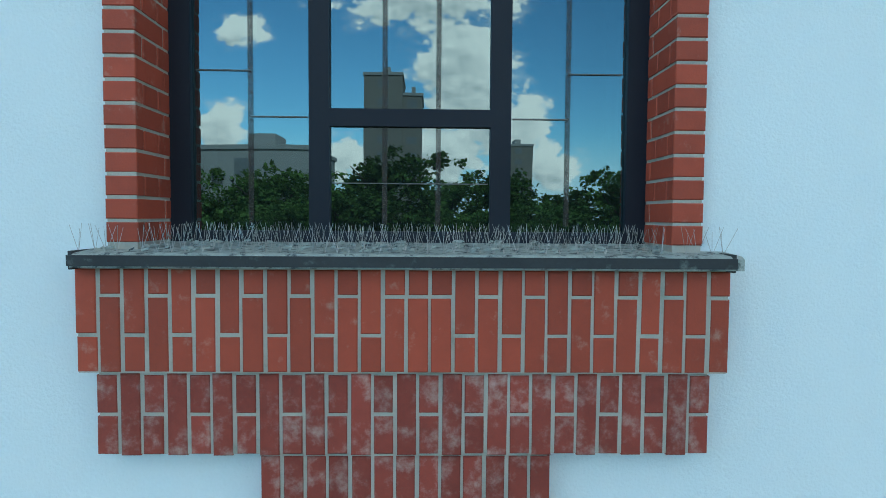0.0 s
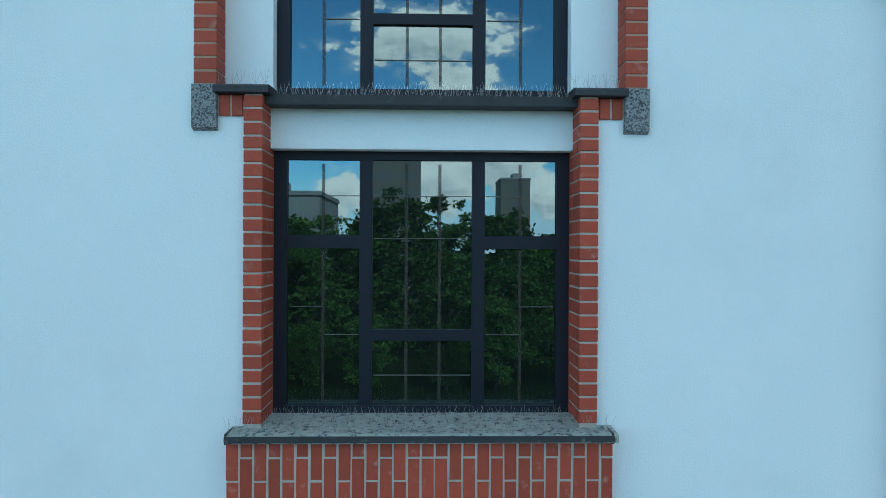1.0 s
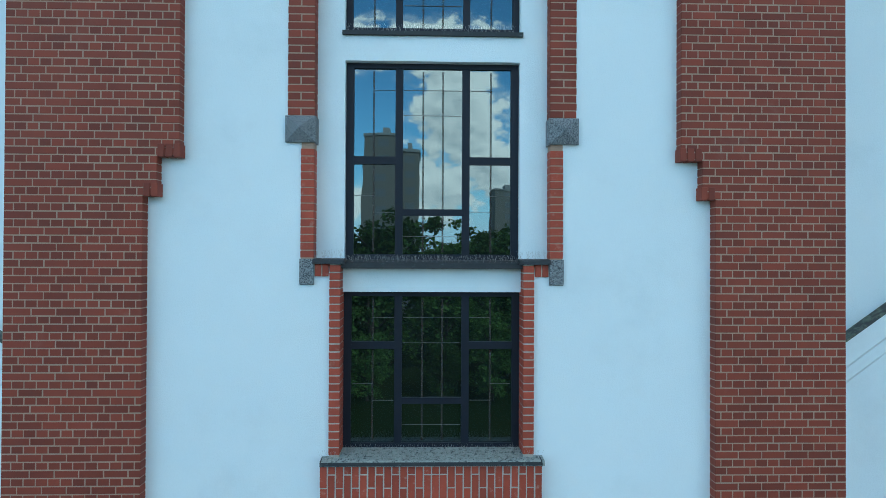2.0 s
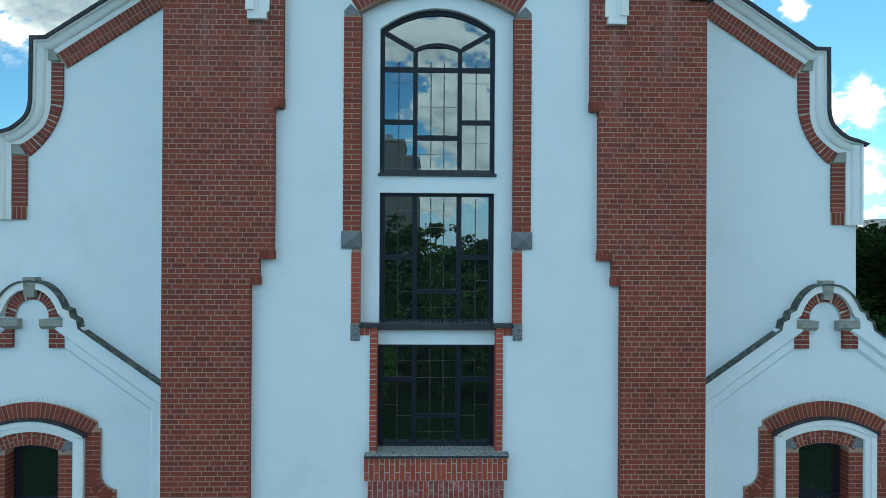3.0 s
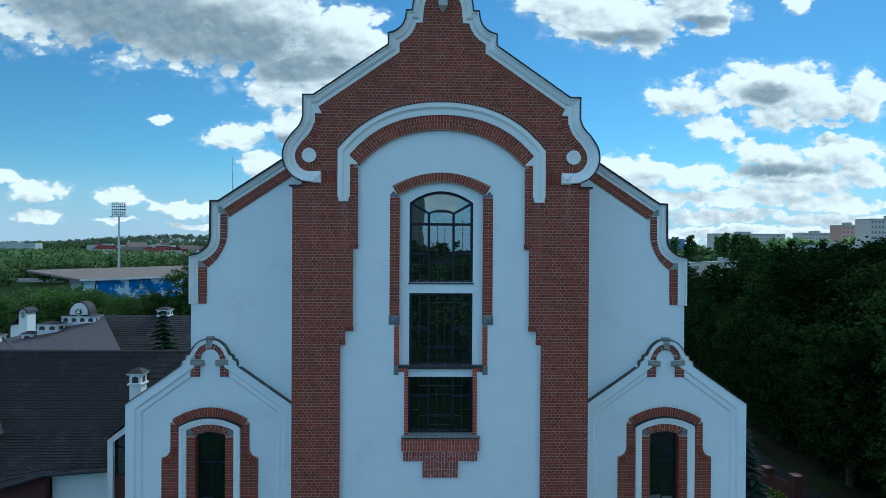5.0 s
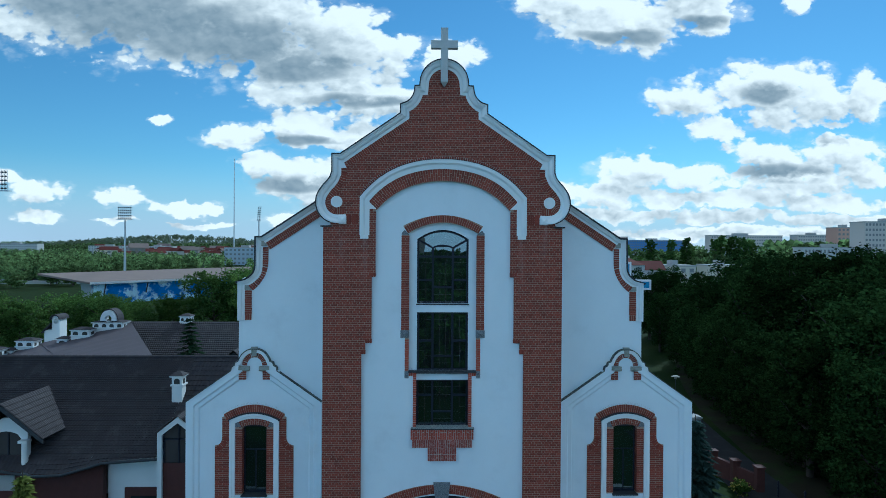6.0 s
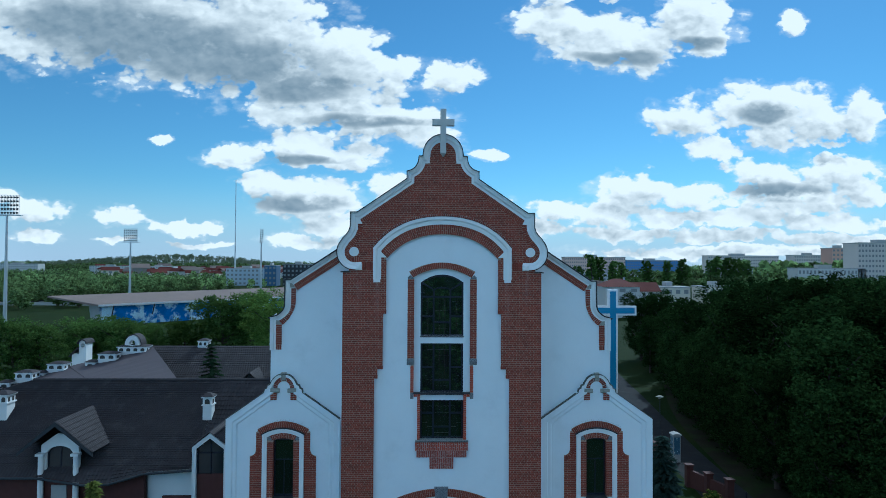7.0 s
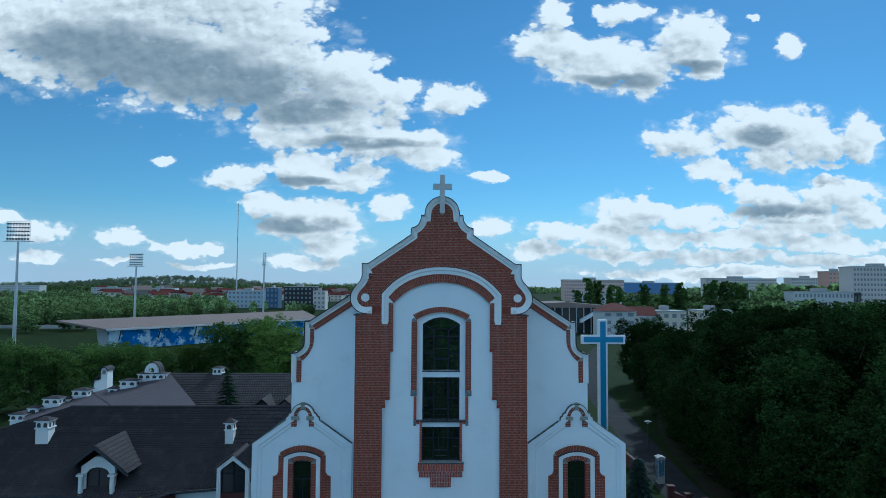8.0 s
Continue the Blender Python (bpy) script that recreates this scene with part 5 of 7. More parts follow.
    # an added dark box for the unlit space, and the roof behind
    part("bay_room", Shape().box(cx - 1.2, cx + 1.2, BAY_Y + 0.46, BAY_Y + 0.50, 3.0, 7.6).box(cx - 1.3, cx - 1.2, BAY_Y + 0.30, BAY_Y + 0.50, 3.0, 7.6).box(cx + 1.2, cx + 1.3, BAY_Y + 0.30, BAY_Y + 0.50, 3.0, 7.6).box(cx - 1.3, cx + 1.3, BAY_Y + 0.30, BAY_Y + 0.50, 7.6, 7.7).box(cx - 1.3, cx + 1.3, BAY_Y + 0.30, BAY_Y + 0.50, 2.9, 3.0), M_SHADE_DARK, church, "added shallow box behind the narrow window, painted dark for shade")
    part("bay_side", Shape().box(cx + sg * 2.58 - 0.3 * (sg > 0), cx + sg * 2.58 + 0.3 * (sg < 0), BAY_Y + 0.40, 6.0, GROUND, 8.0), M_PLASTER, church, "white side wall of the bay")
    part("bay_roof", Shape().slab(at([(-2.6, 8.0), (0, 9.85), (2.6, 8.0), (2.6, 7.85), (0, 9.65), (-2.6, 7.85)]), BAY_Y + 0.38, 6.0), M_FLASH, church, "dark roof of the bay")
    for ob in set(church.children) - before:
        ob.location.z += lift


# ---- surroundings: materials ----
M_GRASS = material("grass", (0.016, 0.029, 0.006), 0.95, 0.25, 0.25, 6, 0.5, second=(0.026, 0.034, 0.008), second_scale=0.12, second_at=(0.5, 0.7), bump_size=0.05)
M_ASPHALT = material("asphalt", (0.032, 0.033, 0.035), 0.9, 0.2, 0.4, 60, 0.3, second=(0.045, 0.045, 0.045), second_scale=0.5, second_at=(0.5, 0.7), bump_size=0.01)
M_TILE = material("roof_tile", (0.043, 0.038, 0.041), 0.8, 0.3, 0.8, 14, 0.3, second=(0.066, 0.058, 0.060), second_scale=1.2, second_at=(0.5, 0.7), bump_size=0.02)
# pale colour for the unseen ground that reflects light up the front
M_BOUNCE_GROUND = material("bounce_ground", (0.30, 0.29, 0.27), 0.9, 0.15, 0.4, 20, 0.3, second=(0.23, 0.22, 0.21), second_scale=0.5, second_at=(0.5, 0.7), bump_size=0.01)
M_BARK = material("bark", (0.055, 0.043, 0.033), 0.95, 0.3, 4, 30, 0.6, bump_size=0.02)
M_HOUSE = material("house_plaster", (0.72, 0.73, 0.72), 0.9, 0.08, 0.8, 30, 0.1)
M_BRICKWALL = material("garden_brick", (0.070, 0.024, 0.020), 0.85, 0.25, 3, 40, 0.3)
M_DARKGLASS = material("dark_pane", (0.02, 0.024, 0.028), 0.12, 0.2, 0.5, 8, 0.0)
M_CONCRETE = material("concrete", (0.36, 0.36, 0.35), 0.9, 0.15, 0.8, 20, 0.2)
M_PALE_STEEL = material("galvanised_steel", (0.50, 0.52, 0.54), 0.5, 0.1, 1, 20, 0.0, metal=0.4)
M_MURAL = material("mural_blue", (0.035, 0.17, 0.50), 0.8, 0.5, 0.25, 4, 0.0, second=(0.55, 0.72, 0.82), second_scale=0.30, second_at=(0.47, 0.57))
M_SHEET = material("sheet_roof", (0.22, 0.175, 0.155), 0.7, 0.15, 0.2, 3, 0.0)
M_BLUE = material("blue_panel", (0.05, 0.23, 0.44), 0.4, 0.1, 0.8, 20, 0.0)
M_WHITEMETAL = material("white_metal", (0.74, 0.76, 0.78), 0.45, 0.06, 1, 20, 0.0)
M_REDROOF = material("red_roof", (0.115, 0.036, 0.030), 0.85, 0.2, 0.3, 4, 0.0)
M_POSTER = material("poster_blue", (0.06, 0.13, 0.20), 0.35, 0.3, 1.5, 9, 0.0, second=(0.45, 0.55, 0.58), second_scale=3.5, second_at=(0.55, 0.62))
M_FARPANE = material("far_pane", (0.20, 0.21, 0.22), 0.3, 0.2, 0.5, 8, 0.0)
M_FLOWER = material("yellow_bloom", (0.30, 0.25, 0.03), 0.8, 0.2, 4, 20, 0.0, by="island")


def leaf_material(name, colour, spread, glow=0.14):
    m = material(name, colour, 0.9, 0.25, 0.35, 9, 0.0, by="island", spread=spread)
    t = m.node_tree
    bsdf = t.nodes["Principled BSDF"]
    # each plant has its own shade of green
    mul = vec_node(t, "SCALE", bsdf.inputs["Base Color"].links[0].from_socket)
    t.links.new(math_node(t, "MULTIPLY_ADD", t.nodes.new("ShaderNodeObjectInfo").outputs["Random"], 0.95, 0.55), mul.inputs["Scale"])
    t.links.new(mul.outputs[0], bsdf.inputs["Base Color"])
    bsdf.inputs["Specular IOR Level"].default_value = 0.0
    tr, mx = t.nodes.new("ShaderNodeBsdfTranslucent"), t.nodes.new("ShaderNodeMixShader")
    src = bsdf.inputs["Base Color"].links[0].from_socket
    t.links.new(src, tr.inputs["Color"])
    mx.inputs[0].default_value = glow
    t.links.new(bsdf.outputs[0], mx.inputs[1])
    t.links.new(tr.outputs[0], mx.inputs[2])
    t.links.new(mx.outputs[0], t.nodes["Material Output"].inputs["Surface"])
    return m


M_LEAF = leaf_material("leaf", (0.025, 0.046, 0.013), 0.6)
M_LEAF_LIGHT = leaf_material("leaf_light", (0.095, 0.145, 0.032), 0.4, 0.35)
M_LEAF_MID = leaf_material("leaf_mid", (0.094, 0.152, 0.040), 0.5, 0.32)
M_NEEDLE = leaf_material("needle", (0.030, 0.055, 0.028), 0.35, 0.1)
M_NEEDLE_BLUE = leaf_material("needle_blue", (0.060, 0.095, 0.080), 0.30, 0.1)
# distance haze is mixed into the colour of the far leaves
M_FARLEAF_HAZED = leaf_material("far_leaf_hazed", (0.145, 0.205, 0.078), 0.75, 0.4)

for m in (M_GRASS, M_ASPHALT):
    m.node_tree.nodes["Principled BSDF"].inputs["Specular IOR Level"].default_value = 0.05
for m in (M_SHEET, M_MURAL, M_REDROOF):
    m.node_tree.nodes["Principled BSDF"].inputs["Specular IOR Level"].default_value = 0.08
M_TILE.node_tree.nodes["Principled BSDF"].inputs["Specular IOR Level"].default_value = 0.25

# ---- ground, paths ----
solo("ground", Shape().box(-4500, 4500, -1500, 4900, GROUND - 0.5, GROUND), M_GRASS, "flat grassy ground reaching the horizon", "ground", kind="structure")


def ribbon(name, line, half, mat, label, lift=0.004):
    s = Shape()
    pts = smooth_path(line, 6)
    for i, p in enumerate(pts):
        a, b = Vector(pts[max(i - 1, 0)]), Vector(pts[min(i + 1, len(pts) - 1)])
        d = (b - a).normalized()
        n = Vector((d.y, -d.x)) * half
        s.v += [(p[0] + n.x, p[1] + n.y, GROUND + lift), (p[0] - n.x, p[1] - n.y, GROUND + lift)]
    for i in range(len(pts) - 1):
        s.f.append((2 * i, 2 * i + 2, 2 * i + 3, 2 * i + 1))
    return solo(name, s, mat, label, name, kind="structure")


ribbon("road", [(19.0, -30), (20.5, 0), (21.9, 18), (22.9, 30), (24.4, 42), (26.2, 56), (29.4, 80), (37, 115), (52, 160)], 1.9, M_ASPHALT, "grey asphalt lane beside the church")
# added out of view as a reflector for the lower front
ribbon("forecourt", [(-40, -9.0), (0, -9.0), (18.5, -9.0)], 7.5, M_BOUNCE_GROUND, "unseen pale forecourt added to bounce light onto the church", 0.003)


# dark floor colour that includes the shade under the trees
M_WOOD_FLOOR = material("woodland_floor", (0.030, 0.028, 0.018), 0.95, 0.3, 0.5, 8, 0.5, second=(0.030, 0.045, 0.014), second_scale=0.4, second_at=(0.45, 0.65), bump_size=0.04)
M_WOOD_FLOOR.node_tree.nodes["Principled BSDF"].inputs["Specular IOR Level"].default_value = 0.05
ribbon("woodland_floor", [(42.6, -20), (43.6, 10), (45.2, 25), (48.4, 42), (55.0, 62), (62, 80), (72, 100)], 20.4, M_WOOD_FLOOR, "woodland floor, the trees' shade put into its dark colour", 0.002)


# ---- trees ----
def crown_mesh(name, mat, rng, clumps, per, size, extent, droop=0.0, shell=0.55):
    """Leaves as small folded quads gathered in clumps inside an uneven ellipsoid; extent: (rx, ry, rz, centre z)."""
    rx, ry, rz, cz = extent
    d = rng.normal(size=(clumps, 3))
    d /= np.linalg.norm(d, axis=1)[:, None]
    r = shell + (1 - shell) * rng.random(clumps) ** 0.6
    lump = 1 + 0.26 * np.sin(3.1 * d[:, 0] + 5 * d[:, 2]) + 0.20 * np.sin(4.7 * d[:, 1] - 3 * d[:, 2] + 1.0) + 0.10 * rng.normal(size=clumps)
    c = d * (r * lump)[:, None] * np.array([rx, ry, rz]) + np.array([0, 0, cz])
    cl = 0.16 * (rx + ry) / 2 * (0.6 + 0.8 * rng.random(clumps))
    off = rng.normal(size=(clumps, per, 3)) * cl[:, None, None] * np.array([0.62, 0.62, 0.40])
    p = (c[:, None, :] + off).reshape(-1, 3)
    n = len(p)
    a = rng.normal(size=(n, 3))
    a[:, 2] = a[:, 2] * 0.5 - droop
    a /= np.linalg.norm(a, axis=1)[:, None]
    b = np.cross(a, rng.normal(size=(n, 3)))
    b /= np.linalg.norm(b, axis=1)[:, None]
    s = size * (0.6 + 0.8 * rng.random(n))[:, None]
    v = np.stack([p - a * s * 0.5, p + b * s * 0.32, p + a * s * 0.6, p - b * s * 0.32], axis=1).reshape(-1, 3)
    me = bpy.data.meshes.new(name)
    me.vertices.add(len(v))
    me.vertices.foreach_set("co", v.ravel())
    me.loops.add(4 * n)
    me.loops.foreach_set("vertex_index", np.arange(4 * n, dtype=np.int32))
    me.polygons.add(n)
    me.polygons.foreach_set("loop_start", np.arange(0, 4 * n, 4, dtype=np.int32))
    me.update(calc_edges=True)
    me.materials.append(mat)
    return me


def trunk_shape(rng, height, r, limbs, spread):
    s = Shape()
    bends = [(0, 0, 0), (rng.normal() * 0.15, rng.normal() * 0.15, height * 0.35), (rng.normal() * 0.3, rng.normal() * 0.3, height * 0.85)]
    s.tube(bends[0], bends[1], r, r * 0.75, 9).tube(bends[1], bends[2], r * 0.75, r * 0.2, 8)
    for i in range(limbs):
        z = height * (0.28 + 0.5 * i / limbs)
        w = i * 2.4 + rng.normal() * 0.3
        q = (math.cos(w) * spread * 0.8, math.sin(w) * spread * 0.8, z + height * 0.22)
        m = (q[0] * 0.45 + bends[1][0] * 0.5, q[1] * 0.45 + bends[1][1] * 0.5, z + height * 0.08)
        s.tube((bends[1][0] * 0.8, bends[1][1] * 0.8, z), m, r * 0.4, r * 0.28, 6).tube(m, q, r * 0.28, r * 0.08, 6)
    return s


def make_tree(seed, height, spread, mat, label, clumps=190, per=46, leaf=0.42, low=0.28, group="", name="deciduous_tree"):
    rng = np.random.default_rng(seed)
    ob = thing(name, (0, 0, 0), label, "tree", group)
    part("trunk", trunk_shape(rng, height * 0.9, 0.02 * height + 0.05, 9, spread), M_BARK, ob)
    c = tagged(new("crown", crown_mesh("crown", mat, rng, clumps, per, leaf, (spread, spread, height * (1 - low) / 2, height * (1 + low) / 2))))
    c.parent = ob
    return ob


def make_spruce(seed, height, spread, mat, label, tiers=34, leaf=0.42):
    rng = np.random.default_rng(seed)
    ob = thing("spruce_tree", (0, 0, 0), label, "tree")
    part("trunk", Shape().tube((0, 0, 0), (0, 0, height), 0.018 * height, 0.015, 8), M_BARK, ob)
    pts = []
    s = Shape()
    for i in range(tiers):
        f = i / tiers
        z = height * (0.06 + 0.93 * f)
        reach = spread * (1 - f) ** 0.85 + 0.06
        for k in range(max(12, int(34 * (1 - f)) + 8)):
            w = rng.random() * 6.283
            rr = reach * (0.75 + 0.35 * rng.random())
            for j in range(12):
                g = (j + rng.random()) / 12
                px, py, pz = math.cos(w) * rr * g, math.sin(w) * rr * g, z - 0.28 * rr * g + 0.1 * rr * g * g + rng.normal() * 0.03
                pts.append((px, py, pz, w))
    for px, py, pz, w in pts:
        sz = leaf * (0.6 + 0.7 * rng.random())
        w2 = w + rng.normal() * 0.7
        ax, ay2 = math.cos(w2) * sz, math.sin(w2) * sz
        n = len(s.v)
        s.v += [(px - ax * 0.3, py - ay2 * 0.3, pz), (px + ay2 * 0.22, py - ax * 0.22, pz - 0.05 * sz), (px + ax * 0.7, py + ay2 * 0.7, pz - 0.25 * sz), (px - ay2 * 0.22, py + ax * 0.22, pz - 0.02 * sz)]
        s.f.append((n, n + 1, n + 2, n + 3))
    part("crown", s, mat, ob)
    return ob


def plant(tree, spots, base_h):
    """Copies of a tree at (x, y, wanted height, turn)."""
    for i, (x, y, h, w) in enumerate(spots):
        k = h / base_h
        m = pose(x, y, GROUND, 0, 0, w)
        o = tree if i == 0 else copy_thing(tree, m)
        o.matrix_basis = m @ Matrix.Diagonal((k * (1 + 0.1 * math.sin(7 * w)), k * (1 + 0.1 * math.cos(5 * w)), k, 1))


def wood_top(x, y, h):
    """Height of a tree of the wood: lower towards the lane and the meadow at its far end."""
    k = (x - 1.6) / (y + 33.0)
    drop = 0.0
    for k0, k1, d0, d1 in ((0.0, 0.318, 0.140, 0.120), (0.318, 0.352, 0.120, 0.076), (0.352, 0.395, 0.076, 0.048), (0.395, 0.44, 0.048, 0.034), (0.44, 0.53, 0.034, 0.020), (0.53, 0.62, 0.020, 0.012), (0.62, 9.0, 0.012, 0.006)):
        if k0 <= k < k1:
            drop = d0 + (d1 - d0) * min((k - k0) / (k1 - k0), 1.0)
    return max(min(h, 18.4 - drop * (y + 33.0)), 4.5)


rnd = random.Random(5)
wood = [make_tree(11, 16, 3.9, M_LEAF, "tall dense dark green tree of the wood", 330, 66, 0.30, 0.10, "wood by the lane"),
        make_tree(12, 16, 3.5, M_LEAF, "tall dense green tree of the wood", 320, 66, 0.31, 0.12, "wood by the lane"),
        make_tree(13, 16, 4.3, M_LEAF, "broad green tree of the wood", 340, 64, 0.32, 0.08, "wood by the lane")]
spots = [[], [], []]
k = 0
for row in range(9):
    y = 6.0 + row * 7.2
    edge = 28.2 + 0.10 * max(0, y - 20) - 0.03 * max(0, y - 40)
    for col in range(6 if row < 8 else 7):
        x = edge + 3.0 + col * 7.0 + rnd.uniform(-1.3, 1.3)
        h = rnd.uniform(12.0, 16.8) + (0.8 if (row, col) in ((6, 1), (5, 2)) else 0) - (1.8 if col == 0 else 0)
        spots[k % 3].append((x, y + rnd.uniform(-1.6, 1.6), wood_top(x, y, h), rnd.uniform(0, 360)))
        k += 1
for i in range(26):
    x, y = 44 + (i % 9) * 9 + rnd.uniform(-3, 3), 76 + (i // 9) * 13 + rnd.uniform(-4, 4)
    spots[k % 3].append((x, y, wood_top(x - 2.0, y, rnd.uniform(13, 16)), rnd.uniform(0, 360)))
    k += 1
# low growth along the lane's edge
for i in range(34):
    y = 2.0 + i * 1.9
    x = 26.7 + 0.12 * max(0, y - 20) + 0.004 * max(0, y - 30) ** 2 + rnd.uniform(-0.5, 1.2)
    spots[k % 3].append((x, y, wood_top(x, y, rnd.uniform(7.0, 11.0)), rnd.uniform(0, 360)))
    k += 1
spots[0] += [(38.6, 87.0, 12.4, 40), (42.5, 92.0, 12.8, 200)]
spots[1] += [(35.6, 74.0, 9.6, 120), (40.4, 80.0, 12.2, 300)]
for t3, sp in zip(wood, spots):
    plant(t3, sp, 16)

grove = [make_tree(21, 11, 3.9, M_LEAF_MID, "round leafy green tree behind the parish house", 270, 60, 0.27, 0.14, "trees behind the parish house"),
         make_tree(22, 11, 3.6, M_LEAF_LIGHT, "leafy light green tree behind the parish house", 250, 60, 0.28, 0.16, "trees behind the parish house")]
ga, gb = [], []
for i in range(11):
    ga.append((-82 + i * 3.4 + rnd.uniform(-1, 1), 50 + i * 1.9 + rnd.uniform(-3, 3), rnd.uniform(8.6, 14.2) if i < 8 else rnd.uniform(8.4, 10.6), rnd.uniform(0, 360)))
for i in range(9):
    (ga if i % 3 else gb).append((-54 + i * 4.6 + rnd.uniform(-1, 1), 78 + rnd.uniform(-4, 5) + 0.3 * i, rnd.uniform(12.0, 14.0) if i in (4, 5, 6) else rnd.uniform(7.0, 9.8), rnd.uniform(0, 360)))
for i in range(6):
    (ga if i % 2 else gb).append((-90 - i * 5, 70 + i * 9 + rnd.uniform(-4, 4), rnd.uniform(9, 11), rnd.uniform(0, 360)))
plant(grove[0], ga, 11)
plant(grove[1], gb + [(-140, 118, 6.5, 10), (-152, 125, 7.5, 40)], 11)

# trees across the forecourt, seen in the window panes
across = make_tree(31, 13, 4.2, M_LEAF_MID, "leafy green tree across the forecourt", 190, 44, 0.40, 0.10, "trees across the forecourt")
plant(across, [(-30 + i * 6.2 + rnd.uniform(-1.5, 1.5), -52 - (i % 3) * 4 + rnd.uniform(-2, 2), (10.5, 12.5, 9.5, 11.5, 13.2, 11, 10, 12, 9.5, 11.5, 13)[i % 11], rnd.uniform(0, 360)) for i in range(12)]
      + [(-34 + i * 5.0 + rnd.uniform(-1, 1), -43.5 + rnd.uniform(-1, 1), rnd.uniform(5.0, 7.5), rnd.uniform(0, 360)) for i in range(15)]
      + [(-52 + i * 6.0, -64 + rnd.uniform(-4, 4), (15.5, 13.2, 16.8, 14.0, 16.0, 12.8)[i % 6] + rnd.uniform(-0.6, 0.6), rnd.uniform(0, 360)) for i in range(18)], 13)

spruce = make_spruce(41, 11, 2.9, M_NEEDLE, "dark slender spruce behind the roof ridge")
spruce.matrix_basis = pose(-18.6, 25.3, GROUND)
blue_spruce = make_spruce(42, 8.3, 2.3, M_NEEDLE_BLUE, "blue-green spruce beside the church", 30, 0.46)
blue_spruce.matrix_basis = pose(12.3, 6.5, GROUND)
thuja = make_spruce(43, 8.4, 1.25, leaf_material("needle_yellow", (0.11, 0.13, 0.03), 0.3, 0.15), "slim yellow-green conifer before the parish house", 36, 0.36)
thuja.matrix_basis = pose(-14.7, -1.0, GROUND)


# ---- parish house ----
house = thing("parish_house", (-18, 10, GROUND), "parish house with dark tiled roof, white and brick walls", "house")
R_SLOPE = 0.811
roof_y = lambda z: 13.7 - (7.75 - z) / R_SLOPE


def tiled(name, a, b, c, d, parent, label, course=0.34, wave=0.19, mat=None):
    """Tiled slope between the ridge a-b and the eave d-c: stepped courses with waves across."""
    a, b, c, d = Vector(a), Vector(b), Vector(c), Vector(d)
    up = (b - a).cross(d - a).normalized()
    if up.z < 0:
        up = -up
    rows = max(2, int((d - a).length / course))
    cols = max(4, int(max((b - a).length, (c - d).length) / wave) * 2)
    s = Shape()
    for r in range(rows):
        for half in (0, 1):
            f = (r + half) / rows
            p, q = a.lerp(d, f), b.lerp(c, f)
            for i in range(cols + 1):
                lift = (0.034 if half else 0.0) + (0.022 * (i % 2) if wave < 1 else 0.0)
                s.v.append(tuple(p.lerp(q, i / cols) + up * lift))
    w = cols + 1
    for r in range(2 * rows - 1):
        for i in range(cols):
            s.f.append((r * w + i, r * w + i + 1, (r + 1) * w + i + 1, (r + 1) * w + i))
    ob = part(name, s, mat or M_TILE, parent, label)
    return ob


EAVE = [(-39.6, 3.35), (-22.5, 3.30), (-19.7, 3.02), (-18.4, 3.05), (-17.3, 3.30), (-16.7, 3.46), (-14.0, 3.60)]
tiled("roof_slope", (-26.0, 13.7, 7.75), (-14.0, 13.7, 7.75), (-14.0, roof_y(3.66), 3.66), (-39.3, roof_y(3.66), 3.66), house, "dark brown-grey tiled roof")
for (x0, z0), (x1, z1) in zip(EAVE, EAVE[1:]):
    tiled("roof_eave", (x0, roof_y(3.70), 3.69), (x1, roof_y(3.70), 3.69), (x1, roof_y(z1), z1), (x0, roof_y(z0), z0), house, "dark brown-grey tiled eave", 0.22)
tiled("roof_slope", (-14.0, 13.7, 7.75), (-8.5, 13.7, 7.75), (-8.5, 8.9, 3.85), (-14.0, 8.9, 3.85), house, "dark brown-grey tiled roof")
tiled("roof_slope", (-8.5, 13.72, 7.75), (-26.0, 13.72, 7.75), (-39.6, 19.0, 3.4), (-8.5, 19.0, 3.4), house, "dark brown-grey tiled roof")
tiled("roof_slope", (-26.02, 13.71, 7.74), (-26.03, 13.73, 7.74), (-39.6, 19.0, 3.4), (-39.6, roof_y(3.35), 3.35), house, "dark brown-grey tiled roof")
ridge = Shape()
for i in range(50):
    x = -26.1 + i * 0.352
    ridge.tube((x, 13.7, 7.755), (x + 0.36, 13.7, 7.765), 0.10, 0.115, 8)
part("ridge_cap", ridge, M_TILE, house, "row of dark ridge tiles", kind="stuff")
gut = Shape()
for (x0, z0), (x1, z1) in zip(EAVE, EAVE[1:]):
    gut.tube((x0, roof_y(z0) - 0.07, z0 - 0.05), (x1, roof_y(z1) - 0.07, z1 - 0.05), 0.075, 0.075, 8)
part("gutter", gut, M_FLASH, house, "dark eaves gutter")
part("wall", Shape().box(-39, -16.8, 8.75, 9.1, GROUND, 3.4), M_BRICKWALL, house, "dark red brick wall")
part("wall", Shape().box(-16.8, -8.5, 9.25, 9.6, GROUND, 3.9), M_HOUSE, house, "white rendered wall")
part("wall", Shape().box(-39, -8.5, 18.4, 18.8, GROUND, 3.5).box(-39, -38.6, 9.1, 18.4, GROUND, 3.5).box(-8.9, -8.5, 9.6, 18.4, GROUND, 7), M_HOUSE, house, "white rendered wall")
# the doorway's depth is a dark panel on the wall, shade as colour
part("doorway", Shape().box(-15.6, -13.4, 9.15, 9.3, GROUND, 1.5), M_DARKGLASS, house, "flat dark panel in place of the doorway's shade")
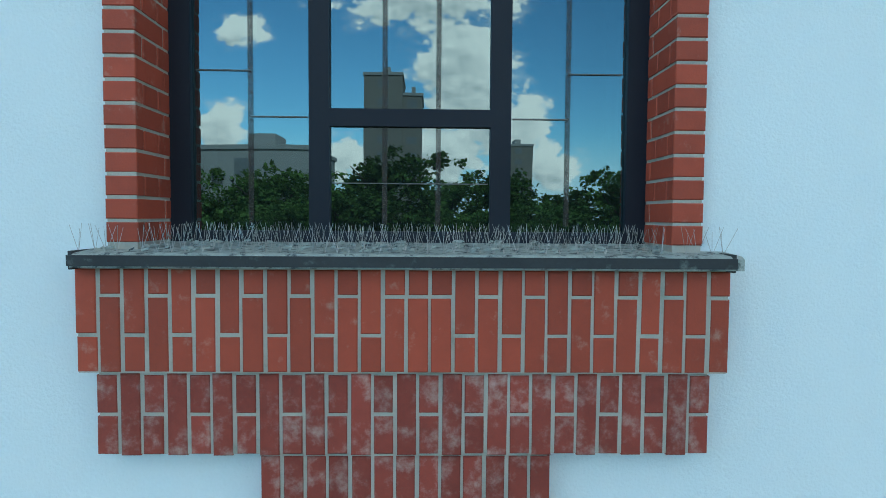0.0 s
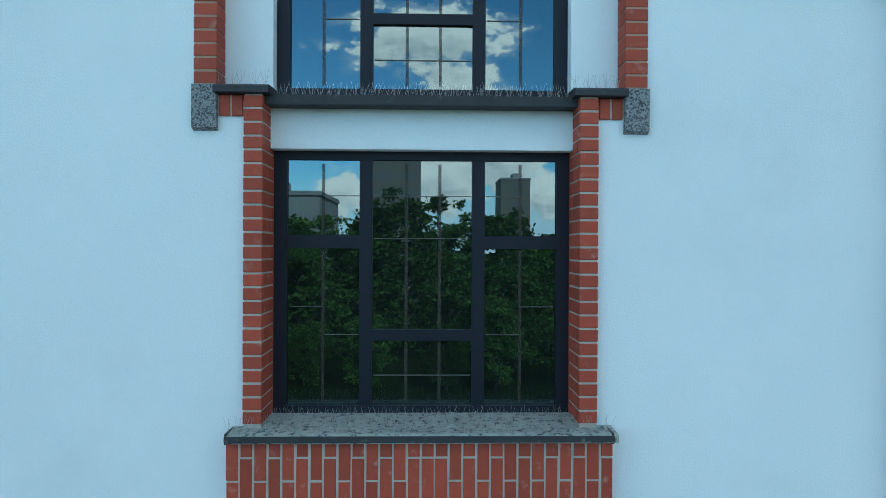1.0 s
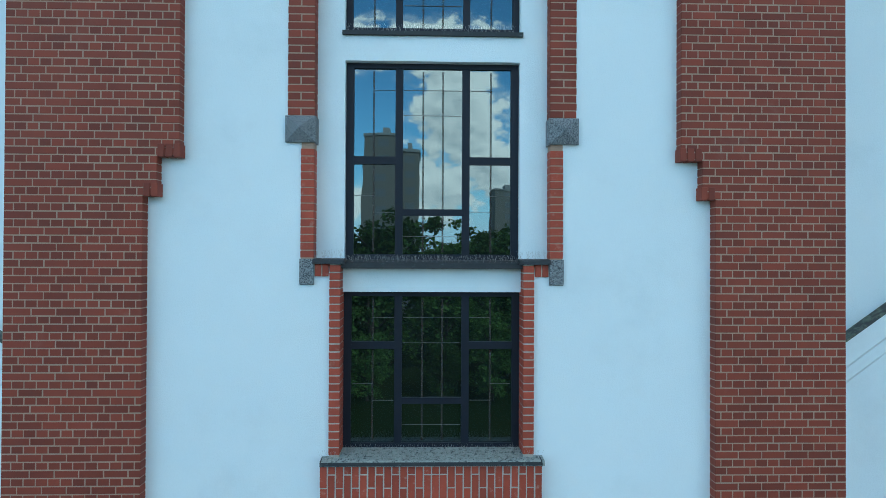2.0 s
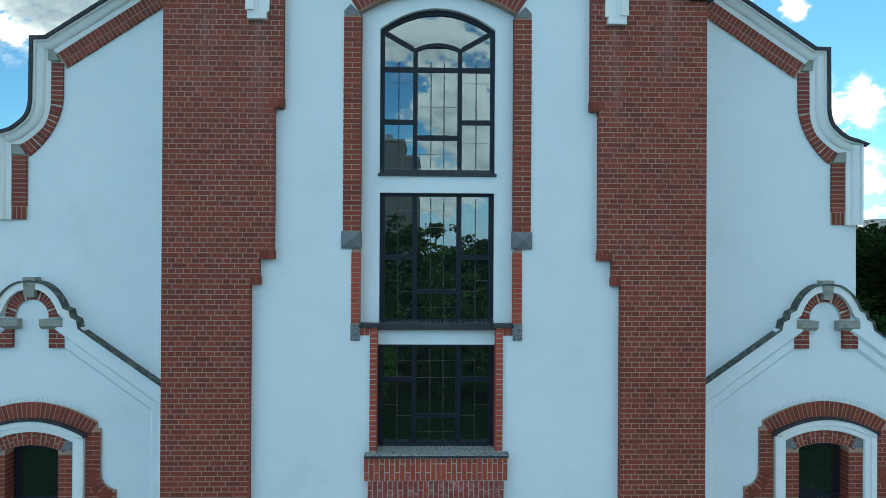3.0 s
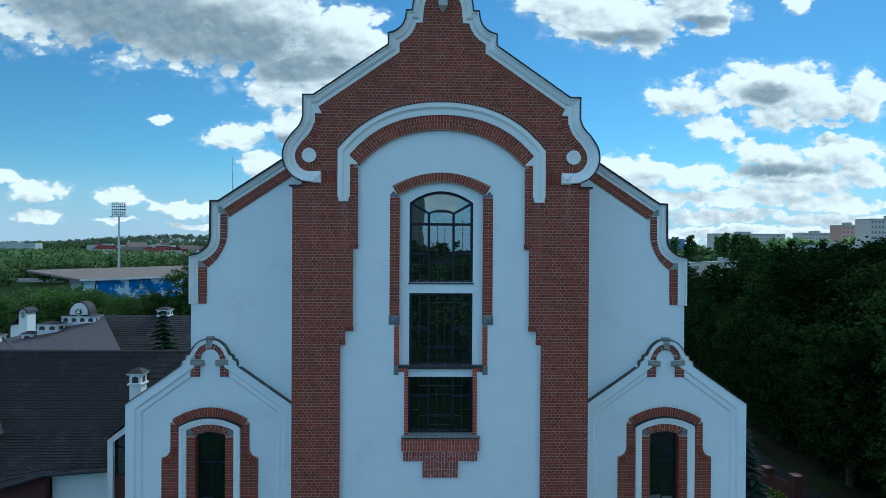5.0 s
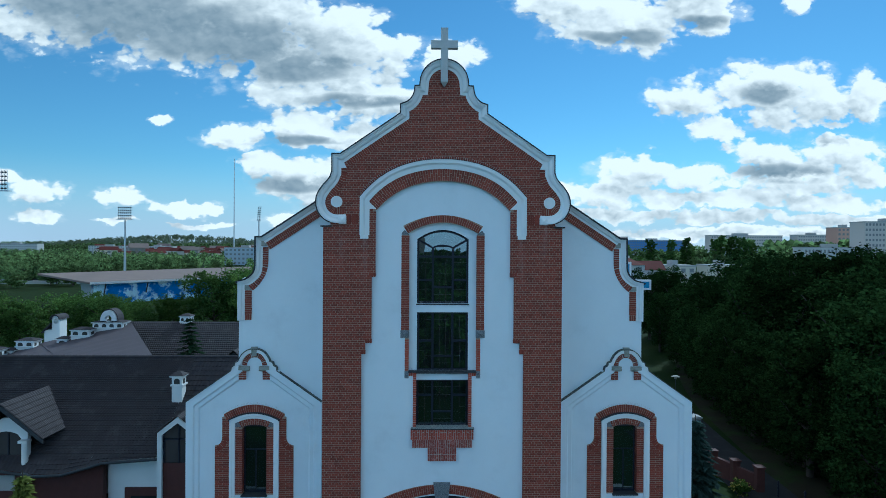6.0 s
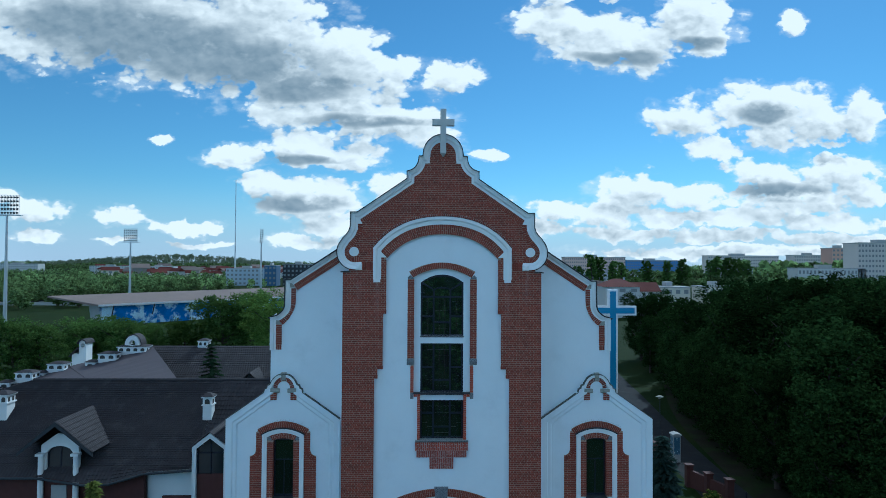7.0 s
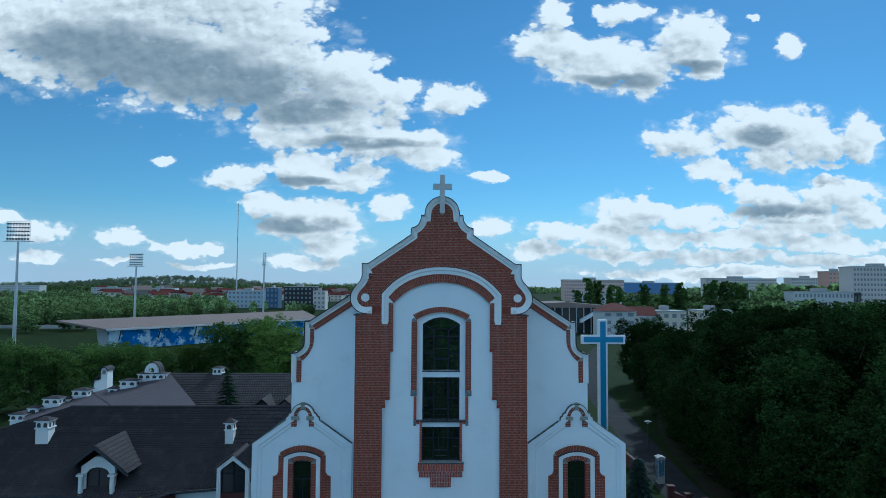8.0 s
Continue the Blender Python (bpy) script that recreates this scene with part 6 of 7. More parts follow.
part("doorway_frame", Shape().box(-15.9, -15.6, 9.1, 9.3, GROUND, 1.9).box(-13.4, -13.1, 9.1, 9.3, GROUND, 1.9).box(-15.6, -13.4, 9.1, 9.3, 1.5, 1.9), M_BRICKWALL, house, "brick door surround")


def dormer(cx, parent):
    front, eave_l, eave_r, top = 8.0, cx - 2.1, cx + 2.1, 6.46
    zb = 4.72
    yb = roof_y(zb)
    tiled("dormer_roof", (cx, front, top), (cx, roof_y(top), top), (eave_r, yb + 0.3, zb), (eave_r, front, zb), parent, "tiled roof of the dormer", 0.30)
    tiled("dormer_roof", (cx, roof_y(top), top), (cx, front, top), (eave_l, front, zb), (eave_l, yb + 0.3, zb), parent, "tiled roof of the dormer", 0.30)
    part("dormer_verge", Shape().slab([(eave_l, zb - 0.02), (cx, top - 0.02), (eave_r, zb - 0.02), (eave_r, zb - 0.22), (cx, top - 0.28), (eave_l, zb - 0.22)][::-1], front - 0.03, front + 0.06), M_FLASH, parent, "dark verge board")
    hole = [(cx - 0.74, 3.3), (cx + 0.74, 3.3), (cx + 0.74, 4.55)] + [(cx + x, 4.95 - 0.27 * (x / 0.74) ** 2) for x in (0.555, 0.37, 0.185, 0, -0.185, -0.37, -0.555)] + [(cx - 0.74, 4.55)]
    part("dormer_front", Shape().slab([(cx - 1.05, 3.15), (cx + 1.05, 3.15), (cx + 1.05, 5.0), (cx + 0.2, 5.62), (cx - 0.2, 5.62), (cx - 1.05, 5.0)], 8.55, 8.8, [hole]), M_HOUSE, parent, "white dormer front with an arched window")
    part("dormer_window", Shape().box(cx - 0.74, cx + 0.74, 8.72, 8.76, 3.3, 4.96), M_DARKGLASS, parent, "dark arched window")
    part("dormer_mullion", Shape().box(cx - 0.03, cx + 0.03, 8.68, 8.72, 3.3, 4.8).box(cx - 0.74, cx - 0.68, 8.68, 8.72, 3.3, 4.6).box(cx + 0.68, cx + 0.74, 8.68, 8.72, 3.3, 4.6), M_FRAME, parent)
    for sg in (-1, 1):
        part("column", Shape().tube((cx + sg * 0.98, 8.42, GROUND), (cx + sg * 0.98, 8.42, 4.45), 0.17, 0.15, 14).box(cx + sg * 0.98 - 0.22, cx + sg * 0.98 + 0.22, 8.2, 8.6, 4.45, 4.58), M_HOUSE, parent, "white round column", smooth=False)
    part("dormer_brick", Shape().box(cx - 1.05, cx + 1.05, 8.60, 8.75, GROUND, 3.15), M_BRICKWALL, parent, "brick panel under the dormer window")
    part("dormer_sill", Shape().box(cx - 0.7, cx + 0.7, 8.48, 8.7, 3.18, 3.28), M_FLASH, parent)


dormer(-21.45, house)
dormer(-30.6, house)
part("plaque", Shape().box(-21.9, -21.05, 8.54, 8.60, 2.0, 2.75), M_CONCRETE, house, "pale stone relief plaque")
# wall gable beside the church
gx = -12.9
part("gable_front", Shape().slab([(gx - 1.0, GROUND), (gx - 1.0, 4.95), (gx, 5.75), (gx + 1.0, 4.95), (gx + 1.0, GROUND), (gx + 0.78, GROUND), (gx + 0.78, 4.85), (gx, 5.45), (gx - 0.78, 4.85), (gx - 0.78, GROUND)][::-1], 8.2, 8.6), M_HOUSE, house, "white gabled frame")
part("gable_window", Shape().slab([(gx - 0.78, 3.4), (gx + 0.78, 3.4), (gx + 0.78, 4.85), (gx, 5.45), (gx - 0.78, 4.85)], 8.45, 8.5), M_DARKGLASS, house, "dark pointed window")
part("gable_mullion", Shape().box(gx - 0.035, gx + 0.035, 8.40, 8.45, 3.4, 5.4).box(gx - 0.78, gx + 0.78, 8.40, 8.45, 4.55, 4.62).box(gx - 0.78, gx - 0.70, 8.40, 8.45, 3.4, 4.86).box(gx + 0.70, gx + 0.78, 8.40, 8.45, 3.4, 4.86), M_FRAME, house)
part("gable_brick", Shape().box(gx - 0.78, gx + 0.78, 8.38, 8.6, GROUND, 3.4), M_BRICKWALL, house, "brick infill")
tiled("gable_roof", (gx, 8.1, 5.82), (gx, roof_y(5.8), 5.82), (gx + 1.12, roof_y(5.0) + 0.2, 4.95), (gx + 1.12, 8.1, 4.95), house, "small tiled gable roof", 0.3)
tiled("gable_roof", (gx, roof_y(5.8), 5.82), (gx, 8.1, 5.82), (gx - 1.12, 8.1, 4.95), (gx - 1.12, roof_y(5.0) + 0.2, 4.95), house, "small tiled gable roof", 0.3)


def chimney(x, y, z0, z1, w, d, parent, holes=2):
    """White chimney with arched smoke openings under a dark hipped cap."""
    b = part("chimney", Shape().box(x - w / 2, x + w / 2, y - d / 2, y + d / 2, z0, z1 - 0.18), M_HOUSE, parent, "white rendered chimney with arched openings")
    part("chimney_collar", Shape().box(x - w / 2 - 0.07, x + w / 2 + 0.07, y - d / 2 - 0.07, y + d / 2 + 0.07, z1 - 0.68, z1 - 0.60).box(x - w / 2 - 0.09, x + w / 2 + 0.09, y - d / 2 - 0.09, y + d / 2 + 0.09, z1 - 0.2, z1 - 0.12), M_HOUSE, b)
    cap = Shape()
    n = 0
    e = 0.13
    cap.v += [(x - w / 2 - e, y - d / 2 - e, z1 - 0.12), (x + w / 2 + e, y - d / 2 - e, z1 - 0.12), (x + w / 2 + e, y + d / 2 + e, z1 - 0.12), (x - w / 2 - e, y + d / 2 + e, z1 - 0.12),
              (x - w * 0.2, y - d * 0.12, z1 + 0.08), (x + w * 0.2, y - d * 0.12, z1 + 0.08), (x + w * 0.2, y + d * 0.12, z1 + 0.08), (x - w * 0.2, y + d * 0.12, z1 + 0.08)]
    cap.f += [(0, 1, 5, 4), (1, 2, 6, 5), (2, 3, 7, 6), (3, 0, 4, 7), (4, 5, 6, 7), (3, 2, 1, 0)]
    part("chimney_cap", cap, M_TILE, b, "dark hipped cap")
    # no holes: flat dark patches stand in for the shade in the openings
    for i in range(holes):
        hx = x + w * ((i + 0.5) / holes - 0.5)
        hw = w / holes * 0.28
        o = [(hx - hw, z1 - 0.58), (hx + hw, z1 - 0.58)] + arc(hx, z1 - 0.40, hw, 0.13, 0, 180, 6)
        part("smoke_opening", Shape().slab(o, y - d / 2 - 0.006, y - d / 2 + 0.05), M_SHADE_DARK, b)
    for i in range(max(1, round(d / w * holes))):
        k2 = max(1, round(d / w * holes))
        hy = y + d * ((i + 0.5) / k2 - 0.5)
        o = Shape().box(x + w / 2 - 0.05, x + w / 2 + 0.006, hy - d / k2 * 0.25, hy + d / k2 * 0.25, z1 - 0.58, z1 - 0.32)
        part("smoke_opening", o, M_SHADE_DARK, b)
    return b


chimney(-26.6, 11.6, 5.4, 7.42, 0.84, 0.8, house, 2)
chimney(-14.1, 11.5, 5.3, 7.30, 0.54, 0.6, house, 1)

# ---- rear house with the row of chimneys ----
rear = thing("rear_house", (-28, 34, GROUND), "rear house with purple-brown tiled roof and white chimneys", "house")
tiled("roof_slope", (-28.0, 36.0, 7.1), (-9.0, 36.0, 7.1), (-9.0, 27.5, 2.6), (-22.0, 27.5, 2.6), rear, "dark tiled roof")
tiled("roof_slope", (-9.0, 36.02, 7.1), (-28.0, 36.02, 7.1), (-33.0, 44.0, 2.4), (-9.0, 44.0, 2.4), rear, "dark tiled roof")
# lit copy of the roof tile: the slope's sheen is put into the colour
M_TILE_LIT = material("tile_lit", (0.066, 0.052, 0.060), 0.7, 0.2, 0.8, 14, 0.2, bump_size=0.02)
tiled("roof_slope", (-28.0, 36.0, 7.12), (-21.2, 25.0, 5.72), (-31.0, 21.5, 4.2), (-41.5, 31.0, 3.7), rear, "smooth tiled slope, its sheen painted as lighter purple-brown", 6.0, 2.4, M_TILE_LIT)
part("wall", Shape().box(-40, -9, 29.0, 29.4, GROUND, 2.9).box(-33, -9, 43, 43.4, GROUND, 2.6), M_HOUSE, rear, "white rendered wall")
for x, y, z0, z1, w, d, h in ((-29.2, 34.9, 5.4, 7.35, 2.7, 1.3, 4), (-30.9, 33.4, 5.2, 6.85, 1.6, 1.1, 2), (-32.3, 33.0, 4.9, 6.1, 0.9, 0.9, 1), (-35.4, 33.0, 4.0, 5.95, 1.5, 1.2, 2), (-36.5, 32.2, 3.6, 5.2, 0.8, 0.8, 1),
                              (-37.2, 31.2, 3.4, 5.45, 1.5, 1.2, 2), (-38.4, 30.2, 3.0, 4.7, 0.9, 0.9, 1), (-39.2, 29.2, 2.6, 4.3, 1.3, 1.0, 2), (-22.9, 36.2, 6.0, 7.75, 0.9, 1.0, 2)):
    chimney(x, y, z0, z1, w, d, rear, h)
# the round-headed gable and the small belfry
part("lunette", Shape().slab(arc(-29.2, 7.35, 0.72, 0.95, 0, 180, 12), 34.3, 35.0, [arc(-29.2, 7.55, 0.30, 0.30, 0, 345, 15)]), M_HOUSE, rear, "white round-headed dormer gable")
part("lunette_roof", Shape().sweep(arc(-29.2, 7.35, 0.80, 1.03, 180, 0, 12), [(-0.03, 35.6), (-0.03, 34.45), (0.03, 34.45), (0.03, 35.6)]), M_TILE, rear, "rounded dark roof")
part("belfry", Shape().box(-36.2, -34.8, 36.6, 37.8, 4.4, 6.2).slab([(-35.5, 6.2), (-34.8, 6.2), (-34.8, 7.2)] + arc(-35.15, 7.2, 0.35, 0.35, 20, 160, 7) + [(-35.5, 7.2)], 36.6, 37.8, [arc(-35.15, 7.05, 0.2, 0.26, 0, 345, 15)]), M_HOUSE, rear, "white stepped parapet with a small round-headed top")
part("belfry_cap", Shape().sweep(arc(-35.15, 7.2, 0.43, 0.43, 180, 0, 8), [(-0.04, 38.0), (-0.04, 36.4), (0.06, 36.4), (0.06, 38.0)]).slab([(-36.35, 5.9), (-35.52, 6.75), (-35.52, 6.9), (-36.45, 5.98)], 36.4, 38.0), M_TILE, rear, "dark cap")
for dx2 in (-16.6, -14.4):
    tiled("dormer_roof", (dx2, 29.6, 5.5), (dx2, 33.0, 5.5), (dx2 + 1.0, 31.5, 4.6), (dx2 + 1.0, 29.6, 4.6), rear, "tiled dormer", 0.3)
    tiled("dormer_roof", (dx2, 33.0, 5.5), (dx2, 29.6, 5.5), (dx2 - 1.0, 29.6, 4.6), (dx2 - 1.0, 31.5, 4.6), rear, "tiled dormer", 0.3)
    part("dormer_window", Shape().slab([(dx2 - 0.8, 3.9), (dx2 + 0.8, 3.9), (dx2 + 0.8, 4.65), (dx2, 5.35), (dx2 - 0.8, 4.65)], 29.7, 29.8), M_DARKGLASS, rear, "dark dormer window")

# ---- by the lane ----
xc = thing("monument_cross", (19.4, 40.0, GROUND), "tall free-standing cross with blue panels and white edges", "cross")
part("cross_body", Shape().slab([(18.88, GROUND), (19.92, GROUND), (19.92, 9.97), (21.94, 9.97), (21.94, 10.98), (19.92, 10.98), (19.92, 12.75), (18.88, 12.75), (18.88, 10.98), (16.98, 10.98), (16.98, 9.97), (18.88, 9.97)], 39.7, 40.3), M_WHITEMETAL, xc, "white cross body")
part("cross_inlay", Shape().slab([(19.08, GROUND + 0.3), (19.72, GROUND + 0.3), (19.72, 10.17), (21.74, 10.17), (21.74, 10.78), (19.72, 10.78), (19.72, 12.55), (19.08, 12.55), (19.08, 10.78), (17.18, 10.78), (17.18, 10.17), (19.08, 10.17)], 39.685, 39.75), M_BLUE, xc, "blue glazed panel")

booth = thing("advertising_booth", (21.5, 28.0, GROUND), "upright display booth with white roof and blue posters", "booth")
part("booth_body", Shape().box(21.18, 21.82, 27.6, 28.3, GROUND, GROUND + 2.35), M_CONCRETE, booth, "pale grey body")
part("booth_poster", Shape().box(21.24, 21.76, 27.585, 27.6, GROUND + 0.7, GROUND + 2.2), M_POSTER, booth, "blue and white poster panel")
part("booth_poster", Shape().box(21.165, 21.18, 27.66, 28.24, GROUND + 0.3, GROUND + 2.2), M_POSTER, booth, "blue and white poster panel")
part("booth_roof", Shape().ngon_prism([(21.1, 27.5, GROUND + 2.35), (21.9, 27.5, GROUND + 2.35), (21.9, 27.5, GROUND + 2.45), (21.5, 27.5, GROUND + 2.56), (21.1, 27.5, GROUND + 2.45)], (0, 0.9, 0)), M_CONCRETE, booth, "pale roof")

lamp = thing("park_lamp", (24.2, 39.0, GROUND), "grey park lamp with a flat round head", "lamp")
part("pole", Shape().tube((24.2, 39, GROUND), (24.2, 39, GROUND + 3.2), 0.06, 0.045, 8), M_FLASH, lamp)
part("shade", Shape().tube((24.2, 39, GROUND + 3.2), (24.2, 39, GROUND + 3.42), 0.13, 0.13, 12).tube((24.2, 39, GROUND + 3.42), (24.2, 39, GROUND + 3.52), 0.42, 0.2, 14), M_STONE, lamp, "pale flat shade")

gwall = thing("garden_wall", (20.9, 20.0, GROUND), "low red brick garden wall with stone-capped piers", "wall")
a, b = Vector((20.06, 21.6)), Vector((21.75, 18.4))
for i, f in enumerate((0.0, 0.5, 1.0)):
    p = a.lerp(b, f)
    pier = part("pier", Shape().box(p.x - 0.25, p.x + 0.25, p.y - 0.25, p.y + 0.25, GROUND, GROUND + (1.65, 1.5, 1.55)[i]), M_BRICKWALL, gwall, "brick pier")
    part("pier_cap", Shape().box(p.x - 0.31, p.x + 0.31, p.y - 0.31, p.y + 0.31, GROUND + (1.65, 1.5, 1.55)[i], GROUND + (1.75, 1.6, 1.68)[i]), M_BRICKWALL, pier)
wl = Shape()
d2 = (b - a).normalized()
n2 = Vector((d2.y, -d2.x)) * 0.13
wl.ngon_prism([(a.x + n2.x, a.y + n2.y, GROUND), (b.x + n2.x, b.y + n2.y, GROUND), (b.x + n2.x, b.y + n2.y, GROUND + 1.05), (a.x + n2.x, a.y + n2.y, GROUND + 1.35)], (-2 * n2.x, -2 * n2.y, 0))
part("wall_panel", wl, M_BRICKWALL, gwall, "red brick panel")
g2 = thing("garden_wall", (20.5, 33.0, GROUND), "dark red garden wall running along the lane", "wall")
part("wall_panel", Shape().box(20.0, 20.3, 28.3, 35.0, GROUND, GROUND + 1.3), M_BRICKWALL, g2)
for x, y in ((22.5, 17.4), (23.2, 15.6)):
    bol = thing("bollard", (x, y, GROUND), "dark iron bollard beside the lane", "bollard", "bollards by the lane")
    part("post", Shape().tube((x, y, GROUND), (x, y, GROUND + 0.95), 0.07, 0.06, 8).tube((x, y, GROUND + 0.95), (x, y, GROUND + 1.08), 0.10, 0.03, 8), M_FRAME, bol)


def bush(x, y, r, h, mat, seed, label, extra=None):
    rng = np.random.default_rng(seed)
    ob = thing("bush", (x, y, GROUND), label, "bush")
    c = tagged(new("foliage", crown_mesh("foliage", mat, rng, 46, 40, 0.16, (r, r, h / 2, h / 2), 0, 0.4)))
    c.parent = ob
    part("stem", Shape().tube((x, y, GROUND), (x, y, GROUND + h * 0.6), 0.04, 0.02, 6), M_BARK, ob)
    if extra is not None:
        e = tagged(new("blossom", crown_mesh("blossom", extra, rng, 26, 9, 0.10, (r, r, h / 2, h / 2 + 0.05), 0, 0.85)))
        e.parent = ob


bush(20.3, 18.0, 0.65, 0.9, M_LEAF_LIGHT, 51, "flowering yellow-green bush by the wall", M_FLOWER)
bush(14.5, 4.6, 1.1, 1.3, M_LEAF, 52, "low green shrub beside the church")
bush(16.4, 8.8, 1.2, 1.4, M_LEAF, 53, "low green shrub beside the church")
bush(13.8, 24.0, 1.0, 2.2, M_LEAF, 54, "dark green shrub along the church wall")

# ---- stadium ----
stand = thing("stadium_stand", (-70, 175, GROUND), "long stadium stand with sheet roof and blue mural wall", "stadium")
FL, BL, FR, BR = Vector((-88.6, 145, 4.0)), Vector((-103, 146.5, 6.2)), Vector((-40, 205, 4.0)), Vector((-48, 213, 6.6))
s = Shape()
s.v += [tuple(p) for p in (FL, FR, BR, BL)] + [tuple(p - Vector((0, 0, 0.5))) for p in (FL, FR, BR, BL)]
s.f += [(0, 1, 2, 3), (7, 6, 5, 4), (0, 4, 5, 1), (1, 5, 6, 2), (2, 6, 7, 3), (3, 7, 4, 0)]
part("stand_roof", s, M_SHEET, stand, "grey-brown sheet roof")
fw = (FR - FL).normalized()
inn = Vector((-fw.y, fw.x, 0))
p0, p1 = FL + fw * 1.0 + inn * 1.2, FR + inn * 1.2
part("mural_wall", Shape().ngon_prism([(p0.x, p0.y, GROUND), (p1.x, p1.y, GROUND), (p1.x, p1.y, 3.3), (p0.x, p0.y, 3.3)], tuple(inn * 0.4)), M_MURAL, stand, "blue painted wall with white figures")
part("stand_end", Shape().ngon_prism([(p0.x, p0.y, GROUND), (p0.x, p0.y, 3.4), (p0.x + inn.x * 7.5, p0.y + inn.y * 7.5, 5.2), (p0.x + inn.x * 5.0, p0.y + inn.y * 5.0, GROUND)], tuple(fw * 0.4)), M_CONCRETE, stand, "grey concrete end wall")
fascia = Shape()
fascia.ngon_prism([tuple(FL), tuple(FR), tuple(FR + Vector((0, 0, -0.55))), tuple(FL + Vector((0, 0, -0.55)))], tuple(-inn * 0.12))
part("fascia", fascia, M_WHITEMETAL, stand, "pale edge fascia")
for i in range(7):
    p = FL + fw * (4 + i * 11.5) - inn * 0.2
    part("bracket", Shape().tube((p.x, p.y, 3.5), (p.x + inn.x * 1.2, p.y + inn.y * 1.2, 0.5), 0.16, 0.16, 6), M_FLASH, stand)


def floodlight(x, y, top, w, h, lamps, lean=0.0):
    ob = thing("floodlight_mast", (x, y, GROUND), "tall pale steel floodlight mast with lamp grid", "floodlight", "stadium floodlights")
    part("mast", Shape().tube((x, y, GROUND), (x, y, top - h), 0.55, 0.28, 12), M_PALE_STEEL, ob)
    hd = Shape()
    cols, rows = lamps
    for r in range(rows + 1):
        z = top - h + h * r / rows
        hd.box(x - w / 2, x + w / 2, y - 0.06 + lean * r * 0.3, y + 0.06 + lean * r * 0.3, z - 0.06, z + 0.06)
    for c in range(cols + 1):
        px = x - w / 2 + w * c / cols
        hd.tube((px, y, top - h), (px, y + lean * rows * 0.3, top), 0.05, 0.05, 5)
    hd.box(x - w * 0.62, x + w * 0.62, y - 0.5, y + 0.5, top - h - 0.3, top - h - 0.1)
    head = part("lamp_rack", hd, M_PALE_STEEL, ob, "steel lamp rack")
    for r in range(rows):
        for c in range(cols):
            px, pz = x - w / 2 + w * (c + 0.5) / cols, top - h + h * (r + 0.5) / rows
            part("lamp_unit", Shape().tube((px, y - 0.35 + lean * r * 0.3, pz - 0.1), (px, y + 0.15 + lean * r * 0.3, pz), w / cols * 0.36, w / cols * 0.22, 8), M_FLASH, head)


floodlight(-121.0, 157.0, 34.5, 6.8, 5.6, (8, 5))
floodlight(-119.4, 230.0, 28.9, 5.4, 5.2, (7, 5))
floodlight(-80.2, 280.0, 32.0, 1.6, 6.4, (2, 6), 0.8)
aerial = thing("radio_mast", (-188, 600, GROUND), "slender lattice radio mast far off", "mast")
part("lattice", Shape().tube((-188, 600, GROUND), (-188, 600, 97), 0.75, 0.35, 4), M_PALE_STEEL, aerial)


# ---- buildings in the distance ----
def block(x, y, w, d, h, wall, label, storeys, bays, turn=0.0, roof=None, name="apartment_block", group="", hip=False):
    ob = thing(name, (0, 0, 0), label, "building", group)
    part("wall", Shape().box(-w / 2, w / 2, 0, d, 0, h), wall, ob)
    if roof is None:
        part("roof", Shape().box(-w / 2 - 0.2, w / 2 + 0.2, -0.2, d + 0.2, h, h + 0.5).box(-w * 0.15, w * 0.05, d * 0.3, d * 0.7, h + 0.5, h + 2.2), M_CONCRETE, ob, "flat roof with parapet")
    elif hip:
        rf = Shape()
        rf.v += [(-w / 2 - 0.5, -0.5, h), (w / 2 + 0.5, -0.5, h), (w / 2 + 0.5, d + 0.5, h), (-w / 2 - 0.5, d + 0.5, h), (-w * 0.12, d / 2, h + 2.6), (w * 0.12, d / 2, h + 2.6)]
        rf.f += [(0, 1, 5, 4), (1, 2, 5), (2, 3, 4, 5), (3, 0, 4), (3, 2, 1, 0)]
        part("roof", rf, roof, ob, "dark red hipped roof")
        part("chimney", Shape().box(w * 0.2, w * 0.2 + 0.6, d * 0.55, d * 0.55 + 0.5, h + 0.8, h + 3.0), wall, ob)
    else:
        part("roof", Shape().ngon_prism([(-w / 2 - 0.4, -0.4, h), (-w / 2 - 0.4, d + 0.4, h), (-w / 2 - 0.4, d / 2, h + d * 0.32)], (w + 0.8, 0, 0)), roof, ob, "pitched roof")
    bw, sh = w / bays, h / storeys
    for r in range(storeys):
        for c in range(bays):
            px, pz = -w / 2 + bw * (c + 0.5), sh * (r + 0.32)
            if storeys * bays <= 80:
                part("window", Shape().box(px - min(bw * 0.26, 1.0), px + min(bw * 0.26, 1.0), -0.03, 0.1, pz, pz + sh * 0.46), M_FARPANE, ob)
    if storeys * bays > 80:
        s = Shape()
        for r in range(storeys):
            for c in range(bays):
                px, pz = -w / 2 + bw * (c + 0.5), sh * (r + 0.32)
                s.box(px - bw * 0.28, px + bw * 0.28, -0.03, 0.1, pz, pz + sh * 0.46)
        part("window_grid", s, M_FARPANE, ob, "rows of small dark windows", kind="stuff")
    ob.matrix_basis = pose(x, y, GROUND, 0, 0, turn)
    ORIGIN[ob] = Vector((x, y, GROUND))
    return ob


def paint(name, c):
    return material(name, c, 0.9, 0.06, 0.05, 2, 0.0)


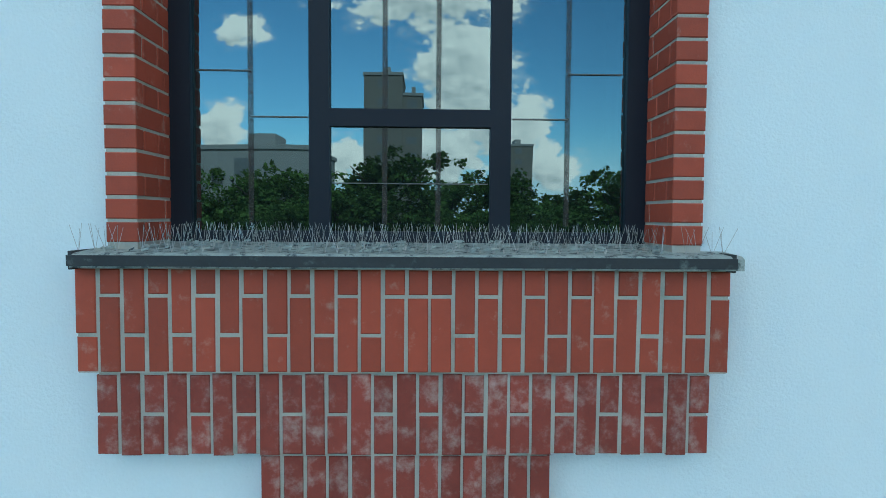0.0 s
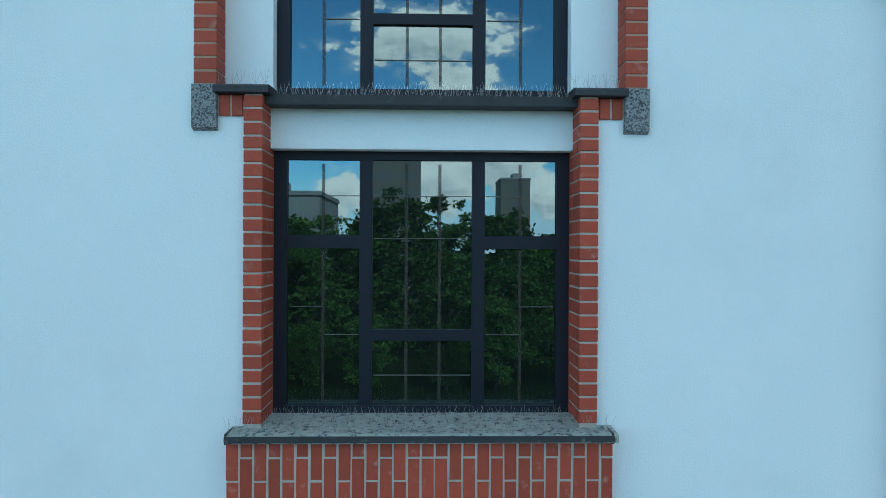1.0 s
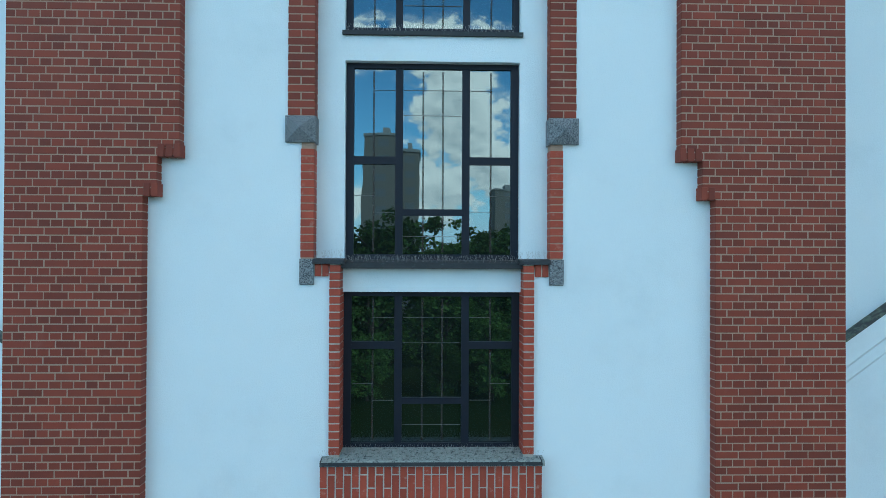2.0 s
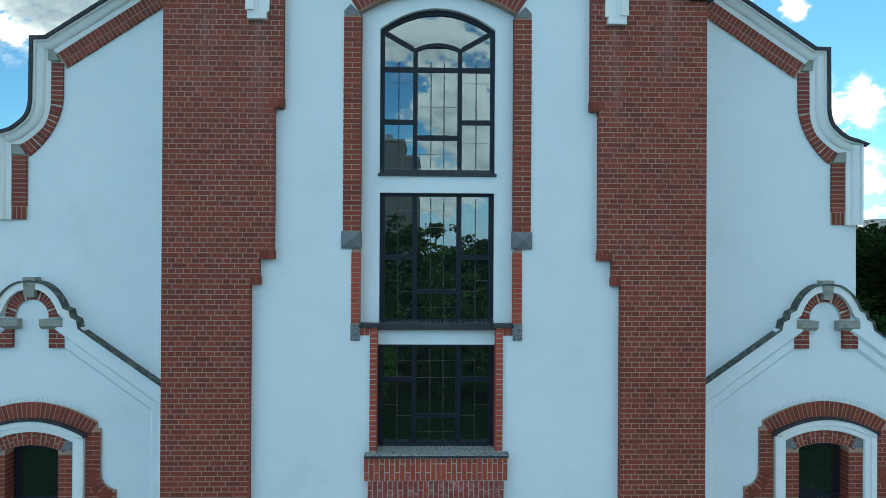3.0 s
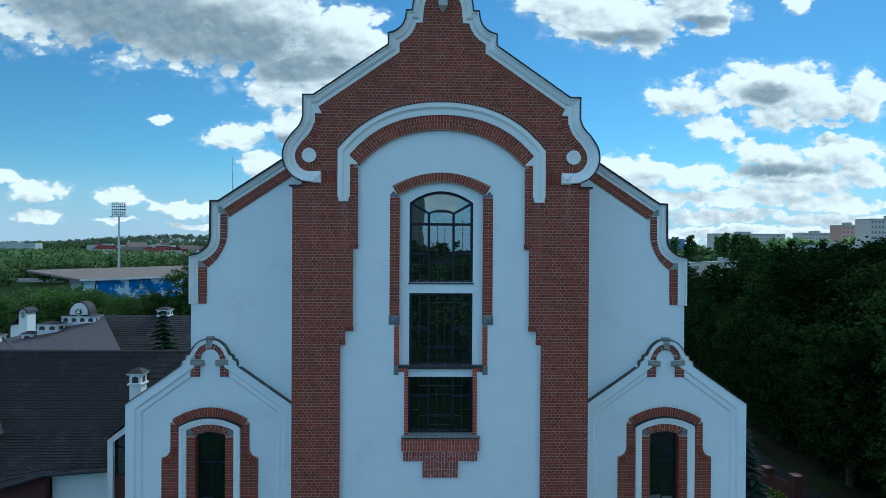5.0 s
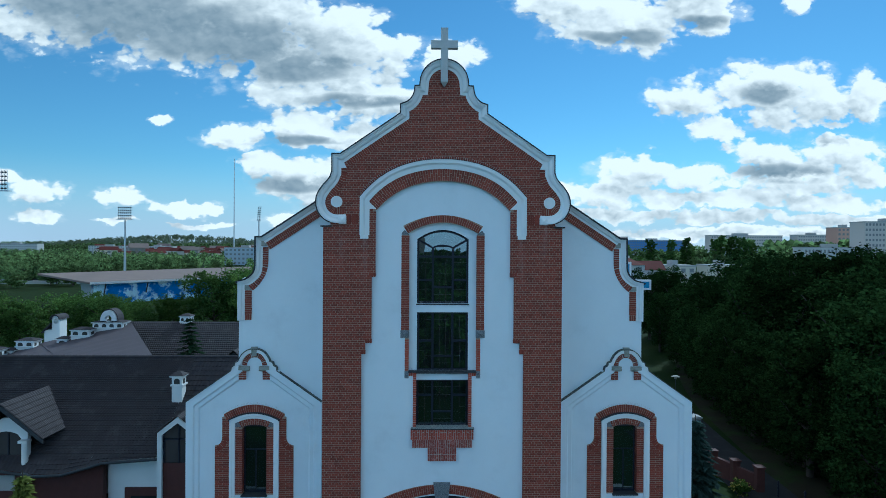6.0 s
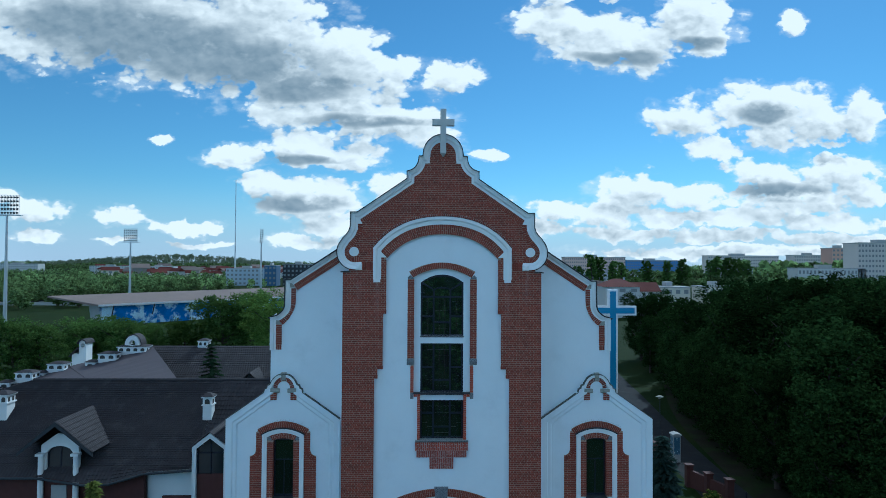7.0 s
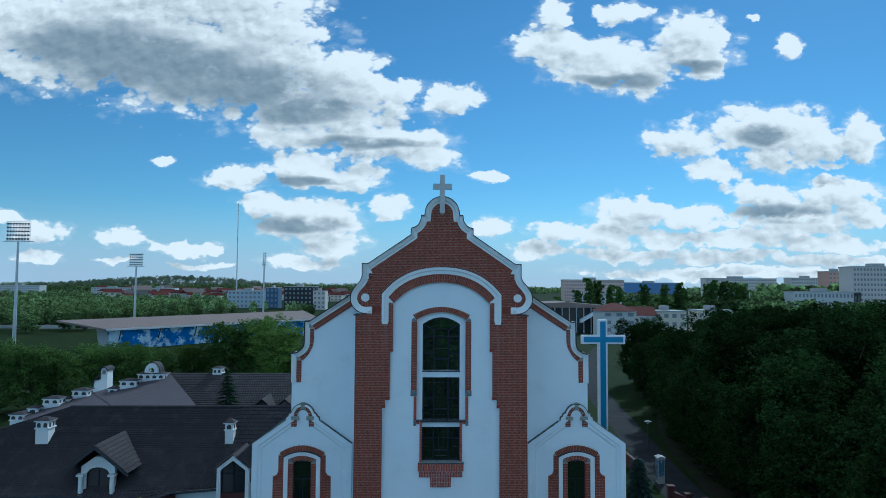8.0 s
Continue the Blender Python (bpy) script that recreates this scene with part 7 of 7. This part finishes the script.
P_PINK, P_GREY, P_BLUE, P_CREAM, P_RED, P_TAN, P_BLACK, P_WHITE = (paint("pink_panel", (0.56, 0.42, 0.36)), paint("grey_panel", (0.54, 0.50, 0.46)), paint("blue_panel_wall", (0.10, 0.22, 0.48)), paint("cream_panel", (0.60, 0.56, 0.46)),
                                                         paint("red_panel", (0.55, 0.34, 0.27)), paint("tan_panel", (0.23, 0.215, 0.19)), paint("black_panel", (0.03, 0.033, 0.04)), paint("white_panel", (0.50, 0.51, 0.50)))
block(127, 450, 46, 12, 23, P_PINK, "long pinkish panel apartment block", 9, 28)
block(226, 600, 54, 12, 22, P_BLUE, "long blue panel apartment block", 9, 26)
block(266, 500, 60, 12, 25.5, P_GREY, "long grey panel apartment block", 10, 30)
block(313, 480, 31, 12, 26, P_GREY, "grey panel apartment block", 10, 16)
block(272, 380, 16, 12, 29, P_RED, "red and cream panel apartment block", 10, 6)
block(244, 300, 36, 12, 29.5, P_GREY, "tall grey panel apartment block with pink stripes", 11, 20)
block(128, 400, 52, 10, 12, P_WHITE, "long low white building among trees", 4, 16, name="school")
block(160, 300, 20, 10, 15.6, P_WHITE, "long low pale building behind trees", 4, 12, name="school")
block(212, 300, 36, 10, 16.0, P_WHITE, "long low pale building behind trees", 4, 18, name="school")
block(64, 180, 11.5, 12, 10.2, P_WHITE, "white house with a dark red hipped roof", 4, 3, 0, M_REDROOF, "white_house", hip=True)
block(78, 196, 9, 10, 8.0, P_WHITE, "pale terrace with a red pitched roof", 3, 4, 0, M_REDROOF, "terrace")
block(89, 200, 12, 10, 9.2, P_CREAM, "cream terrace with wide windows", 3, 4, name="terrace")
block(113, 215, 14, 10, 9.0, P_CREAM, "cream terrace half hidden by trees", 3, 5, name="terrace")
arena = thing("sports_hall", (56, 220, GROUND), "dark glazed sports hall with a curved roof", "hall")
part("hall_front", Shape().box(38, 72, 220, 240, GROUND, 8.0), M_DARKGLASS, arena, "dark glass front")
part("hall_roof", Shape().slab([(36, 8.0), (74, 8.0), (74, 8.6), (55, 10.2), (36, 9.2)], 218, 242), M_SHEET, arena, "low curved roof")
for i in range(12):
    part("hall_post", Shape().box(38.5 + i * 2.9, 38.8 + i * 2.9, 219.7, 220, GROUND, 8.0), M_PALE_STEEL, arena)
part("hall_stair", Shape().ngon_prism([(60, 217, 2.0), (68, 217, 6.6), (68, 217, 8.0), (60, 217, 3.4)], (0, 2.5, 0)), M_WHITEMETAL, arena, "white sloping stair")
block(-139, 466, 32, 14, 13, paint("pale_blue_panel", (0.40, 0.46, 0.52)), "pale office building beyond the stadium", 4, 10, name="office_building")
block(-120, 462, 9, 14, 15.5, paint("glass_blue", (0.06, 0.12, 0.22)), "blue glass office tower part", 4, 3, name="office_building")
block(-97, 455, 24, 14, 16.5, P_BLACK, "black clad office building", 5, 8, name="office_building")
block(-80, 440, 9, 12, 13.5, P_GREY, "plain grey office building", 4, 3, name="office_building")
block(-690, 1060, 72, 20, 14, P_WHITE, "long white hospital building far off", 4, 22, name="hospital")
block(-455, 900, 60, 14, 12, P_WHITE, "pale far apartment house", 4, 16)
block(-375, 870, 44, 14, 12, P_WHITE, "pale far apartment house", 4, 12)

cottages = [block(-300, 800, 11, 9, 6.0, P_CREAM, "small cream house with a red pitched roof", 2, 3, 8, M_REDROOF, "house", "houses of the far town"),
            block(-330, 860, 10, 9, 6.5, P_WHITE, "small white house with a red pitched roof", 2, 3, -12, M_REDROOF, "house", "houses of the far town"),
            block(-240, 900, 13, 10, 7.0, P_TAN, "tan house with a brown pitched roof", 2, 3, 5, M_SHEET, "house", "houses of the far town")]
for i in range(132):
    y = 680 + (i % 6) * 120 + rnd.uniform(-50, 50)
    m = pose(y * (-0.52 + 0.40 * (i // 6 + rnd.uniform(-0.5, 0.5)) / 22), y, GROUND, 0, 0, rnd.uniform(-40, 40))
    c = copy_thing(cottages[(0, 1, 0, 2, 1)[i % 5]], m)
    k2 = rnd.uniform(0.85, 1.25)
    c.matrix_basis = m @ Matrix.Diagonal((k2 * rnd.uniform(0.8, 1.5), k2, k2 * rnd.uniform(0.9, 1.3), 1))

P_DIM = paint("dim_panel", (0.38, 0.38, 0.37))
# towers and a low house across the street, seen in the panes
block(-8.2, -112, 7.0, 12, 34, P_TAN, "tall tan apartment tower across the street", 11, 1, 180, name="tower_block")
block(-3.0, -114, 3.6, 12, 31, P_TAN, "lower step of the tan apartment tower", 10, 1, 180, name="tower_block")
block(24.0, -170, 8.0, 14, 29, P_TAN, "second tan apartment tower", 10, 1, 180, name="tower_block")
block(-19.5, -66, 15, 14, 16.4, P_DIM, "grey four-storey house across the street", 4, 1, 180, name="town_house")

# car park beyond the stadium
solo("perimeter_wall", Shape().box(-238, -134, 231.0, 231.4, GROUND, GROUND + 1.3), P_WHITE, "long low white wall along the car park", "wall", kind="structure")
ribbon("car_park", [(-260, 246), (-200, 246), (-136, 246)], 11.0, M_ASPHALT, "grey asphalt car park beyond the stadium", 0.005)


def parked_car(x, y, turn, colour):
    ob = thing("parked_car", (0, 0, 0), "small parked car on the asphalt", "car", "cars in the car park")
    part("body", Shape().ngon_prism([(-2.1, -0.85, 0.3), (2.1, -0.85, 0.3), (2.15, -0.85, 0.62), (1.1, -0.85, 0.85), (-2.05, -0.85, 0.9)], (0, 1.7, 0)), colour, ob)
    part("cabin", Shape().ngon_prism([(-1.9, -0.76, 0.88), (0.95, -0.76, 0.86), (0.25, -0.76, 1.42), (-1.45, -0.76, 1.45)], (0, 1.52, 0)), M_DARKGLASS, ob)
    for wx in (-1.3, 1.35):
        for wy in (-0.86, 0.68):
            part("wheel", Shape().tube((wx, wy, 0.31), (wx, wy + 0.18, 0.31), 0.31, 0.31, 12), M_FRAME, ob)
    ob.matrix_basis = pose(x, y, GROUND + 0.005, 0, 0, turn)


for i in range(9):
    parked_car(-214 + i * 7.4 + rnd.uniform(-1, 1), 238 + (i % 3) * 5.5, rnd.choice((80, 95, 268)), (P_WHITE, P_BLUE, P_GREY, P_BLACK, P_RED)[i % 5])

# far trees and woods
far_a = make_tree(61, 12, 4.5, M_FARLEAF_HAZED, "distant round green tree", 60, 30, 1.0, 0.08, "distant trees", "distant_tree")
far_spots = []
for i in range(150):
    side = i % 2
    y = rnd.choice((240, 290, 330, 380, 420, 520, 620))
    x = rnd.uniform(-0.70, -0.20) * (y + 33) if side == 0 else rnd.uniform(0.22, 0.74) * (y + 33)
    if side == 0 and y < 300:
        y += 60
    far_spots.append((x, y + rnd.uniform(-20, 20), rnd.uniform(8, 12.5), rnd.uniform(0, 360)))
for i in range(70):
    far_spots.append((-120 - (i % 35) * 8 + rnd.uniform(-4, 4), 265 + (i // 35) * 70 + rnd.uniform(-20, 20), rnd.uniform(7, 11), rnd.uniform(0, 360)))
for i in range(26):
    far_spots.append((-150 - i * 9 + rnd.uniform(-4, 4), 300 + rnd.uniform(-60, 40), rnd.uniform(8, 13), rnd.uniform(0, 360)))
for i in range(80):
    far_spots.append((118 + (i % 40) * 8.5 + rnd.uniform(-4, 4), 325 + (i // 40) * 40 + rnd.uniform(-12, 12), rnd.uniform(13, 16.5) if i % 40 < 8 else rnd.uniform(16.5, 21.0), rnd.uniform(0, 360)))
for i in range(20):
    far_spots.append((128 + i * 6 + rnd.uniform(-2, 2), 283 + rnd.uniform(-6, 6), rnd.uniform(11.5, 13.8), rnd.uniform(0, 360)))
for i in range(90):
    far_spots.append((-245 + (i % 30) * 4.6 + rnd.uniform(-4, 4), 215 + (i // 30) * 32 + rnd.uniform(-12, 12), rnd.uniform(8, 12), rnd.uniform(0, 360)))
far_spots = [p for p in far_spots if not (p[0] > -130 and p[0] < -30 and p[1] < 225)]
for i in range(120):
    far_spots.append((-335 + (i % 40) * 5 + rnd.uniform(-4, 4), 290 + (i // 40) * 50 + rnd.uniform(-18, 18), rnd.uniform(8, 12.5), rnd.uniform(0, 360)))
far_spots.sort(key=lambda p: p[0] ** 2 + (p[1] + 30) ** 2)
far_spots = [(x, y, h * (0.72 if x < 0 else 1.0), w) for x, y, h, w in far_spots]
plant(far_a, far_spots[:285], 12)
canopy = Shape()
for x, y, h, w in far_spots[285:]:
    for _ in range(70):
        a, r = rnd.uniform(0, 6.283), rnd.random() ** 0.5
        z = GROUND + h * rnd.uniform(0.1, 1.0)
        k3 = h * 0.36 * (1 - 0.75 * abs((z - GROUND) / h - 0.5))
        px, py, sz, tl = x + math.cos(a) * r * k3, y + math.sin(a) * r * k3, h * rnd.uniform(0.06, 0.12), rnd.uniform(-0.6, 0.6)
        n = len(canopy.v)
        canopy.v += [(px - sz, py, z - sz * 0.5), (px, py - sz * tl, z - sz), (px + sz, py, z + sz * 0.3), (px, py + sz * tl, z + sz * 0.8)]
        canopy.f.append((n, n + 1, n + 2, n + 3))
solo("distant_canopy", canopy, M_FARLEAF_HAZED, "distant green tree crowns among the houses", "trees", kind="stuff")
poplar = make_tree(62, 20, 2.1, M_LEAF_MID, "tall slender poplar among the flats", 190, 60, 0.62, 0.04, "poplars among the flats", "poplar_tree")
plant(poplar, [(72, 250, 23.5, 0), (67, 252, 18, 40), (77, 255, 22.5, 80), (83, 256, 20.5, 120), (89, 262, 20, 10), (107, 280, 21, 60), (117, 280, 21, 90), (124, 280, 22, 150), (139, 310, 19, 30), (142, 288, 21.5, 70), (146, 290, 23.5, 110), (150, 288, 23, 160), (155, 290, 22.5, 200), (160, 292, 21, 260), (165, 296, 20, 20), (176, 340, 16, 50), (56, 240, 15, 20), (60, 244, 13, 200), (96, 262, 13, 20), (134, 305, 15, 140)], 20)


def far_wood(x0, x1, y0, y1, count, h, seed, label, rise=0.0, per=34, mat=None, leaf=0.15):
    """Far tree crowns, each a loose heap of leaf clumps; rise: how high the ground swells in the middle."""
    rng = np.random.default_rng(seed)
    x, y = rng.uniform(x0, x1, count), rng.uniform(y0, y1, count)
    tall = h * rng.uniform(0.45, 1.35, count)
    f = np.clip((x - x0) / (x1 - x0), 0, 1)
    foot = GROUND + rise * np.sin(np.pi * f) ** 1.3 * np.clip((y - y0) / max(y1 - y0, 1) * 1.4, 0.25, 1)
    way = rng.normal(size=(count, per, 3))
    way /= np.linalg.norm(way, axis=2)[:, :, None]
    r = (0.35 + 0.65 * rng.random((count, per)) ** 0.5)[:, :, None]
    c = np.stack([x, y, foot + tall * 0.52], axis=1)[:, None, :] + way * r * tall[:, None, None] * np.array([0.42, 0.42, 0.48])
    p = c.reshape(-1, 3)
    size = np.repeat(tall, per)[:, None] * rng.uniform(0.67, 1.33, len(p))[:, None] * leaf
    a, b = rng.normal(size=(len(p), 3)), rng.normal(size=(len(p), 3))
    a /= np.linalg.norm(a, axis=1)[:, None]
    b = np.cross(a, b)
    b /= np.linalg.norm(b, axis=1)[:, None]
    v = np.stack([p - a * size, p + b * size * 0.7, p + a * size, p - b * size * 0.7], axis=1).reshape(-1, 3)
    me = bpy.data.meshes.new("far_wood")
    me.from_pydata(v.tolist(), [], np.arange(len(v)).reshape(-1, 4).tolist())
    me.materials.append(mat or M_FARLEAF_HAZED)
    tagged(new("far_wood", me), label, "wood", kind="stuff")


# paler still: the horizon's haze is put into the leaf colour
M_HILLLEAF_HAZED = leaf_material("hill_leaf_hazed", (0.24, 0.29, 0.19), 0.30, 0.45)
far_wood(-1500, -560, 2300, 2700, 900, 17, 1, "wooded hill on the horizon, haze put into its pale green", 34, 30, M_HILLLEAF_HAZED)
far_wood(-2200, 400, 2600, 3300, 1300, 18, 3, "wooded skyline far off, haze put into its leaf colour", 6, 22, M_HILLLEAF_HAZED)
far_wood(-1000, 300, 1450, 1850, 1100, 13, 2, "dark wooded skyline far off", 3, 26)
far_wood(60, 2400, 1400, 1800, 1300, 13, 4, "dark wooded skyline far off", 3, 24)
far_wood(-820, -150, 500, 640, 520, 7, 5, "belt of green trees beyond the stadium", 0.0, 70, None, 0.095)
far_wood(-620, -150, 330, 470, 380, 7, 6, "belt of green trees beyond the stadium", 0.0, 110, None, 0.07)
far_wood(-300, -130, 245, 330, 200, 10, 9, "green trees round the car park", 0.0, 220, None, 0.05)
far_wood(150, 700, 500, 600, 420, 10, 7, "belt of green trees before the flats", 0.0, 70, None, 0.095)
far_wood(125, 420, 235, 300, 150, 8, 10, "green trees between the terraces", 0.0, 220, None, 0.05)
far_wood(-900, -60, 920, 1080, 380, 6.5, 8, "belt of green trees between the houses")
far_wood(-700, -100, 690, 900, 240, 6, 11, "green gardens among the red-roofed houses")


# ---- single bricks ----
for parent, mat, bx, bz, w, h, y, depth, turn, name, taper in QUEUE:
    key = (mat.name, w, h, depth, taper)
    me = PIECES.get(key)
    if me is None:
        me = PIECES[key] = Shape().brick(0, 0, w, h, 0, depth, taper=taper).mesh("brick", mat)
    ob = new(name, me)
    ob.parent = parent
    ob.location = Vector((bx, y, bz)) - ORIGIN.get(parent, Vector((0, 0, 0)))
    ob.rotation_euler = (0, -turn, 0)
